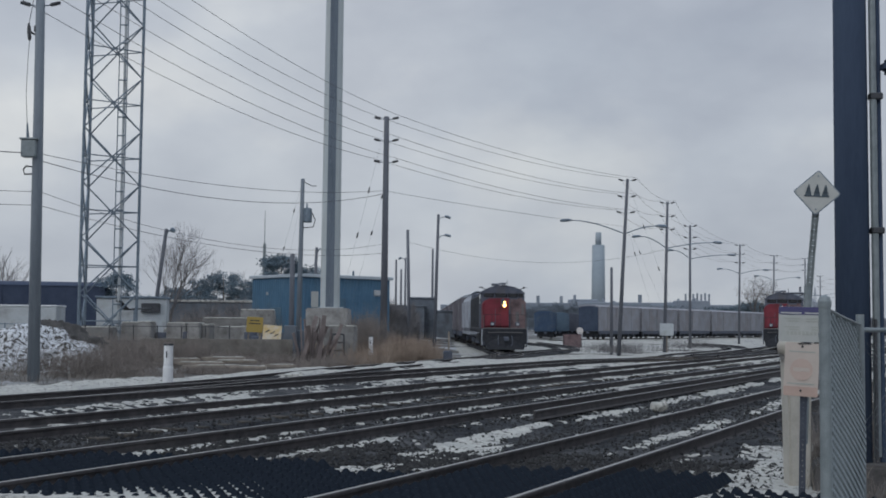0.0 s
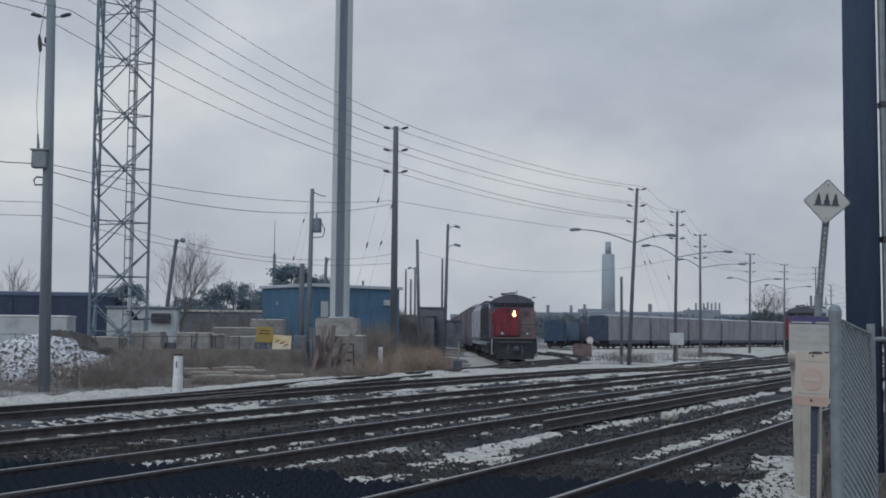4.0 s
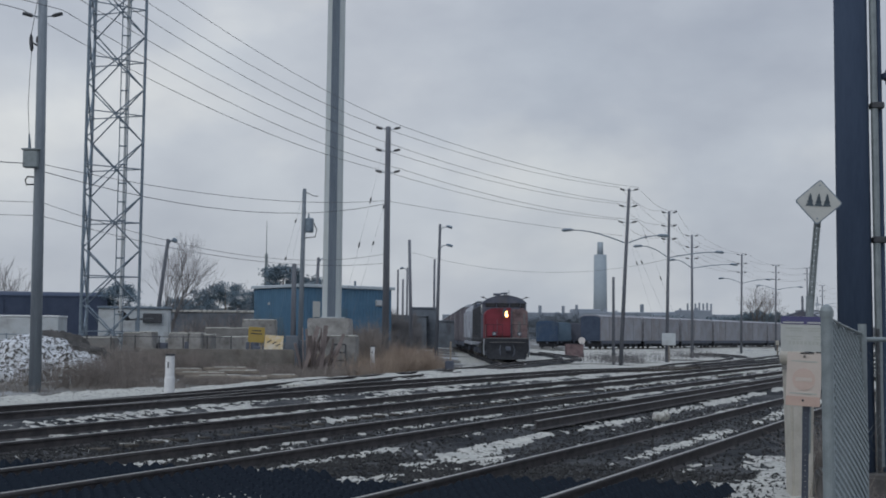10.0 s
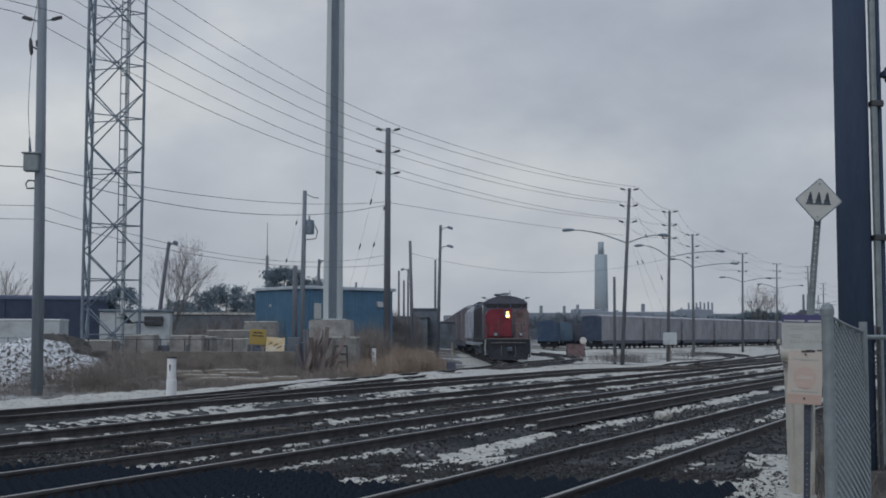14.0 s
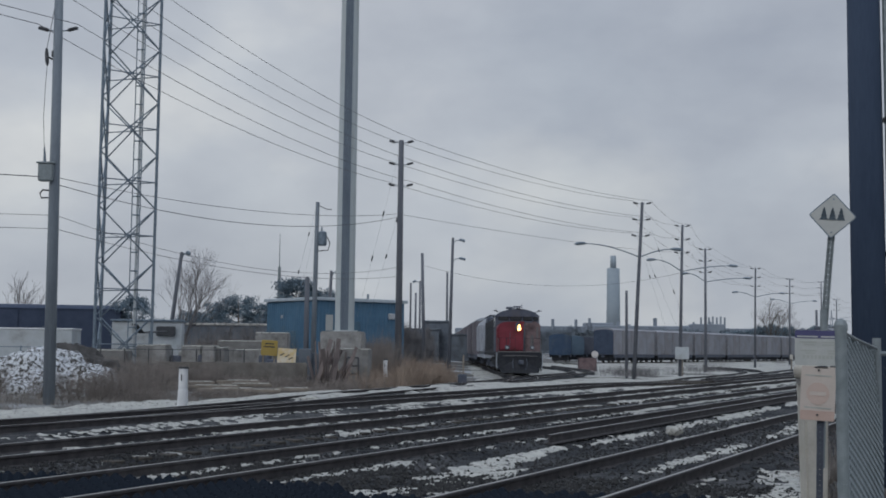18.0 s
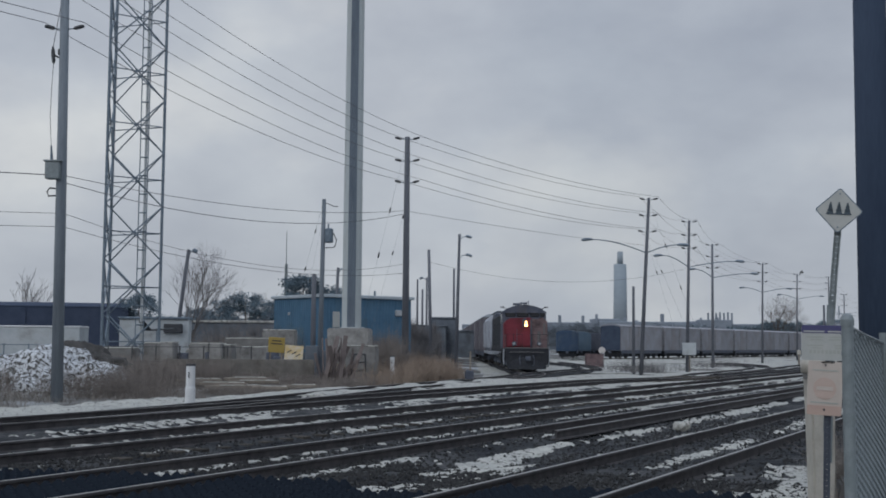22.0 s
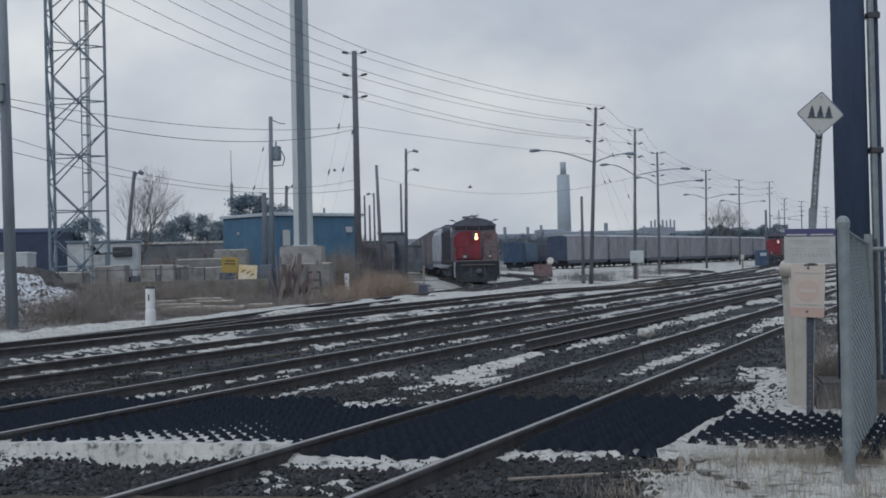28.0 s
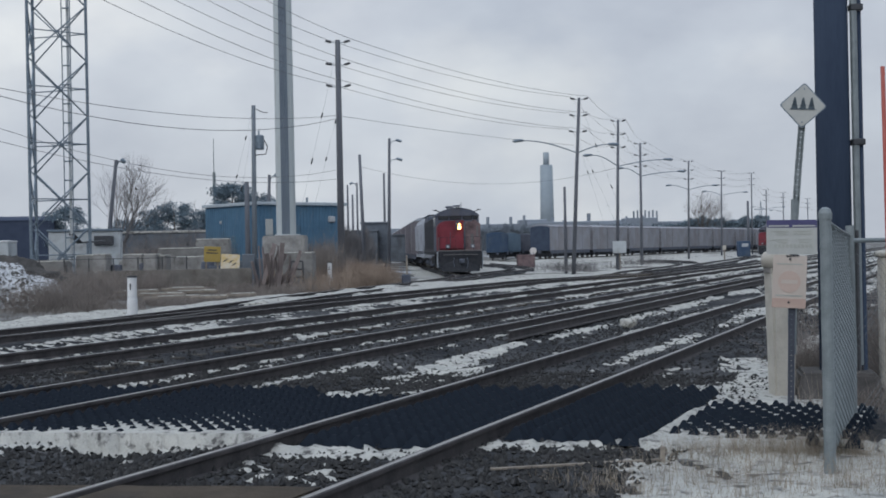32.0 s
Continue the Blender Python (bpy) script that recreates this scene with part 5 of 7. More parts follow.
cols = [(1.15, 2.72), (2.82, 4.0)]
for c in TRACKS[:3]:
    cols += [(c - HALF + 0.10, c - 0.005), (c + 0.005, c + HALF - 0.10)]
for a, b in zip(TRACKS, TRACKS[1:3]):
    lo, hi = a + HALF + 0.11, b - HALF - 0.11
    n = round((hi - lo) / 0.75)
    cols += [(lo + (hi - lo) * k / n + 0.004, lo + (hi - lo) * (k + 1) / n - 0.004) for k in range(n)]
for v0, v1 in cols:
    vm = (v0 + v1) / 2
    count, plen = (2, 1.02) if vm < 2.75 else (3, 0.88) if 5.7 < vm < 7.3 else (4, 0.95) if 4.09 < vm < 5.62 else (4, 0.87)
    for k in range(count):
        u = near_edge(vm) + plen * (k + 0.5)
        p = uv(u, vm)
        ob = new("rubber_panel", panel_mesh(v1 - v0, plen, 0.16, True) if vm < 2.75 else panel_mesh(v1 - v0, plen, 0.19, False))
        ob.matrix_basis = pose(p[0], p[1], -0.004 * ((k * 7 + int(vm * 10)) % 3), 0, 0, 90 - math.degrees(THETA))
        tagged(ob, "dark navy rubber panel of pyramids beside the crossing", "track panel", "rubber panels")


# ---- grass and reeds ----
def tufts(name, spots, blades, h, mat, spread=0.12, w=0.006, lean=0.5, seed=1):
    """Dry blades as slim bent triangles; spots are (x, y, z)."""
    r = np.random.RandomState(seed)
    v, f = [], []
    for x, y, z in spots:
        for _ in range(blades):
            a, hh = r.rand() * 6.283, h * (0.45 + 0.75 * r.rand())
            ox, oy = r.normal(0, spread, 2)
            dx, dy = math.cos(a) * lean * hh * r.rand(), math.sin(a) * lean * hh * r.rand()
            px, py = -math.sin(a) * w, math.cos(a) * w
            b = len(v)
            v += [(x + ox - px, y + oy - py, z), (x + ox + px, y + oy + py, z), (x + ox + dx * 0.4 + px * 0.7, y + oy + dy * 0.4 + py * 0.7, z + hh * 0.55), (x + ox + dx * 0.4 - px * 0.7, y + oy + dy * 0.4 - py * 0.7, z + hh * 0.55), (x + ox + dx, y + oy + dy, z + hh)]
            f += [(b, b + 1, b + 2, b + 3), (b + 3, b + 2, b + 4)]
    return new(name, tri_mesh(name, v, f, mat))


def gz(x, y):
    return float(ground_height(np.array([x]), np.array([y]))[0])


def grass_edge(u):
    """The dead grass draws back from the tracks towards the yard."""
    return 23.6 + max(0.0, u - 40) * 0.27


r = np.random.RandomState(8)
spots = []
while len(spots) < 2600:
    u, v = r.uniform(2, 62), r.uniform(23.6, 36)
    x, y, _ = uv(u, v)
    if vnoise(np.array([x]), np.array([y]), 0.4, 77)[0] > 0.40 and x < 0.5 and v > grass_edge(u):
        spots.append((x, y, gz(x, y) - 0.03))
tagged(tufts("dead_grass", spots, 15, 0.26, M_GRASS, 0.32, 0.007, 1.3, 2), "brown dead grass along the far side of the tracks", "grass", kind="stuff")


def brush(name, clumps, twigs, mat, label, seed, w=0.006):
    """Twiggy scrub: stems spreading from each root, every stem with side shoots; clumps are (x, y, z, height, width)."""
    g = np.random.RandomState(seed)
    c = np.repeat(np.array(clumps), twigs, axis=0)
    n = len(c)
    az, tilt, ln = g.rand(n) * 6.283, np.abs(g.normal(0, 0.42, n)), c[:, 3] * g.uniform(0.5, 1.15, n)
    d = np.stack((np.cos(az) * np.sin(tilt), np.sin(az) * np.sin(tilt), np.cos(tilt)), -1)
    root = c[:, :3] + np.stack((g.normal(0, 0.4, n) * c[:, 4], g.normal(0, 0.4, n) * c[:, 4], np.zeros(n)), -1)
    tri = []

    def blade(p, way, length, wide):
        side = np.cross(way, g.normal(0, 1, (len(p), 3)))
        side *= (wide / (np.linalg.norm(side, axis=1) + 1e-6))[:, None]
        tri.append(np.stack((p - side, p + side, p + way * length[:, None]), 1))

    blade(root, d, ln, np.full(n, w))
    for _ in range(4):
        at = root + d * (ln * g.uniform(0.25, 0.85, n))[:, None]
        way = d + g.normal(0, 0.45, (n, 3))
        way /= np.linalg.norm(way, axis=1)[:, None]
        blade(at, way, ln * g.uniform(0.2, 0.5, n), np.full(n, w * 0.75))
    v = np.concatenate(tri).reshape(-1, 3)
    ob = new(name, tri_mesh(name, v.tolist(), np.arange(len(v)).reshape(-1, 3).tolist(), mat))
    return tagged(ob, label, "brush", kind="stuff")


clumps = []
while len(clumps) < 420:
    x, y = r.uniform(-15, -2.5), r.uniform(36.5, 50)
    u, v = to_uv(x, y)
    tall = vnoise(np.array([x]), np.array([y]), 0.5, 83)[0]
    timber = -10.5 < x < -5.4 and y < 45.5
    if v > grass_edge(u) + 0.3 and tall > 0.36:
        h = (0.45 + 0.75 * (x < -9.5) * tall + 0.25 * r.rand()) * (0.5 if timber else 0.85 if -9.5 < x < -4 and y > 42 else 1)
        clumps.append((x, y, gz(x, y) - 0.05, h, 0.55))
brush("dry_brush", clumps, 46, M_BRUSH, "grey-brown twiggy brush in front of the compound", 6, 0.0055)
clumps = []
while len(clumps) < 190:
    x, y = r.normal(-1.6, 2.2), r.normal(57.5, 4.0)
    if to_uv(x, y)[1] > grass_edge(to_uv(x, y)[0]) and x < 0.6:
        clumps.append((x, y, gz(x, y) - 0.05, 0.75 + 0.75 * r.rand() * math.exp(-((x + 2) / 2.2) ** 2), 0.6))
brush("rust_brush", clumps, 60, M_REED, "rust-brown twiggy brush round the tall pole", 3, 0.0065)
clumps = [(r.uniform(-17.5, -10.5), r.uniform(74.0, 80.0), -0.2, r.uniform(1.4, 3.0), 0.7) for _ in range(64)]
brush("shed_brush", clumps, 44, M_BRUSH, "tall bare brown saplings before the grey sheds", 23, 0.008)
clumps = [(r.normal(-3.4, 0.45), r.normal(55.0, 0.8), -0.2, 2.2, 0.35) for _ in range(12)]
brush("plinth_brush", clumps, 60, M_BRUSH, "tall grey-brown twigs beside the plinth", 4, 0.006)
spots = [(r.uniform(1.75, 3.2), r.normal(9.3, 0.16), -0.24) for _ in range(210)] + [(r.uniform(2.3, 3.3), r.normal(9.35, 0.12), -0.22) for _ in range(130)] + [(r.uniform(1.3, 3.6), r.uniform(7.4, 9.2), -0.24) for _ in range(230)] + [(r.normal(1.0, 0.16), r.normal(8.0, 0.22), -0.22) for _ in range(34)] + [(r.normal(1.5, 0.2), r.normal(8.45, 0.15), -0.22) for _ in range(16)]
tagged(tufts("verge_grass", spots, 9, 0.22, M_STRAW, 0.08, 0.0019, 1.1, 5), "straw-coloured grass poking through snow by the fence", "grass", kind="stuff")
clumps = [(r.normal(6.0, 0.45), r.normal(14.6, 0.9), -0.3, r.uniform(0.7, 1.5), 0.35) for _ in range(46)] + [(r.normal(4.6, 0.25), r.normal(11.6, 0.3), -0.3, r.uniform(0.25, 0.5), 0.25) for _ in range(16)]
brush("roadside_brush", clumps, 42, M_BRUSH, "tangled brown brush behind the fence", 9, 0.003)
spots = [(r.normal(3.95, 0.10), r.normal(12.15, 0.12), -0.3) for _ in range(4)]
tagged(tufts("weed_stalks", spots, 5, 0.6, M_STRAW, 0.1, 0.0025, 0.8, 10), "thin dry weed stalks by the concrete base", "weeds", kind="stuff")


clumps = [(r.normal(4.33, 0.07), r.normal(13.35, 0.2), -0.25, r.uniform(0.5, 0.85), 0.1) for _ in range(14)]
brush("footing_brush", clumps, 44, M_BRUSH, "dark tangled brush behind the concrete base", 17, 0.0028)


# snowy verge at the fence
def verge_height(x, y):
    n = vnoise(x, y, 1.6, 61, 5)
    edge = np.clip((x - 0.35 - 0.35 * (y - 7.5)) / 0.5, -1, 1)
    v = -x * UC + y * US
    z = -0.235 + (n - 0.36) * 0.16 + 0.05 * edge
    z = np.where((v < 2.75) & (x > 1.1 + 0.25 * (8.6 - y)), np.maximum(z, bed_height(x * US + y * UC, v) + 0.016 + (n - 0.42) * 0.07 - 0.4 * np.clip(v - 2.55, 0, 1)), z)
    return np.where(x * US + y * UC > near_edge(v) - 0.06, np.minimum(z, -0.30 + 0 * z), z)


verge = new("verge_snow", grid_mesh("verge_snow", np.arange(0.2, 6.5, 0.06), np.arange(5.6, 12.5, 0.06), verge_height, lambda a, b, z: (a, b, z), M_SNOW, keep=lambda x, y, z: z > -0.29))
tagged(verge, "thin snow with straw over the verge by the fence", "snow", kind="stuff")

# wooden stake and a thin plank at the edge of the panels
bm = bm_new()
rbox(bm, (0, 0, -0.07), (0.035, 0.03, 0.22), 0.004)
st = part("wooden_stake", bm, M_TIMBER)
st.matrix_basis = pose(1.62, 8.98, -0.08, 0, 2, 10)
tagged(st, "short grey wooden stake in the snow", "stake")
bm = bm_new()
rbox(bm, (0, 0, 0), (1.35, 0.032, 0.018), 0.003)
pl = part("thin_plank", bm, M_TIMBER)
pl.matrix_basis = pose(0.95, 8.85, -0.135, 1.5, 0.5, 11)
tagged(pl, "thin weathered plank lying on the gravel", "plank")
for k, (x, y, a, ln) in enumerate(((3.05, 13.1, 40, 1.5), (3.35, 12.75, 22, 1.2), (3.1, 12.45, 30, 0.9))):
    bm = bm_new()
    rbox(bm, (0, 0, 0), (ln, 0.14, 0.06), 0.01)
    ob = part("scrap_board", bm, M_TIE)
    ob.matrix_basis = pose(x, y, -0.20 - 0.02 * k, 3, 2, a)
    tagged(ob, "dark scrap board lying in snow", "board", "scrap boards")

# spare rail laid between the two near tracks
sp = part("spare_rail", rail_mesh("spare_rail", [uv(u, 7.72)[:2] for u in (19.2, 30, 52)]), None)
sp.location.z = 0.03
tagged(sp, "rusty spare rail lying on the ballast between tracks", "rail")
bm = bm_new()
for k in range(5):
    bmesh.ops.create_icosphere(bm, subdivisions=3, radius=0.10, matrix=Matrix.Translation((0.08 * math.sin(k * 2.4), 0.1 * math.cos(k * 2.4), 0.02 * (k % 2))))
for v in bm.verts:
    v.co += v.co.normalized() * 0.05 * noise.noise(v.co * 14)
lump = part("snow_lump", bm, M_SNOW, smooth=True)
lump.matrix_basis = pose(4.36, 23.9, -0.10)
tagged(lump, "lump of packed snow on the ballast", "snow lump")


# ---- signs and fence by the crossing ----
def flat(bm, pts, y=0.0):
    """A flat face in the x-z plane of a sign."""
    bm.faces.new([bm.verts.new((x, y, z)) for x, z in pts])


def plate(name, w, h, mat, parent, m, r=0.02, thick=0.006, label=""):
    bm = bm_new()
    n = 5
    pts = []
    for cx, cz, a0 in ((w / 2 - r, h / 2 - r, 0), (-w / 2 + r, h / 2 - r, 90), (-w / 2 + r, -h / 2 + r, 180), (w / 2 - r, -h / 2 + r, 270)):
        pts += [(cx + r * math.cos(radians(a0 + 90 * k / n)), cz + r * math.sin(radians(a0 + 90 * k / n))) for k in range(n + 1)]
    a = [bm.verts.new((x, 0, z)) for x, z in pts]
    b = [bm.verts.new((x, thick, z)) for x, z in pts]
    bm.faces.new(a), bm.faces.new(b[::-1])
    for k in range(len(pts)):
        bm.faces.new((a[k], b[k], b[(k + 1) % len(pts)], a[(k + 1) % len(pts)]))
    ob = part(name, bm, mat, parent, label)
    ob.matrix_basis = m
    return ob


def bars(name, rects, mat, parent, label="", y=-0.003):
    bm = bm_new()
    for x, z, w, h in rects:
        flat(bm, [(x - w / 2, z - h / 2), (x + w / 2, z - h / 2), (x + w / 2, z + h / 2), (x - w / 2, z + h / 2)], y)
    return tagged(part(name, bm, mat, parent, label), kind="stuff")


SIGN_YAW = -16
sign = thing("sign_post", pose(3.42, 11.40, -0.2, 0, 0, SIGN_YAW), "leaning perforated steel post with three weathered signs", "sign")
post_pts = [(0.0, 0.0, -0.3), (0.03, 0.0, 0.9), (0.07, 0.0, 1.75), (0.125, 0.0, 2.4), (0.175, 0.0, 2.92)]


def u_channel(bm, pts, w, holes):
    for a, b in zip(pts, pts[1:]):
        a, b = Vector(a), Vector(b)
        d = (b - a).normalized()
        t = Matrix((Vector((1, 0, 0)) - d * d.x, (0, 1, 0), d)).transposed()
        c = (a + b) / 2
        ln = (b - a).length
        box(bm, c + Vector((-w * 0.42, 0.012, 0)), (w * 0.16, 0.03, ln), t)
        box(bm, c + Vector((w * 0.42, 0.012, 0)), (w * 0.16, 0.03, ln), t)
        n = max(1, round(ln / 0.05))
        for k in range(n):
            p = a.lerp(b, (k + 0.3) / n)
            box(bm, p, (w * 0.7, 0.006, ln / n * 0.90), t)
        for s in (-1, 1):
            box(bm, c + Vector((s * w * 0.24, 0, 0)), (w * 0.26, 0.006, ln), t)


bm = bm_new()
u_channel(bm, post_pts[:3], 0.062, True)
part("lower_post", bm, M_BLACK, sign, "dark perforated post")
bm = bm_new()
u_channel(bm, [(p[0] - 0.002, 0.03, p[2]) for p in post_pts[1:]], 0.066, True)
part("upper_post", bm, M_GALV, sign)
bm = bm_new()
tube(bm, [(0.035, 0.04, 0.6), (0.085, 0.04, 2.1)], 0.036, 8)
part("post_sleeve", bm, M_GALV, sign)
dia = plate("diamond_sign", 0.315, 0.315, M_LATTICE, sign, pose(0.175, -0.02, 3.00, 0, 45 + 5, 0), 0.025, label="white diamond with three dark trees")
f = plate("sign_face", 0.295, 0.295, M_SIGNWHITE, dia, pose(0, -0.004, 0), 0.02, 0.003)
bm = bm_new()
for cx in (-0.078, 0.0, 0.078):
    for k in range(3):
        z0, ww = -0.05 + k * 0.034, 0.041 - 0.011 * k
        flat(bm, [(cx - ww, z0), (cx + ww, z0), (cx + ww * 0.22, z0 + 0.052), (cx - ww * 0.22, z0 + 0.052)], -0.0065)
sy = part("tree_symbol", bm, M_SIGNTREE, sign, "three dark tree shapes")
sy.matrix_basis = pose(0.175, -0.0225, 3.01, 0, 4, 0)
for z in (0.16, -0.16):
    bm = bm_new()
    tube(bm, [(0.175 + z * 0.09, -0.03, 3.00 + z), (0.175 + z * 0.09, -0.02, 3.00 + z)], 0.008, 8)
    part("bolt", bm, M_LATTICE, sign)
info = plate("information_sign", 0.47, 0.335, M_SIGNWHITE, sign, pose(0.045, -0.04, 1.735, 0, 1.0, 0), 0.02, label="white sign with a purple header")
plate("header_band", 0.468, 0.075, M_PURPLE, info, pose(0, -0.003, 0.129), 0.018, 0.003, "purple header band")
bars("header_text", [(-0.12, 0.108, 0.19, 0.014), (0.11, 0.108, 0.21, 0.014)], M_SIGNWHITE, info, "pale unreadable lettering", -0.005)
bars("lettering", [(-0.11, 0.055, 0.16, 0.012), (0.10, 0.055, 0.17, 0.012), (-0.10, 0.03, 0.10, 0.011), (0.10, 0.03, 0.17, 0.011), (-0.11, -0.025, 0.15, 0.011), (0.12, -0.025, 0.12, 0.011), (-0.09, -0.05, 0.09, 0.010), (0.12, -0.05, 0.10, 0.010)], M_PRINT, info, "faded lettering as bars")
bars("number_line", [(-0.15 + 0.036 * k, -0.085, 0.024, 0.032) for k in range(10)], M_PRINT, info, "faded number as bars")
nent = plate("no_entry_sign", 0.315, 0.51, M_PINKPALE, sign, pose(0.015, -0.045, 1.305, 0, 3.0, 0), 0.015, label="sun-faded pinkish no-entry sign")
plate("lower_band", 0.313, 0.09, M_PINK, nent, pose(0, -0.003, -0.207), 0.012, 0.003, "pink lower band")
bm = bm_new()
tube(bm, [(0, -0.005, 0.0), (0, -0.002, 0.0)], 0.105, 24)
part("red_disc", bm, M_FADEDRED, nent, "faded red disc")
bars("disc_bar", [(0, 0.0, 0.15, 0.036)], M_PINKPALE, nent, "pale bar", -0.0075)
bars("lettering", [(0, 0.17, 0.24, 0.012), (0, -0.135, 0.25, 0.013)], M_PRINT, nent, "small lettering as bars")
for z in (0.22, -0.2):
    bm = bm_new()
    tube(bm, [(0, -0.012, z), (0, 0.0, z)], 0.011, 8)
    part("bolt", bm, M_CABLE, nent)
bm = bm_new()
rbox(bm, (0.05, -0.02, 1.55), (0.13, 0.05, 0.025), 0.004)
part("clamp", bm, M_CABLE, sign)

# chain-link fence: an end post, the mesh running away, a corner post, then a rail to the right
fence = thing("chain_link_fence", pose(0, 0, 0), "grey chain-link fence with steel posts at the crossing", "fence")
F0, F1 = Vector((2.765, 8.60, 0)), Vector((3.67, 10.45, 0))


def fence_post(p, h, rr, cap=True):
    bm = bm_new()
    tube(bm, [(p.x, p.y, -0.4), (p.x, p.y, h)], rr, 16)
    ob = part("post", bm, M_GALV, fence, smooth=False)
    if cap:
        bm = bm_new()
        tube(bm, [(p.x, p.y, h - 0.05), (p.x, p.y, h - 0.005), (p.x, p.y, h + 0.025), (p.x, p.y, h + 0.04)], [rr * 1.14, rr * 1.16, rr * 0.9, rr * 0.35], 16)
        part("post_cap", bm, M_GALV, ob)
    return ob


fence_post(F0, 1.70, 0.042)
fence_post(F1, 1.625, 0.036, False)
bm = bm_new()
dirv = (F1 - F0).normalized()
ln = (F1 - F0).length
wires = 90
for s in (-1, 1):
    for k in range(-wires, wires * 2):
        z0 = -0.15 + k * 0.062
        pts = []
        for q in range(45):
            a = q / 44
            zz = z0 + s * a * ln
            top = 1.655 - 0.12 * a + 0.015 * math.sin(a * 3.1)
            if -0.12 <= zz <= top:
                side = 0.008 * s * (1 if q % 2 else -1)
                pts.append(F0.lerp(F1, a) + Vector((dirv.y * (side + 0.03 * math.sin(zz * 3)), -dirv.x * (side + 0.03 * math.sin(zz * 3)), zz)))
        if len(pts) > 1:
            tube(bm, pts, 0.0105, 4, False)
part("wire_mesh", bm, M_GALV, fence, "woven grey wire mesh")
bm = bm_new()
tube(bm, [F0 + Vector((0.0, 0, 1.655)), F0.lerp(F1, 0.4) + Vector((0, 0, 1.60)), F1 + Vector((0, 0, 1.535))], 0.010, 6)
part("tension_wire", bm, M_GALV, fence)
bm = bm_new()
tube(bm, [F0 + dirv * 0.06 + Vector((0, 0, -0.1)), F0 + dirv * 0.06 + Vector((0, 0, 1.58))], 0.008, 6)
part("tension_bar", bm, M_GALV, fence)
for z in (0.1, 0.55, 1.0, 1.45):
    bm = bm_new()
    tube(bm, [(F0.x, F0.y, z - 0.012), (F0.x, F0.y, z + 0.012)], 0.046, 14)
    part("band", bm, M_GALV, fence)
R1 = Vector((9.5, 13.2, 0))
bm = bm_new()
tube(bm, [F1 + Vector((0, 0, 1.49)), R1 + Vector((0, 0, 1.49))], 0.022, 10)
part("top_rail", bm, M_GALV, fence)
bm = bm_new()
d2 = (R1 - F1).normalized()
for s in (-1, 1):
    for k in range(-60, 90):
        a0 = k * 0.075
        pts = [(F1 + d2 * (a0 + (q if s > 0 else 1.5 - q)) + Vector((0, 0, -0.12 + q))) for q in (0.0, 0.75, 1.5)]
        pts = [p for p in pts if 0 <= (p - F1).dot(d2) <= 6.4]
        if len(pts) > 1:
            tube(bm, pts, 0.0018, 3, False)
part("side_wire_mesh", bm, M_GALV, fence, "thin wire mesh")
fence_post(F1 + d2 * 3.0, 1.53, 0.03)

# tarred pole with conduits on a concrete base
MP = (4.40, 12.74)
mast = thing("tarred_pole", pose(MP[0], MP[1], -0.3), "thick tarred black pole with conduits strapped to it", "pole")
bm = bm_new()
tube(bm, [(0, 0, -0.3), (0, 0, 4.0), (0.0, 0, 10.5)], [0.186, 0.178, 0.16], 20)
part("pole_shaft", bm, M_TARPOLE, mast, smooth=True)
bm = bm_new()
tube(bm, [(0.214, -0.10, 0.45), (0.204, -0.10, 9.5)], 0.038, 10)
part("conduit", bm, M_GALV, mast, "pale grey conduit")
bm = bm_new()
tube(bm, [(0.282, -0.06, 0.1), (0.272, -0.06, 9.8)], 0.031, 10)
part("cable_riser", bm, M_TARPOLE, mast, "black riser pipe")
bm = bm_new()
tube(bm, [(0.19, -0.14, 0.2), (0.19, -0.14, 1.9)], 0.02, 8)
part("small_conduit", bm, M_CABLE, mast)
for z in (2.85, 4.3, 5.8, 7.3):
    bm = bm_new()
    rbox(bm, (0.24, -0.09, z), (0.135, 0.11, 0.07), 0.01)
    part("strap", bm, M_CABLE, mast)
bm = bm_new()
rbox(bm, (0.40, -0.12, 4.62), (0.20, 0.22, 0.16), 0.05, 2)
part("small_lamp", bm, M_NAVY, mast, "dark fitting on the pole")
base = thing("footing_block", pose(4.38, 12.72, -0.41, 0, 0, -14), "dark concrete base round the tarred pole", "footing")
bm = bm_new()
vs = box(bm, (0, 0, 0.24), (0.98, 0.9, 0.52), taper=0.80)
bmesh.ops.bevel(bm, geom=list(bm.edges), offset=0.03, segments=2, affect="EDGES")
part("block", bm, M_CONCDARK, base)

# red post and pale cabinet at the road
rp = thing("red_post", pose(3.78, 9.87, -0.3), "slim red-orange painted rod standing by the fence", "post")
bm = bm_new()
tube(bm, [(0, 0, 0), (-0.01, 0, 1.6), (-0.03, 0, 3.25)], [0.021, 0.020, 0.018], 12)
part("post", bm, M_REDPOST, rp)
bm = bm_new()
tube(bm, [(0, 0, 0), (0, 0, 0.06), (0, 0, 0.12)], [0.06, 0.05, 0.022], 10)
part("foot", bm, M_SNOW, rp, "snow-covered foot")
cabn = thing("equipment_cabinet", pose(5.47, 13.25, -0.3, 0, 0, -18), "cream equipment cabinet beside the red post", "cabinet")
bm = bm_new()
rbox(bm, (0, 0, 0.85), (0.7, 0.45, 1.5), 0.03)
part("body", bm, M_CREAM, cabn)
bm = bm_new()
rbox(bm, (0, 0, 1.63), (0.76, 0.5, 0.07), 0.02)
part("lid", bm, M_CREAM, cabn)

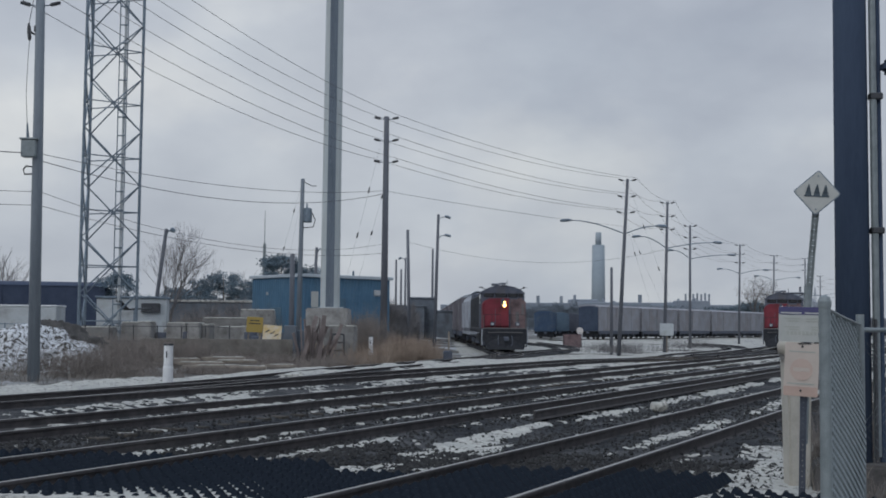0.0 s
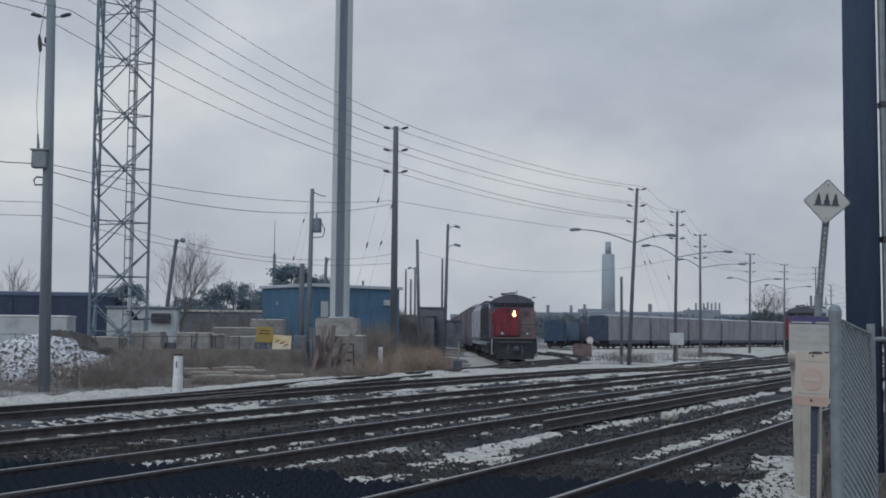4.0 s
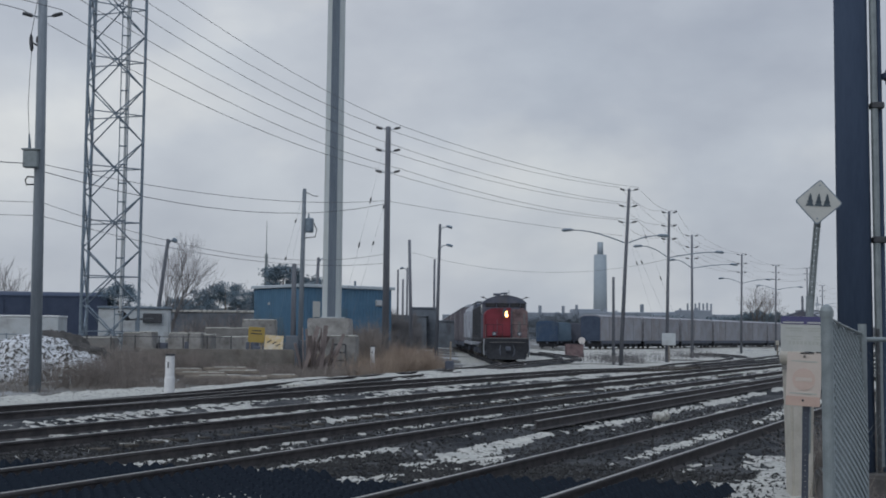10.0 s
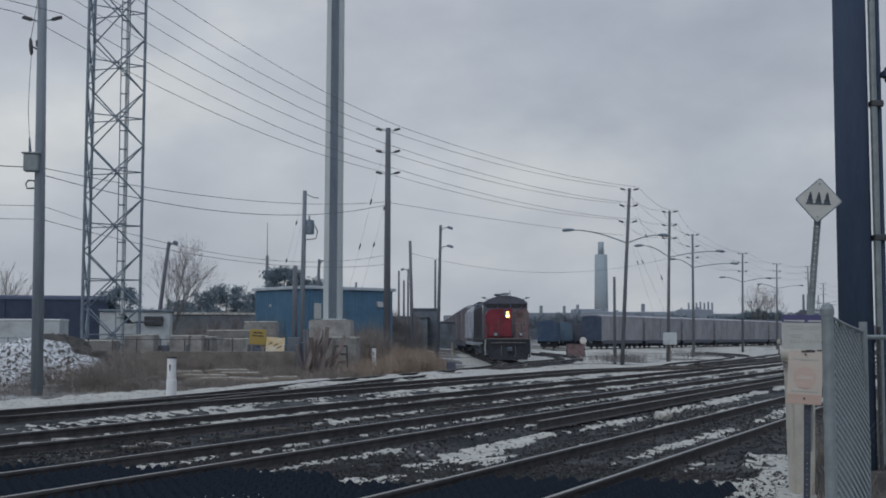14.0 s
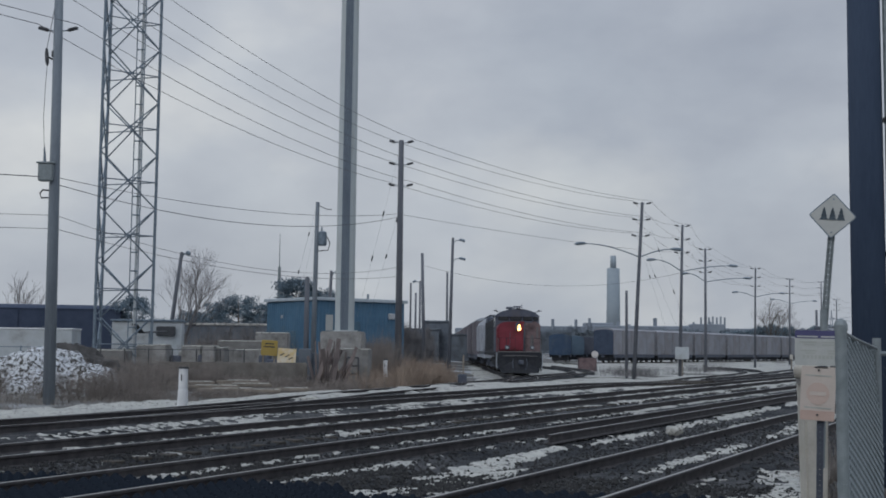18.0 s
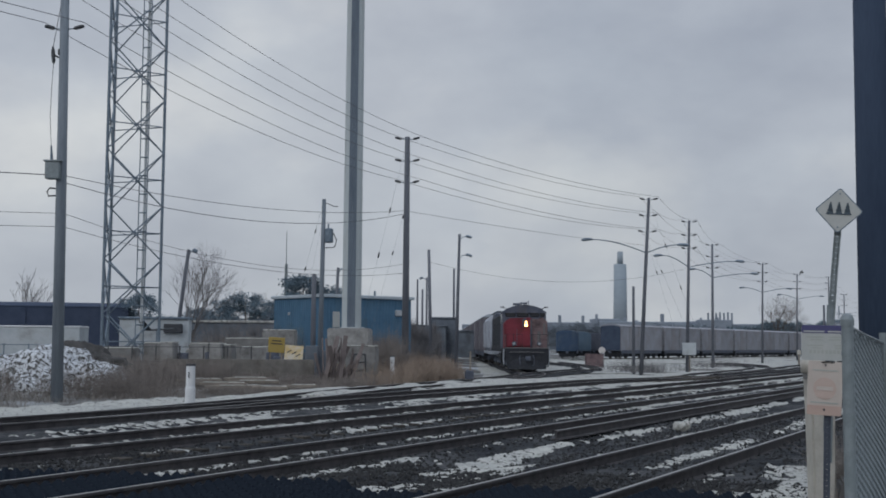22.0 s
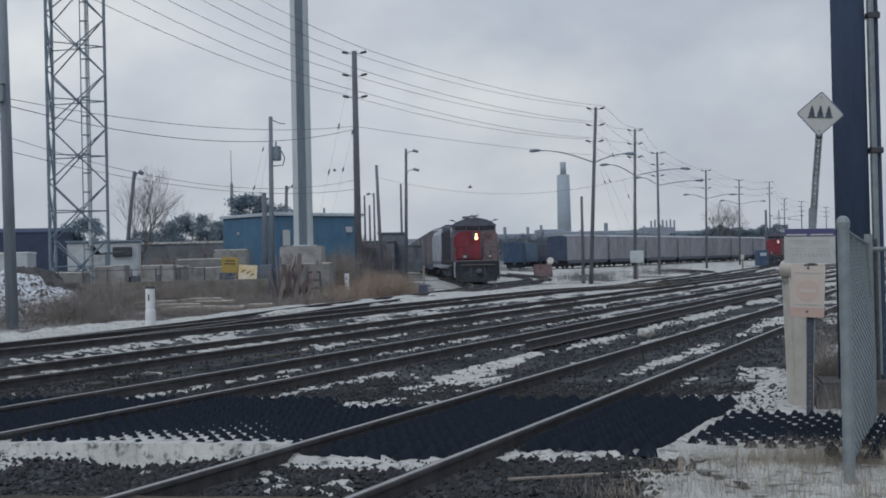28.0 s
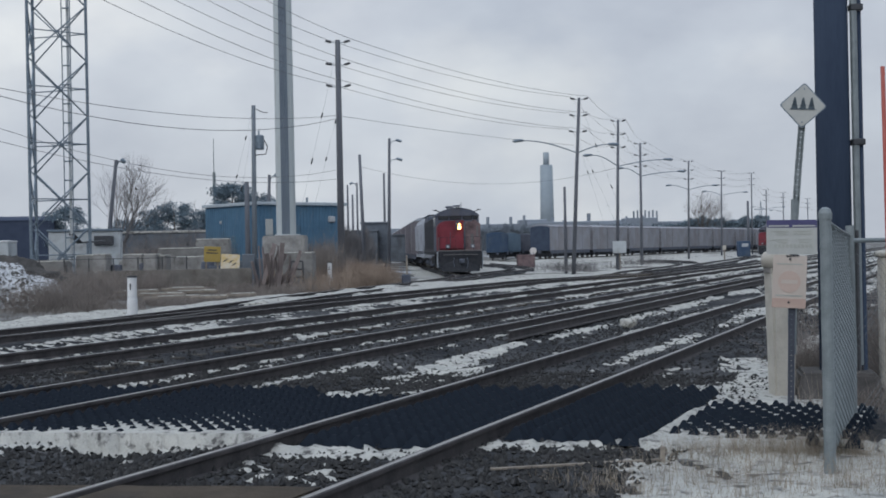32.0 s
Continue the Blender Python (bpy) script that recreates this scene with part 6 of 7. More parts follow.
# cream tapered marker cover
cov = thing("marker_cover", pose(3.76, 12.66, -0.28, 0, 0, -43), "cream fibreglass cover with a rounded cap in snow", "marker post")
bm = bm_new()
tube(bm, [(0, 0, 0.0), (0.0, 0, 0.9), (0.0, 0, 1.52)], [0.155, 0.172, 0.19], 4)
bmesh.ops.rotate(bm, verts=bm.verts, cent=(0, 0, 0), matrix=Matrix.Rotation(radians(45), 3, "Z"))
bmesh.ops.bevel(bm, geom=list(bm.edges), offset=0.02, segments=2, affect="EDGES")
part("shaft", bm, M_CREAM, cov)
bm = bm_new()
tube(bm, [(0, 0, 1.50), (0, 0, 1.60), (0, 0, 1.66), (0, 0, 1.69)], [0.185, 0.195, 0.165, 0.09], 16)
part("cap", bm, M_CREAM, cov, smooth=True)
bm = bm_new()
tube(bm, [(0, 0, 1.44), (0, 0, 1.50)], [0.165, 0.17], 16)
part("collar", bm, M_CONC, cov, "worn grey collar")


# ---- across the tracks ----
def marker_post(x, y, h, rr, label):
    t = thing("white_marker_post", pose(x, y, -0.3), label, "marker post", "white posts")
    bm = bm_new()
    tube(bm, [(0, 0, 0), (0, 0, h * 0.52), (0, 0, h * 0.56), (0, 0, h)], [rr, rr, rr * 0.9, rr * 0.88], 12)
    s = part("shaft", bm, M_WHITE, t)
    bm = bm_new()
    tube(bm, [(0, 0, h - 0.02), (0, 0, h + 0.03)], rr * 0.95, 12)
    part("dark_cap", bm, M_CABLE, t, "dark cap")
    bm = bm_new()
    rbox(bm, (-rr * 0.15, -rr * 0.92, h * 0.80), (0.03, 0.02, 0.16), 0.004)
    part("mark", bm, M_CABLE, s)
    return t


marker_post(-7.0, 30.35, 1.22, 0.13, "white marker post with a dark cap in snow")
marker_post(-3.21, 53.0, 1.25, 0.11, "small white post in dry grass")


def heap(name, m, rx, ry, h, mat, label, cat, seed):
    bm = bm_new()
    bmesh.ops.create_icosphere(bm, subdivisions=5, radius=1.0)
    for v in bm.verts:
        n1 = noise.noise(v.co * 1.7 + Vector((seed, 0, 0))) * 0.28 + noise.noise(v.co * 6 + Vector((seed, 3, 0))) * 0.13 + noise.noise(v.co * 15 + Vector((seed, 3, 0))) * 0.05
        v.co = v.co * (1 + n1)
        v.co = Vector((v.co.x * rx, v.co.y * ry, max(v.co.z, -0.15) * h))
    ob = part(name, bm, mat, smooth=True)
    ob.matrix_basis = m
    return tagged(ob, label, cat, kind="stuff")


M_DIRTYSNOW = material("dirty_snow_heap", (0.47, 0.49, 0.52), (0.62, 0.635, 0.65), 0.85, scale=2, fine=12, bump=0.9, depth=0.08, stain=(0.05, 0.046, 0.042), stain_scale=8.0, stain_at=(0.47, 0.56))
heap("snow_heap", pose(-14.0, 40.2, -0.2), 2.7, 2.3, 1.40, M_DIRTYSNOW, "heap of ploughed snow mixed with dirt", "snow heap", 1.0)
heap("earth_heap", pose(-14.1, 43.4, -0.2), 1.9, 1.5, 1.5, M_SOILHEAP, "dark heap of earth behind the snow", "earth heap", 4.0)
heap("snow_bank", pose(-4.1, 37.9, -0.25, 0, 0, 60), 2.6, 0.7, 0.24, M_SNOW, "low snow bank beside the far track", "snow bank", 7.0)
for k, (x, y, a, ln, z) in enumerate(((-8.5, 38.6, 12, 2.6, 0.06), (-7.9, 38.0, -9, 2.2, 0.13), (-7.3, 37.6, 22, 2.1, 0.04), (-6.8, 38.2, 9, 1.9, 0.20), (-6.1, 37.2, -4, 1.3, 0.03), (-8.7, 39.0, 26, 1.7, 0.22), (-5.3, 38.4, 15, 1.2, 0.05), (-7.2, 39.2, 4, 1.6, 0.28))):
    t = thing("timber", pose(x * 1.13, y + 5, z - 0.12, 0, 0, a), "snow-covered timber lying in dead grass", "timber", "timber pile")
    bm = bm_new()
    rbox(bm, (0, 0, 0), (ln, 0.20, 0.11), 0.015)
    part("beam", bm, M_TIMBER, t)
    bm = bm_new()
    rbox(bm, (ln * 0.1, 0, 0.065), (ln * 0.7, 0.18, 0.035), 0.012)
    part("snow_cap", bm, M_SNOW, t, "snow cap")


# triangular lattice tower
TA, TB, TC = Vector((-17.79, 58.9, 0)), Vector((-17.29, 56.3, 0)), Vector((-14.99, 58.0, 0))
tower = thing("lattice_tower", pose(0, 0, -0.1), "tall grey triangular lattice mast with a ladder", "lattice tower")
TOP = 30.0
for p in (TA, TB, TC):
    bm = bm_new()
    tube(bm, [p, p + Vector((0, 0, TOP))], 0.075, 8)
    part("leg", bm, M_LATTICE, tower)
H0, HP = 1.62, 2.66
for p, q in ((TA, TC), (TB, TC), (TA, TB)):
    k = 0
    while H0 + HP * k < TOP - 2:
        zc = H0 + HP * k
        bm = bm_new()
        up, dn = Vector((0, 0, zc + HP / 2)), Vector((0, 0, zc - HP / 2))
        tube(bm, [p + up, q + dn], 0.036, 5)
        tube(bm, [p + dn, q + up], 0.036, 5)
        part("cross_brace", bm, M_LATTICE, tower)
        bm = bm_new()
        z = Vector((0, 0, zc))
        tube(bm, [p + z, q + z], 0.03, 5)
        c = (p + q) / 2 + z
        way = (q - p).normalized()
        rbox(bm, c, (0.24, 0.02, 0.13), 0.01, 1, Matrix((way, (-way.y, way.x, 0), (0, 0, 1))).transposed())
        part("horizontal", bm, M_LATTICE, tower)
        k += 1
lad = Vector((-15.89, 57.75, 0))
for dx in (-0.2, 0.2):
    bm = bm_new()
    tube(bm, [lad + Vector((dx, 0, 0.5)), lad + Vector((dx, 0, TOP))], 0.03, 6)
    part("ladder_rail", bm, M_LATTICE, tower)
bm = bm_new()
tube(bm, [lad + Vector((0.06, 0.1, 0.5)), lad + Vector((0.06, 0.1, TOP))], 0.07, 8)
part("feeder_pipe", bm, M_OFFWHITE, tower, "pale feeder pipe")
for k in range(32):
    bm = bm_new()
    z = 0.6 + k * 0.92
    tube(bm, [lad + Vector((-0.2, 0, z)), lad + Vector((0.2, 0, z))], 0.035, 5)
    part("rung", bm, M_LATTICE, tower)
bm = bm_new()
for k in range(3):
    tube(bm, [(-15.9 + 0.1 * k, 57.8, 2.6), (-15.8 + 0.1 * k, 58.8, 2.2), (-15.2, 61.8, 2.3)], 0.05, 6)
part("feeder_bridge", bm, M_CABLE, tower)

# big steel monopole on a concrete plinth
mono = thing("steel_monopole", pose(-5.53, 58.4, 0), "tall pale steel monopole with dark cables on a plinth", "monopole")
bm = bm_new()
tube(bm, [(-0.05, 0, 2.25), (0.0, 0, 30)], [0.485, 0.41], 12)
part("shaft", bm, M_MONO, mono)
bm = bm_new()
rbox(bm, (-0.01, -0.40, 16.1), (0.36, 0.06, 27.6), 0.01)
tray = part("cable_tray", bm, M_CABLERUN, mono, "slate-blue cable tray")
for k in range(6):
    bm = bm_new()
    x = -0.195 + 0.064 * k
    tube(bm, [(x, -0.475, 2.3), (x + 0.05, -0.41, 30)], 0.033, 6)
    part("cable", bm, M_CABLERUN, tray)
for k in range(14):
    bm = bm_new()
    rbox(bm, (-0.045 + 0.003 * k, -0.50 + 0.004 * k, 3 + 2 * k), (0.40, 0.05, 0.035), 0.01)
    part("cable_clamp", bm, M_CABLERUN, mono)
bm = bm_new()
rbox(bm, (-0.1, 0, 1.0), (2.05, 2.05, 2.5), 0.06, 2)
part("plinth", bm, M_CONC, mono, "weathered concrete plinth")
bm = bm_new()
tube(bm, [(0, 0, 2.24), (0, 0, 2.31)], 0.62, 12)
part("base_plate", bm, M_MONO, mono)

# blue steel building
bl = thing("blue_building", pose(-8.75, 73.6, -0.1, 0, 0, 41), "blue corrugated steel shed with pale eaves", "shed")
WL, WR, BH = 5.8, 6.9, 4.5   # lengths of the walls from the near corner, and the height


def corrugated(bm, x0, x1, y, z0, z1, step=0.25, axis=0):
    n = max(1, round((x1 - x0) / step))
    prof = []
    for k in range(n):
        w = (x1 - x0) / n
        prof += [(x0 + w * k, y), (x0 + w * (k + 0.1), y - 0.035), (x0 + w * (k + 0.55), y - 0.035), (x0 + w * (k + 0.65), y)]
    prof.append((x1, y))
    cols = [[bm.verts.new((b, a, z) if axis else (a, b, z)) for z in (z0, z1)] for a, b in prof]
    for c0, c1 in zip(cols, cols[1:]):
        bm.faces.new((c0[0], c1[0], c1[1], c0[1]))


bm = bm_new()
box(bm, (WR / 2, WL / 2, BH / 2), (WR, WL, BH))
walls = part("wall", bm, M_BLUE, bl)
bm = bm_new()
corrugated(bm, 0.05, WR - 0.05, -0.012, 0, BH - 0.05)
part("ribbed_sheet", bm, M_BLUE, walls)
bm = bm_new()
corrugated(bm, 0.05, WL - 0.05, -0.012, 0, BH - 0.05, axis=1)
part("ribbed_sheet", bm, M_BLUE, walls)
bm = bm_new()
rbox(bm, (WR / 2, WL / 2, BH + 0.08), (WR + 0.35, WL + 0.35, 0.2), 0.02)
part("roof", bm, M_ROOFEDGE, bl, "pale roof edge")
bm = bm_new()
rbox(bm, (-0.03, 2.9, 1.3), (0.06, 1.3, 2.6), 0.02)
part("door", bm, M_BLUEDARK, bl)
bm = bm_new()
rbox(bm, (2.2, -0.04, 1.6), (2.2, 0.06, 3.2), 0.02)
part("door", bm, M_BLUEDARK, bl)
bm = bm_new()
rbox(bm, (0.9, -0.05, 3.1), (0.55, 0.06, 1.0), 0.02)
part("notice_board", bm, M_SIGNWHITE, bl, "pale notice board")
bm = bm_new()
rbox(bm, (5.8, -0.08, 3.6), (0.5, 0.2, 0.4), 0.05)
part("wall_light", bm, M_LENS, bl, "pale flood light")
bm = bm_new()
rbox(bm, (-0.06, 3.9, 3.5), (0.12, 0.2, 0.2), 0.03)
part("wall_lamp", bm, M_LENS, bl)
for x in (3.6, 5.4):
    bm = bm_new()
    tube(bm, [(x, 2.0, BH), (x, 2.0, BH + 0.6)], 0.07, 8)
    part("roof_vent", bm, M_LATTICE, bl)

# white hut under the tower
hut = thing("equipment_hut", pose(-16.9, 64.8, -0.1, 0, 0, 10), "off-white equipment hut with a dark wall unit", "hut")
bm = bm_new()
rbox(bm, (0.0, 0, 1.45), (3.65, 2.6, 2.8), 0.03)
part("body", bm, M_OFFWHITE, hut)
bm = bm_new()
rbox(bm, (0.0, 0, 2.9), (3.8, 2.8, 0.12), 0.02)
part("roof", bm, M_LATTICE, hut)
bm = bm_new()
rbox(bm, (1.0, -1.4, 2.35), (1.0, 0.3, 0.5), 0.04)
part("wall_unit", bm, M_CABLE, hut, "dark air unit")
bm = bm_new()
rbox(bm, (0.15, -1.33, 1.2), (0.1, 0.06, 2.3), 0.01)
part("corner_trim", bm, M_LATTICE, hut)
cont = thing("white_container", pose(-21.2, 58.8, -0.1, 0, 0, 8), "low white storage container", "container")
bm = bm_new()
rbox(bm, (-0.6, 0, 1.15), (5.6, 2.4, 2.3), 0.04)
part("body", bm, M_OFFWHITE, cont)
bm = bm_new()
rbox(bm, (-0.6, 0, 2.33), (5.65, 2.45, 0.08), 0.02)
part("roof", bm, M_WHITE, cont, "snowy roof")
cf = thing("yard_fence", pose(-19.2, 54.0, -0.1, 0, 0, 7), "low grey wire fence in front of the container", "fence")
for k in range(6):
    bm = bm_new()
    tube(bm, [(-4 + k * 1.1, 0, 0), (-4 + k * 1.1, 0, 1.5)], 0.035, 6)
    part("post", bm, M_LATTICE, cf)
for z in (0.5, 1.0, 1.45):
    bm = bm_new()
    tube(bm, [(-4, 0, z), (1.5, 0, z)], 0.02, 5)
    part("rail", bm, M_LATTICE, cf)

# concrete blocks, some with snow on top
BLOCKS = [(-14.15, 54.2, 0.85, 1.2, 1.5), (-13.35, 53.6, 0.6, 1.0, 1.52), (-12.1, 54.3, 0.9, 1.2, 1.48), (-11.2, 53.9, 0.55, 1.1, 1.48), (-10.75, 54.3, 0.35, 1.1, 1.42), (-10.1, 57.4, 1.3, 1.2, 1.32), (-9.3, 57.2, 0.7, 1.2, 1.34), (-10.8, 60.5, 2.6, 1.4, 1.75), (-9.7, 62.3, 1.7, 1.4, 2.2), (-4.5, 52.4, 1.32, 1.2, 1.42), (-16.6, 56.0, 2.2, 1.2, 1.25), (-12.6, 57.5, 1.6, 1.2, 1.2)]
for x, y, w, d, h in BLOCKS:
    t = thing("concrete_block", pose(x, y, -0.15, 0, 0, 4 * math.sin(x * 3)), "weathered concrete block capped with snow", "concrete block", "concrete blocks")
    bm = bm_new()
    rbox(bm, (0, 0, (h + 0.1) / 2), (w, d, h + 0.1), 0.04, 2)
    part("block", bm, M_CONC, t)
    bm = bm_new()
    rbox(bm, (0, 0, h + 0.13), (w * 0.97, d * 0.95, 0.07), 0.03)
    part("snow_cap", bm, M_SNOW, t, "snow cap")
for x, y, ln, h in ((-9.35, 49.3, 6.2, 0.92),):
    bm = bm_new()
    rbox(bm, (0, 0, h / 2), (ln, 0.5, h), 0.05, 2)
    ob = part("low_wall", bm, M_LOWWALL)
    ob.matrix_basis = pose(x, y, -0.1, 0, 0, 10)
    tagged(ob, "low dull concrete kerb wall behind dead grass", "low wall", "kerb walls")

bf = thing("yard_fence", pose(-13.2, 52.4, -0.1, 0, 0, 3), "low dark rail fence before the concrete blocks", "fence")
for k in range(8):
    bm = bm_new()
    tube(bm, [(-3.6 + k * 1.05, 0, 0), (-3.6 + k * 1.05, 0, 1.45)], 0.03, 6)
    part("post", bm, M_CABLE, bf)
for z in (0.75, 1.40):
    bm = bm_new()
    tube(bm, [(-3.6, 0, z), (3.75, 0, z)], 0.016, 5)
    part("rail", bm, M_CABLE, bf)
for x, y, h in ((-12.75, 53.9, 1.15), (-11.65, 54.0, 1.2), (-9.0, 55.6, 1.2), (-8.6, 55.2, 1.0)):
    bm = bm_new()
    tube(bm, [(0, 0, 0), (0, 0, 0.04), (0, 0, h * 0.5), (0, 0, h * 0.52), (0, 0, h - 0.03), (0, 0, h)], [0.28, 0.30, 0.30, 0.315, 0.30, 0.27], 14)
    ob = part("dark_drum", bm, M_BLACK)
    ob.matrix_basis = pose(x, y, -0.12)
    tagged(ob, "dark steel drum between concrete blocks", "drum", "dark drums")

# discarded signs, boards and a small frame
def yard_sign(m, w, h, mat, label, text):
    t = thing("discarded_sign", m, label, "sign", "discarded signs")
    p = plate("panel", w, h, mat, t, pose(0, 0, 0), 0.02, 0.03)
    if len(text[0]) == 4:
        bars("lettering", text, M_CABLE, t, "dark marks as bars", -0.006)
    else:
        for x, z in text:
            bm = bm_new()
            flat(bm, [(x - 0.11, z - 0.05), (x - 0.06, z - 0.07), (x + 0.11, z + 0.05), (x + 0.06, z + 0.07)], -0.006)
            part("stroke", bm, M_CABLE, t, "slanting black stroke")
    for x in (-w * 0.35, w * 0.35):
        bm = bm_new()
        box(bm, (x, 0.06, -h * 0.75), (0.07, 0.05, h * 1.1))
        part("leg", bm, M_TIMBER, t)


yard_sign(pose(-8.12, 51.2, 1.42, 6, 3, 6), 0.70, 0.66, M_YELLOW, "yellow sign panel propped among concrete blocks", [(0, 0.18, 0.4, 0.05), (0, 0.05, 0.5, 0.05)])
yard_sign(pose(-7.25, 50.4, 1.06, -8, 4, 4), 0.78, 0.7, M_ORANGE, "orange and white sign panel with black strokes", [(-0.2, 0.08), (0.02, 0.03), (0.18, -0.06)])
r = np.random.RandomState(12)
for k in range(26):
    ln = 1.1 + 0.95 * r.rand()
    bm = bm_new()
    rbox(bm, (0, 0, ln / 2), (0.06 + 0.14 * r.rand(), 0.035, ln), 0.008)
    ob = part("broken_board", bm, M_RUSTWOOD)
    ob.matrix_basis = pose(-6.0 + 0.05 * k, 49.9 + 0.4 * r.rand(), -0.1, r.uniform(-24, 10), r.uniform(-16, 42), r.uniform(-70, 70))
    tagged(ob, "broken reddish board leaning in a pile", "board", "broken boards")
for k, (x, h) in enumerate(((-6.7, 1.5), (-6.3, 1.3), (-7.0, 1.2))):
    bm = bm_new()
    rbox(bm, (0, 0, h / 2), (0.55, 0.35, h), 0.03)
    ob = part("dark_crate", bm, M_SLATE)
    ob.matrix_basis = pose(x, 52.2 + 0.4 * k, -0.1, 0, 0, 12 * k)
    tagged(ob, "dark weathered crate among scrap", "crate", "dark crates")
fr = thing("small_metal_frame", pose(-4.55, 51.0, -0.1, -8, 0, 0), "small dark metal frame leaning on concrete", "frame")
for a, b in (((-0.32, 0, 0), (-0.22, 0, 1.15)), ((0.32, 0, 0), (0.28, 0, 1.15)), ((-0.22, 0, 1.15), (0.28, 0, 1.15)), ((-0.25, 0, 0.8), (0.3, 0, 0.8)), ((-0.28, 0, 0.45), (0.3, 0, 0.45))):
    bm = bm_new()
    tube(bm, [a, b], 0.04, 6)
    part("bar", bm, M_CABLE, fr)


# ---- yard details ----
sb = thing("notice_sign", pose(18.1, 96.0, -0.55), "blank white board on a pole in the yard", "sign")
plate("board", 1.1, 0.98, M_OFFWHITE, sb, pose(-0.05, -0.2, 1.83), 0.03, 0.03)
bm = bm_new()
box(bm, (0, 0, 1.0), (0.1, 0.1, 2.2))
part("post", bm, M_TIMBER, sb)
rb = thing("red_box", pose(12.1, 111.2, -0.55), "faded red equipment box in the snow", "box")
bm = bm_new()
rbox(bm, (0, 0, 0.6), (1.65, 1.0, 1.2), 0.05)
part("body", bm, M_NOSEDOOR, rb)
bm = bm_new()
rbox(bm, (0, 0, 1.23), (1.7, 1.05, 0.06), 0.02)
part("lid", bm, M_NOSEDOOR, rb)


def switch_stand(x, y, disc):
    t = thing("switch_stand", pose(x, y, -0.3 - 0.25 * (y > 60)), "switch stand with a round target" if disc else "low dark switch stand in snow", "switch stand", "switch stands")
    bm = bm_new()
    rbox(bm, (0, 0, 0.25), (0.45, 0.35, 0.5), 0.05)
    part("base", bm, M_BLACK, t)
    bm = bm_new()
    tube(bm, [(0.05, 0, 0.4), (0.05, 0, 1.45)], 0.045, 8)
    part("staff", bm, M_TIMBER if not disc else M_BLACK, t)
    if disc:
        bm = bm_new()
        tube(bm, [(0.05, -0.03, 1.6), (0.05, 0.0, 1.6)], 0.32, 20)
        part("target", bm, M_DISC, t, "pale round target")
    return t


switch_stand(0.25, 59.6, False)
switch_stand(12.75, 111.0, True)
switch_stand(44.5, 150.0, False)
for x, y, w in ((42.6, 143.7, 1.35),):
    t = thing("dark_shelter", pose(x, y, -0.2), "small dark green hut beside the yard tracks", "hut")
    bm = bm_new()
    rbox(bm, (0, 0, 0.85), (w, 1.3, 1.9), 0.05)
    part("body", bm, M_TEALCAR, t)
    bm = bm_new()
    rbox(bm, (0, -0.67, 1.3), (0.8, 0.04, 0.4), 0.02)
    part("window", bm, M_LENS, t, "pale window")
r = np.random.RandomState(21)
# low yellow marker in the yard
ym = thing("yellow_marker", pose(37.2, 133.0, -0.5), "weathered yellow marker post in the yard", "marker post")
bm = bm_new()
rbox(bm, (0, 0, 0.6), (0.16, 0.12, 1.4), 0.02)
part("post", bm, M_TIMBER, ym)
bm = bm_new()
rbox(bm, (0, -0.02, 1.4), (0.4, 0.1, 0.5), 0.04)
part("head", bm, M_CREAM, ym)
sp_ = [(r.normal(21.6, 1.2), r.normal(104, 2.5), -0.3) for _ in range(24)] + [(r.normal(12.0, 0.8), r.normal(80.5, 1.5), -0.3) for _ in range(30)] + [(r.normal(14.5, 2.4), r.normal(88, 2), -0.3) for _ in range(22)]
tagged(tufts("yard_weeds", sp_, 26, 0.75, M_TWIG, 0.4, 0.007, 1.2, 22), "brown weeds round the pole feet", "weeds", kind="stuff")


# ---- trees ----
def branch(bm, p, d, ln, rad, depth, rnd, up, spread=1.0):
    if depth == 0 or rad < 0.0022:
        return
    pts, q = [p], p
    for k in range(3):
        d = (d + Vector(rnd.normal(0, 0.10, 3)) + Vector((0, 0, up))).normalized()
        q = q + d * ln / 3
        pts.append(q)
    tube(bm, pts, [rad, rad * 0.88, rad * 0.76, rad * 0.62], 5 if depth > 2 else 3, False)
    for k in range(rnd.randint(2, 4)):
        a = d.orthogonal().normalized()
        a.rotate(Matrix.Rotation(rnd.rand() * 6.283, 3, d))
        branch(bm, pts[2 if k == 0 else 3], (d + a * rnd.uniform(0.28, 0.62) * spread).normalized(), ln * rnd.uniform(0.60, 0.84), rad * 0.6, depth - 1, rnd, up, spread)


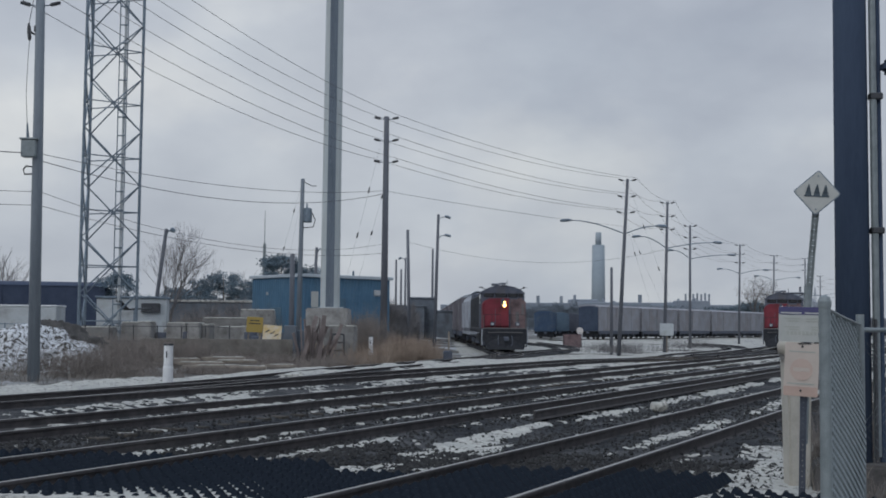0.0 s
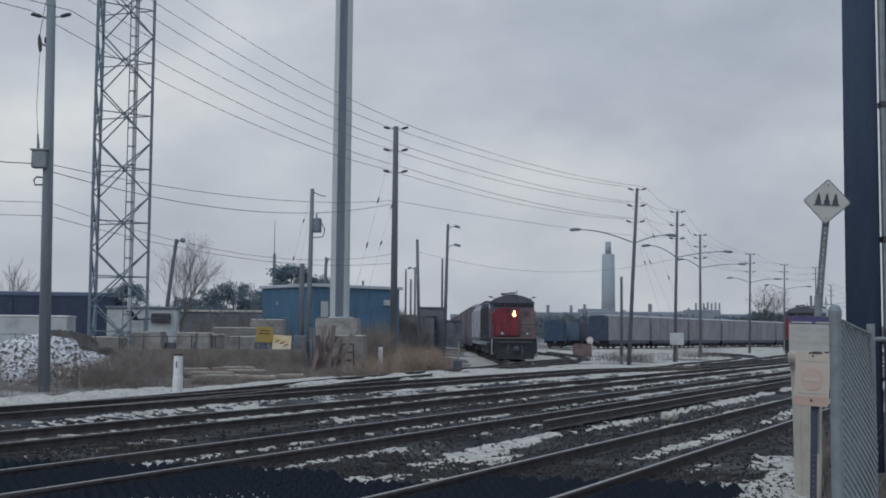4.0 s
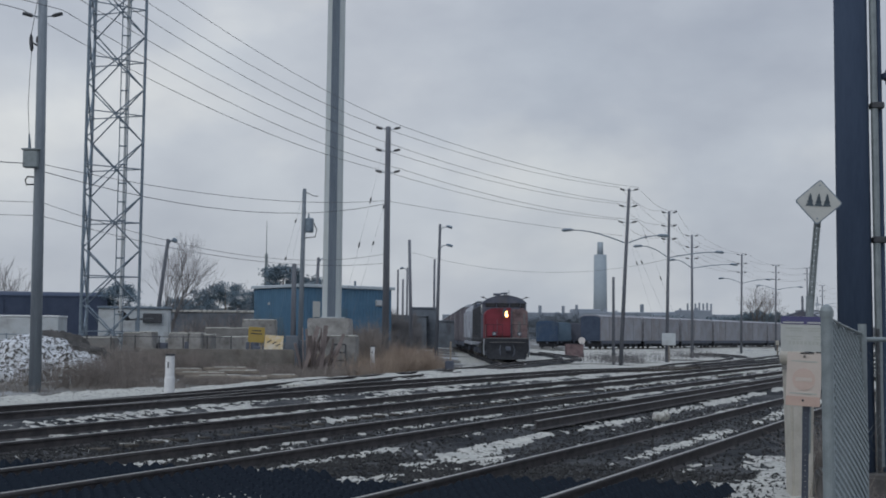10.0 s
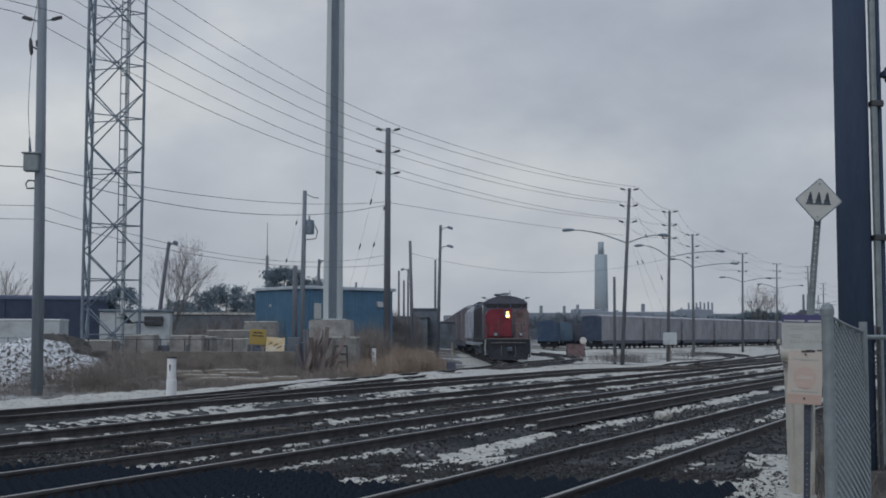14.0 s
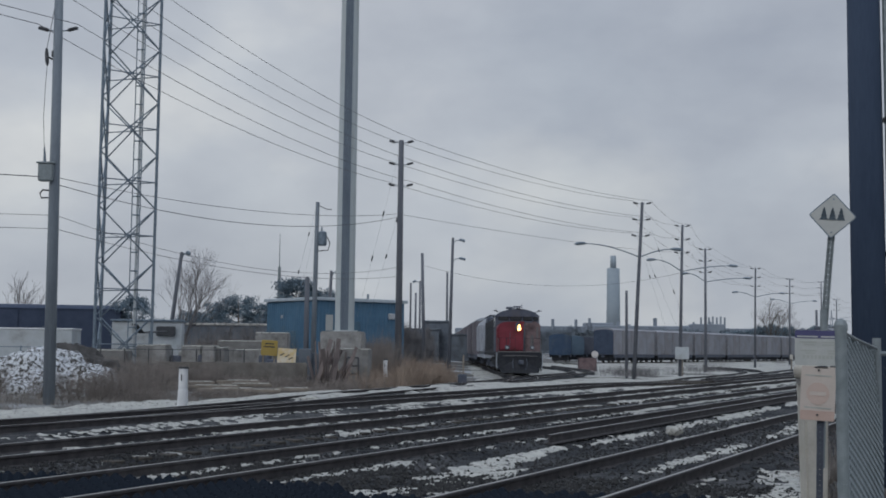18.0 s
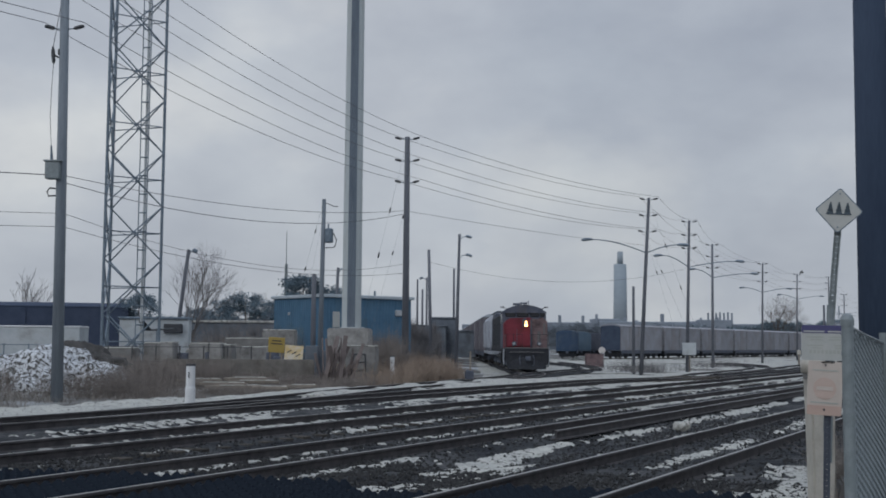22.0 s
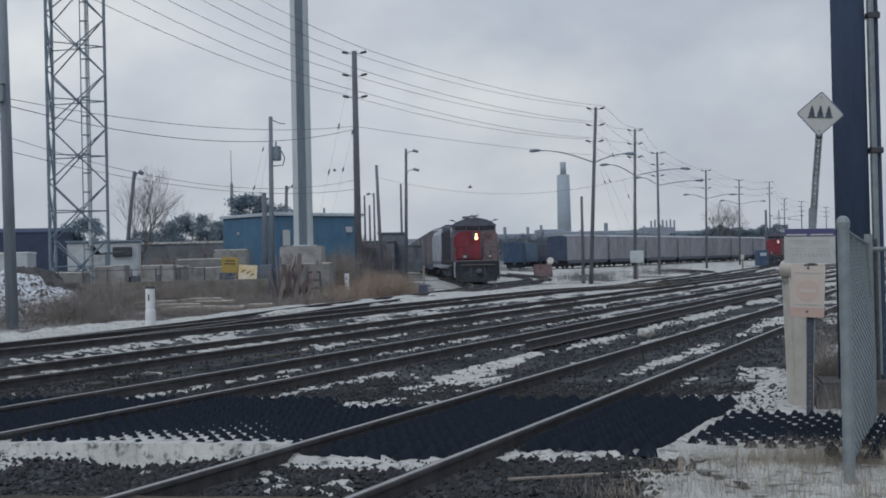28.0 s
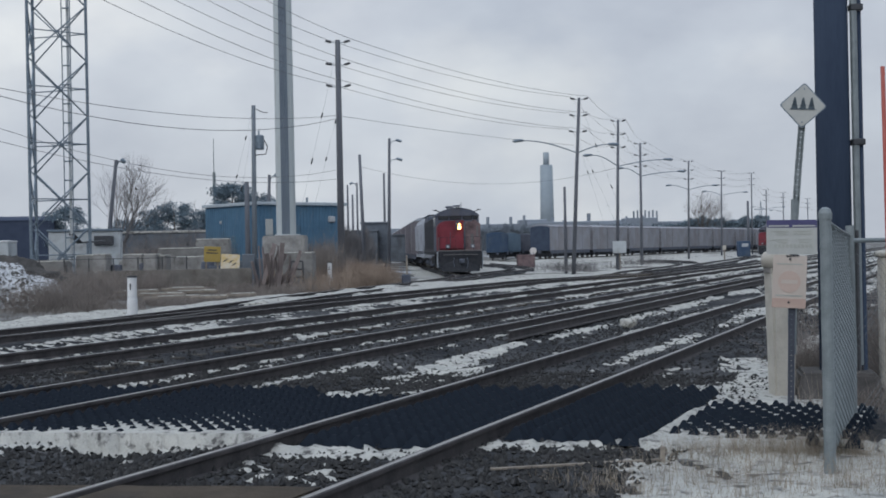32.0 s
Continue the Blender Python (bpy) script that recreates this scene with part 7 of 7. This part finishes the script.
def bare_tree(x, y, h, label, seed, depth=6, stems=1, z=-0.1, up=0.10, mat=M_TWIG, spread=1.0, thick=0.011):
    rnd = np.random.RandomState(seed)
    t = thing("bare_tree", pose(x, y, z), label, "tree", "bare trees")
    bm, bc = bm_new(), bm_new()
    for s in range(stems):
        lean = Vector((rnd.normal(0, 0.13 * stems ** 0.5), rnd.normal(0, 0.1), 1)).normalized()
        base = Vector((0.25 * s - 0.12 * stems, 0, 0))
        th = h * rnd.uniform(0.30, 0.42)
        top = base + lean * th
        r0 = h * thick
        tube(bm, [base, base + lean * th * 0.5, top], [r0, r0 * 0.85, r0 * 0.75], 8)
        for k in range(4):
            a = Vector((math.cos(k * 1.7 + s), math.sin(k * 1.7 + s), 0))
            branch(bc, top - lean * th * 0.12 * k, (lean + a * rnd.uniform(0.25, 0.5) * spread).normalized(), h * 0.24, r0 * 0.55, depth - 1, rnd, up, spread)
        branch(bc, top, lean, h * 0.27, r0 * 0.75, depth - 1, rnd, up, spread)
    part("trunk", bm, M_BARK, t)
    part("crown", bc, mat, t)
    return t


bare_tree(-18.0, 76.0, 6.9, "leafless tree with several slim stems", 3, 8, 3, up=0.09, spread=0.95, thick=0.009)
bare_tree(-44.5, 122.0, 8.8, "leafless tree far behind the compound", 5, 5, 2)
bare_tree(-38.5, 128.0, 4.6, "leafless shrub far behind the compound", 6, 5, 3)
bare_tree(-20.0, 118.0, 6.4, "thin leafless tree behind the compound", 7, 5, 1)
bare_tree(66.6, 252.0, 11.6, "large leafless tree beyond the yard", 31, 8, 2, up=0.05, spread=1.3, thick=0.014, mat=M_BARK)
bare_tree(-12.5, 72.0, 3.4, "leafless shrub beside the shed", 14, 5, 3)
bare_tree(-14.2, 70.5, 3.4, "leafless shrub beside the shed", 15, 5, 3)


def conifer(x, y, h, w, label, seed, ball=False, z=-0.1):
    """Needle clumps as small blades on limbs round a trunk, with an uneven outline."""
    rnd = np.random.RandomState(seed)
    t = thing("evergreen_tree", pose(x, y, z), label, "tree", "evergreen trees")
    bm = bm_new()
    tube(bm, [(0, 0, 0), (0.05, 0, h * 0.5), (0, 0, h * 0.92)], [h * 0.02, h * 0.015, h * 0.004], 7)
    for k in range(14):
        a, zz = rnd.rand() * 6.283, h * rnd.uniform(0.25, 0.85)
        ln = w * (1 - zz / h * 0.6) * 0.8
        tube(bm, [(0, 0, zz), (math.cos(a) * ln, math.sin(a) * ln, zz + 0.15 * ln)], [h * 0.006, h * 0.002], 4, False)
    part("trunk", bm, M_BARK, t)
    v, f = [], []
    for c in range(95):
        a, q = rnd.rand() * 6.283, rnd.rand()
        zz = h * (0.22 + 0.76 * q)
        lim = w * ((1 - ((q - 0.45) / 0.6) ** 2) ** 0.5 if ball and abs(q - 0.45) < 0.6 else (1.02 - q))
        rr = lim * rnd.uniform(0.35, 1.1)
        cx, cy = math.cos(a) * rr, math.sin(a) * rr
        size = h * rnd.uniform(0.05, 0.11)
        for _ in range(120):
            o = rnd.normal(0, size * 0.55, 3) * np.array((1, 1, 0.6))
            d = rnd.normal(0, 1, 3)
            d /= np.linalg.norm(d)
            e = np.cross(d, rnd.normal(0, 1, 3))
            e /= np.linalg.norm(e) + 1e-6
            s = size * 0.30
            p = np.array((cx, cy, zz)) + o
            b = len(v)
            v += [tuple(p - e * s * 0.35), tuple(p + e * s * 0.35), tuple(p + d * s)]
            f.append((b, b + 1, b + 2))
    part("crown", tri_mesh("crown", v, f, M_NEEDLE), None, t)
    return t


conifer(-25.4, 92.0, 5.2, 1.9, "dark evergreen tree behind the mast", 31, True)
for k, (x, y, h, w) in enumerate(((-23.2, 112, 5.6, 2.3), (-20.6, 111, 6.3, 2.6), (-18.2, 113, 5.5, 2.2), (-26, 116, 4.9, 2.4), (-16.8, 112, 4.6, 1.8), (-28.6, 118, 4.2, 2.2))):
    conifer(x, y, h, w, "dark bushy evergreen behind the compound", 40 + k, True)
conifer(-15.6, 114.0, 8.0, 2.6, "dark pine with a ragged crown behind the shed", 50, True)
conifer(-13.2, 116.0, 7.2, 2.2, "dark pine with a ragged crown behind the shed", 51, True)


def hedge(name, pts, h, dens, mat, label, seed, size=0.5, thin=False, flat_top=False):
    """Far scrub and woods: many small blades along a line, uneven at the top."""
    rnd = np.random.RandomState(seed)
    v, f = [], []
    for (x0, y0), (x1, y1) in zip(pts, pts[1:]):
        ln = math.dist((x0, y0), (x1, y1))
        for _ in range(int(ln * dens)):
            t = rnd.rand()
            x, y = x0 + (x1 - x0) * t, y0 + (y1 - y0) * t
            top = h * (0.55 + 0.45 * noise.noise(Vector((x * 0.22, y * 0.22, seed))) + 0.25 * noise.noise(Vector((x * 0.9, y * 0.9, seed))))
            if flat_top:
                top = h * (0.70 + 0.14 * noise.noise(Vector((x * 0.12, y * 0.12, seed))) + 0.14 * noise.noise(Vector((x * 0.7, y * 0.7, seed))))
            z = top * rnd.rand() ** 0.6
            d, e = rnd.normal(0, size, 3), rnd.normal(0, size * (0.07 if thin else 0.5), 3)
            d[2] += 2.2 * size * thin
            p = np.array((x, y + rnd.normal(0, 1.0), max(z, 0)))
            b = len(v)
            v += [tuple(p), tuple(p + e), tuple(p + d)]
            f.append((b, b + 1, b + 2))
    return tagged(new(name, tri_mesh(name, v, f, mat)), label, "woods", kind="stuff")


# the haze over these woods is in the materials' pale blue tint
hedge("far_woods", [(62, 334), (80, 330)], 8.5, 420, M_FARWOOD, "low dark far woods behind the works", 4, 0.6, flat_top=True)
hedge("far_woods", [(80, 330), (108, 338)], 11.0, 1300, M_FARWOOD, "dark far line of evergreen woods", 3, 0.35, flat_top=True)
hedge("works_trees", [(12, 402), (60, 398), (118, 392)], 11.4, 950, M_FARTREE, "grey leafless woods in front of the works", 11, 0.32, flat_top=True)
hedge("left_scrub", [(-75, 140), (-45, 138), (-15, 150)], 4.2, 130, M_TWIG, "grey scrub far behind the compound", 5, 0.55, True)
hedge("middle_scrub", [(-11, 90), (-5.0, 96), (-2.6, 118)], 4.6, 900, M_TWIG, "grey-brown scrub beside the standing train", 6, 0.28, True)
hedge("compound_scrub", [(-17.5, 66), (-12.5, 69), (-9.5, 68)], 2.0, 260, M_TWIG, "bare scrub behind the concrete blocks", 7, 0.3, True)

# rusty bush at the foot of the poles
hedge("pole_scrub", [(-6.5, 72), (-3.2, 80), (-1.8, 88)], 2.3, 330, M_TWIG, "bare brown scrub round the pole feet", 8, 0.28, True)

# long low grey sheds behind the blocks
for x, y, w, h, a in ((-17.5, 96.0, 9.0, 3.2, 4), (-7.0, 130.0, 10.0, 3.5, 0), (-2.3, 132.0, 2.9, 4.4, 0), (-2.5, 150.0, 8.0, 3.2, 0)):
    t = thing("grey_shed", pose(x, y, -0.1, 0, 0, a), "low dull grey shed with a snowy roof" if y < 100 else "low dull grey shed with a flat roof", "shed", "grey sheds")
    bm = bm_new()
    rbox(bm, (0, 0, h / 2), (w, 5, h), 0.05)
    part("wall", bm, M_SLATE, t)
    bm = bm_new()
    rbox(bm, (0, 0, h + 0.08), (w + 0.3, 5.3, 0.18), 0.03)
    part("roof", bm, M_SNOW if y < 100 else M_SLATE, t, "snowy roof" if y < 100 else "")

# thin antenna mast behind the compound
am = thing("antenna_mast", pose(-17.9, 118, 0), "thin pale antenna mast", "antenna")
bm = bm_new()
tube(bm, [(0, 0, 0), (0.02, 0, 9.4)], [0.22, 0.16], 6)
part("lower_mast", bm, M_GALV, am)
bm = bm_new()
tube(bm, [(0.02, 0, 9.4), (0.02, 0, 12.7)], [0.05, 0.03], 5)
tube(bm, [(0.35, 0, 4.5), (0.35, 0, 7.8)], 0.04, 5)
part("whip", bm, M_GALV, am)

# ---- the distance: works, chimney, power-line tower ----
chim = thing("tall_chimney", pose(75.6, 578, 0), "tall works chimney, its grey paled for haze", "chimney")
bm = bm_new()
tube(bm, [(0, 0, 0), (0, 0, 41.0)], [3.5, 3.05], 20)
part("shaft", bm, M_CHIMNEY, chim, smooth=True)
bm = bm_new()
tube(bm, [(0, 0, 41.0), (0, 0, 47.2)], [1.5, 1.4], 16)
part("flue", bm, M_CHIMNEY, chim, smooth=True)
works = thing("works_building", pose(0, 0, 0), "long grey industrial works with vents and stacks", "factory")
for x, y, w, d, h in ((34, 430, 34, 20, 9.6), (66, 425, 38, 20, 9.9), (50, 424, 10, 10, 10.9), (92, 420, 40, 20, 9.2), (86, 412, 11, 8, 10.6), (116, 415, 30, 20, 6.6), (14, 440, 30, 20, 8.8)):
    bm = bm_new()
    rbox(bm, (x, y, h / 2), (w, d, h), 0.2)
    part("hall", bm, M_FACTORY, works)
r = np.random.RandomState(5)
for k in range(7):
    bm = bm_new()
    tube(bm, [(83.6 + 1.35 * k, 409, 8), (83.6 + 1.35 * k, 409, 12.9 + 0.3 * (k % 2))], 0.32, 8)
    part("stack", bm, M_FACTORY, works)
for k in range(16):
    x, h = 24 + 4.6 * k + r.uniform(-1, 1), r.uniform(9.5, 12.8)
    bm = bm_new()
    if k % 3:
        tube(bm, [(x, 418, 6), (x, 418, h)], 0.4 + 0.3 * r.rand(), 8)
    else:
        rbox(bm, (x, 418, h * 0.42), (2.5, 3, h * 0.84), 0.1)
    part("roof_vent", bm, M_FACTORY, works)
py = thing("power_line_tower", pose(103.5, 330, 0), "far lattice power-line tower", "pylon")
PYLON = (((-1.4, 0, 0), (-0.3, 0, 9)), ((1.4, 0, 0), (0.3, 0, 9)), ((-0.3, 0, 9), (0, 0, 13)), ((0.3, 0, 9), (0, 0, 13)), ((-2.2, 0, 8.6), (2.2, 0, 8.6)), ((-1.8, 0, 10.6), (1.8, 0, 10.6)), ((-1.3, 0, 1), (0.8, 0, 5)), ((1.3, 0, 1), (-0.8, 0, 5)), ((-0.8, 0, 5), (0.4, 0, 8)), ((0.8, 0, 5), (-0.4, 0, 8)))
for a, b in PYLON:
    bm = bm_new()
    tube(bm, [a, b], 0.09, 4)
    part("member", bm, M_LATTICE, py)


# ---- birds ----
def bird(name_label):
    t = thing("bird", pose(0, 0, 60), name_label, "bird", "birds")
    bm = bm_new()
    tube(bm, [(-0.26, 0, 0), (-0.12, 0, 0.02), (0.08, 0, 0.02), (0.22, 0, 0)], [0.03, 0.09, 0.08, 0.02], 8)
    part("body", bm, M_BIRD, t, smooth=True)
    for s in (-1, 1):
        bm = bm_new()
        v = [bm.verts.new(p) for p in ((-0.10, s * 0.05, 0.05), (0.10, s * 0.05, 0.05), (0.05, s * 0.42, 0.16), (-0.06, s * 0.40, 0.16), (-0.10, s * 0.05, 0.065), (0.10, s * 0.05, 0.065), (0.05, s * 0.42, 0.17), (-0.06, s * 0.40, 0.17))]
        for f in ((0, 1, 2, 3), (7, 6, 5, 4), (0, 4, 5, 1), (1, 5, 6, 2), (2, 6, 7, 3), (3, 7, 4, 0)):
            bm.faces.new([v[i] for i in f])
        part("wing", bm, M_BIRD, t)
    return t


BIRDS = [bird("small dark bird flying across the sky"), bird("small dark bird following another")]


# ---- what moves ----
def motions():
    # metres that the train has backed along its track
    run = ((0, 0.0), (1.5, 4.6), (3.5, 11.0), (6, 18.0), (10, 27.0), (15, 34.0), (20, 39.5), (24, 44.5), (26.5, 51.5), (28, 59.0), (30, 74.0), (32, 92.0))
    for ob, off in zip(MOVING, (0.0, 20.6, 37.6, 56.2)):
        walk(ob, [(t, on_track(MOVE_AT, MOVE_DIR, off + s, fall(off + s))) for t, s in run])
    first = ((0, 214, 120, 14), (15, 94, 128, 11), (22, 38.1, 134.7, 9.9), (23, 30.2, 136.7, 11.0), (26.6, 1.7, 140, 11.2), (27.5, -5.2, 140, 11.8), (28.3, -11.3, 139.6, 12.3), (29.2, -17.9, 139, 12.9), (32, -39, 138, 14))
    second = ((0, 262, 120, 14), (15, 125, 128, 11), (24, 43.5, 133, 9.2), (27.2, 14.4, 139.3, 10.3), (28, 6.9, 139.9, 9.8), (29, -2.2, 140.1, 9.4), (32, -30, 139, 9.0))
    for ob, rows in zip(BIRDS, (first, second)):
        walk(ob, [(t, pose(x, y, z, 10, 0, 182)) for t, x, y, z in rows])


motions()
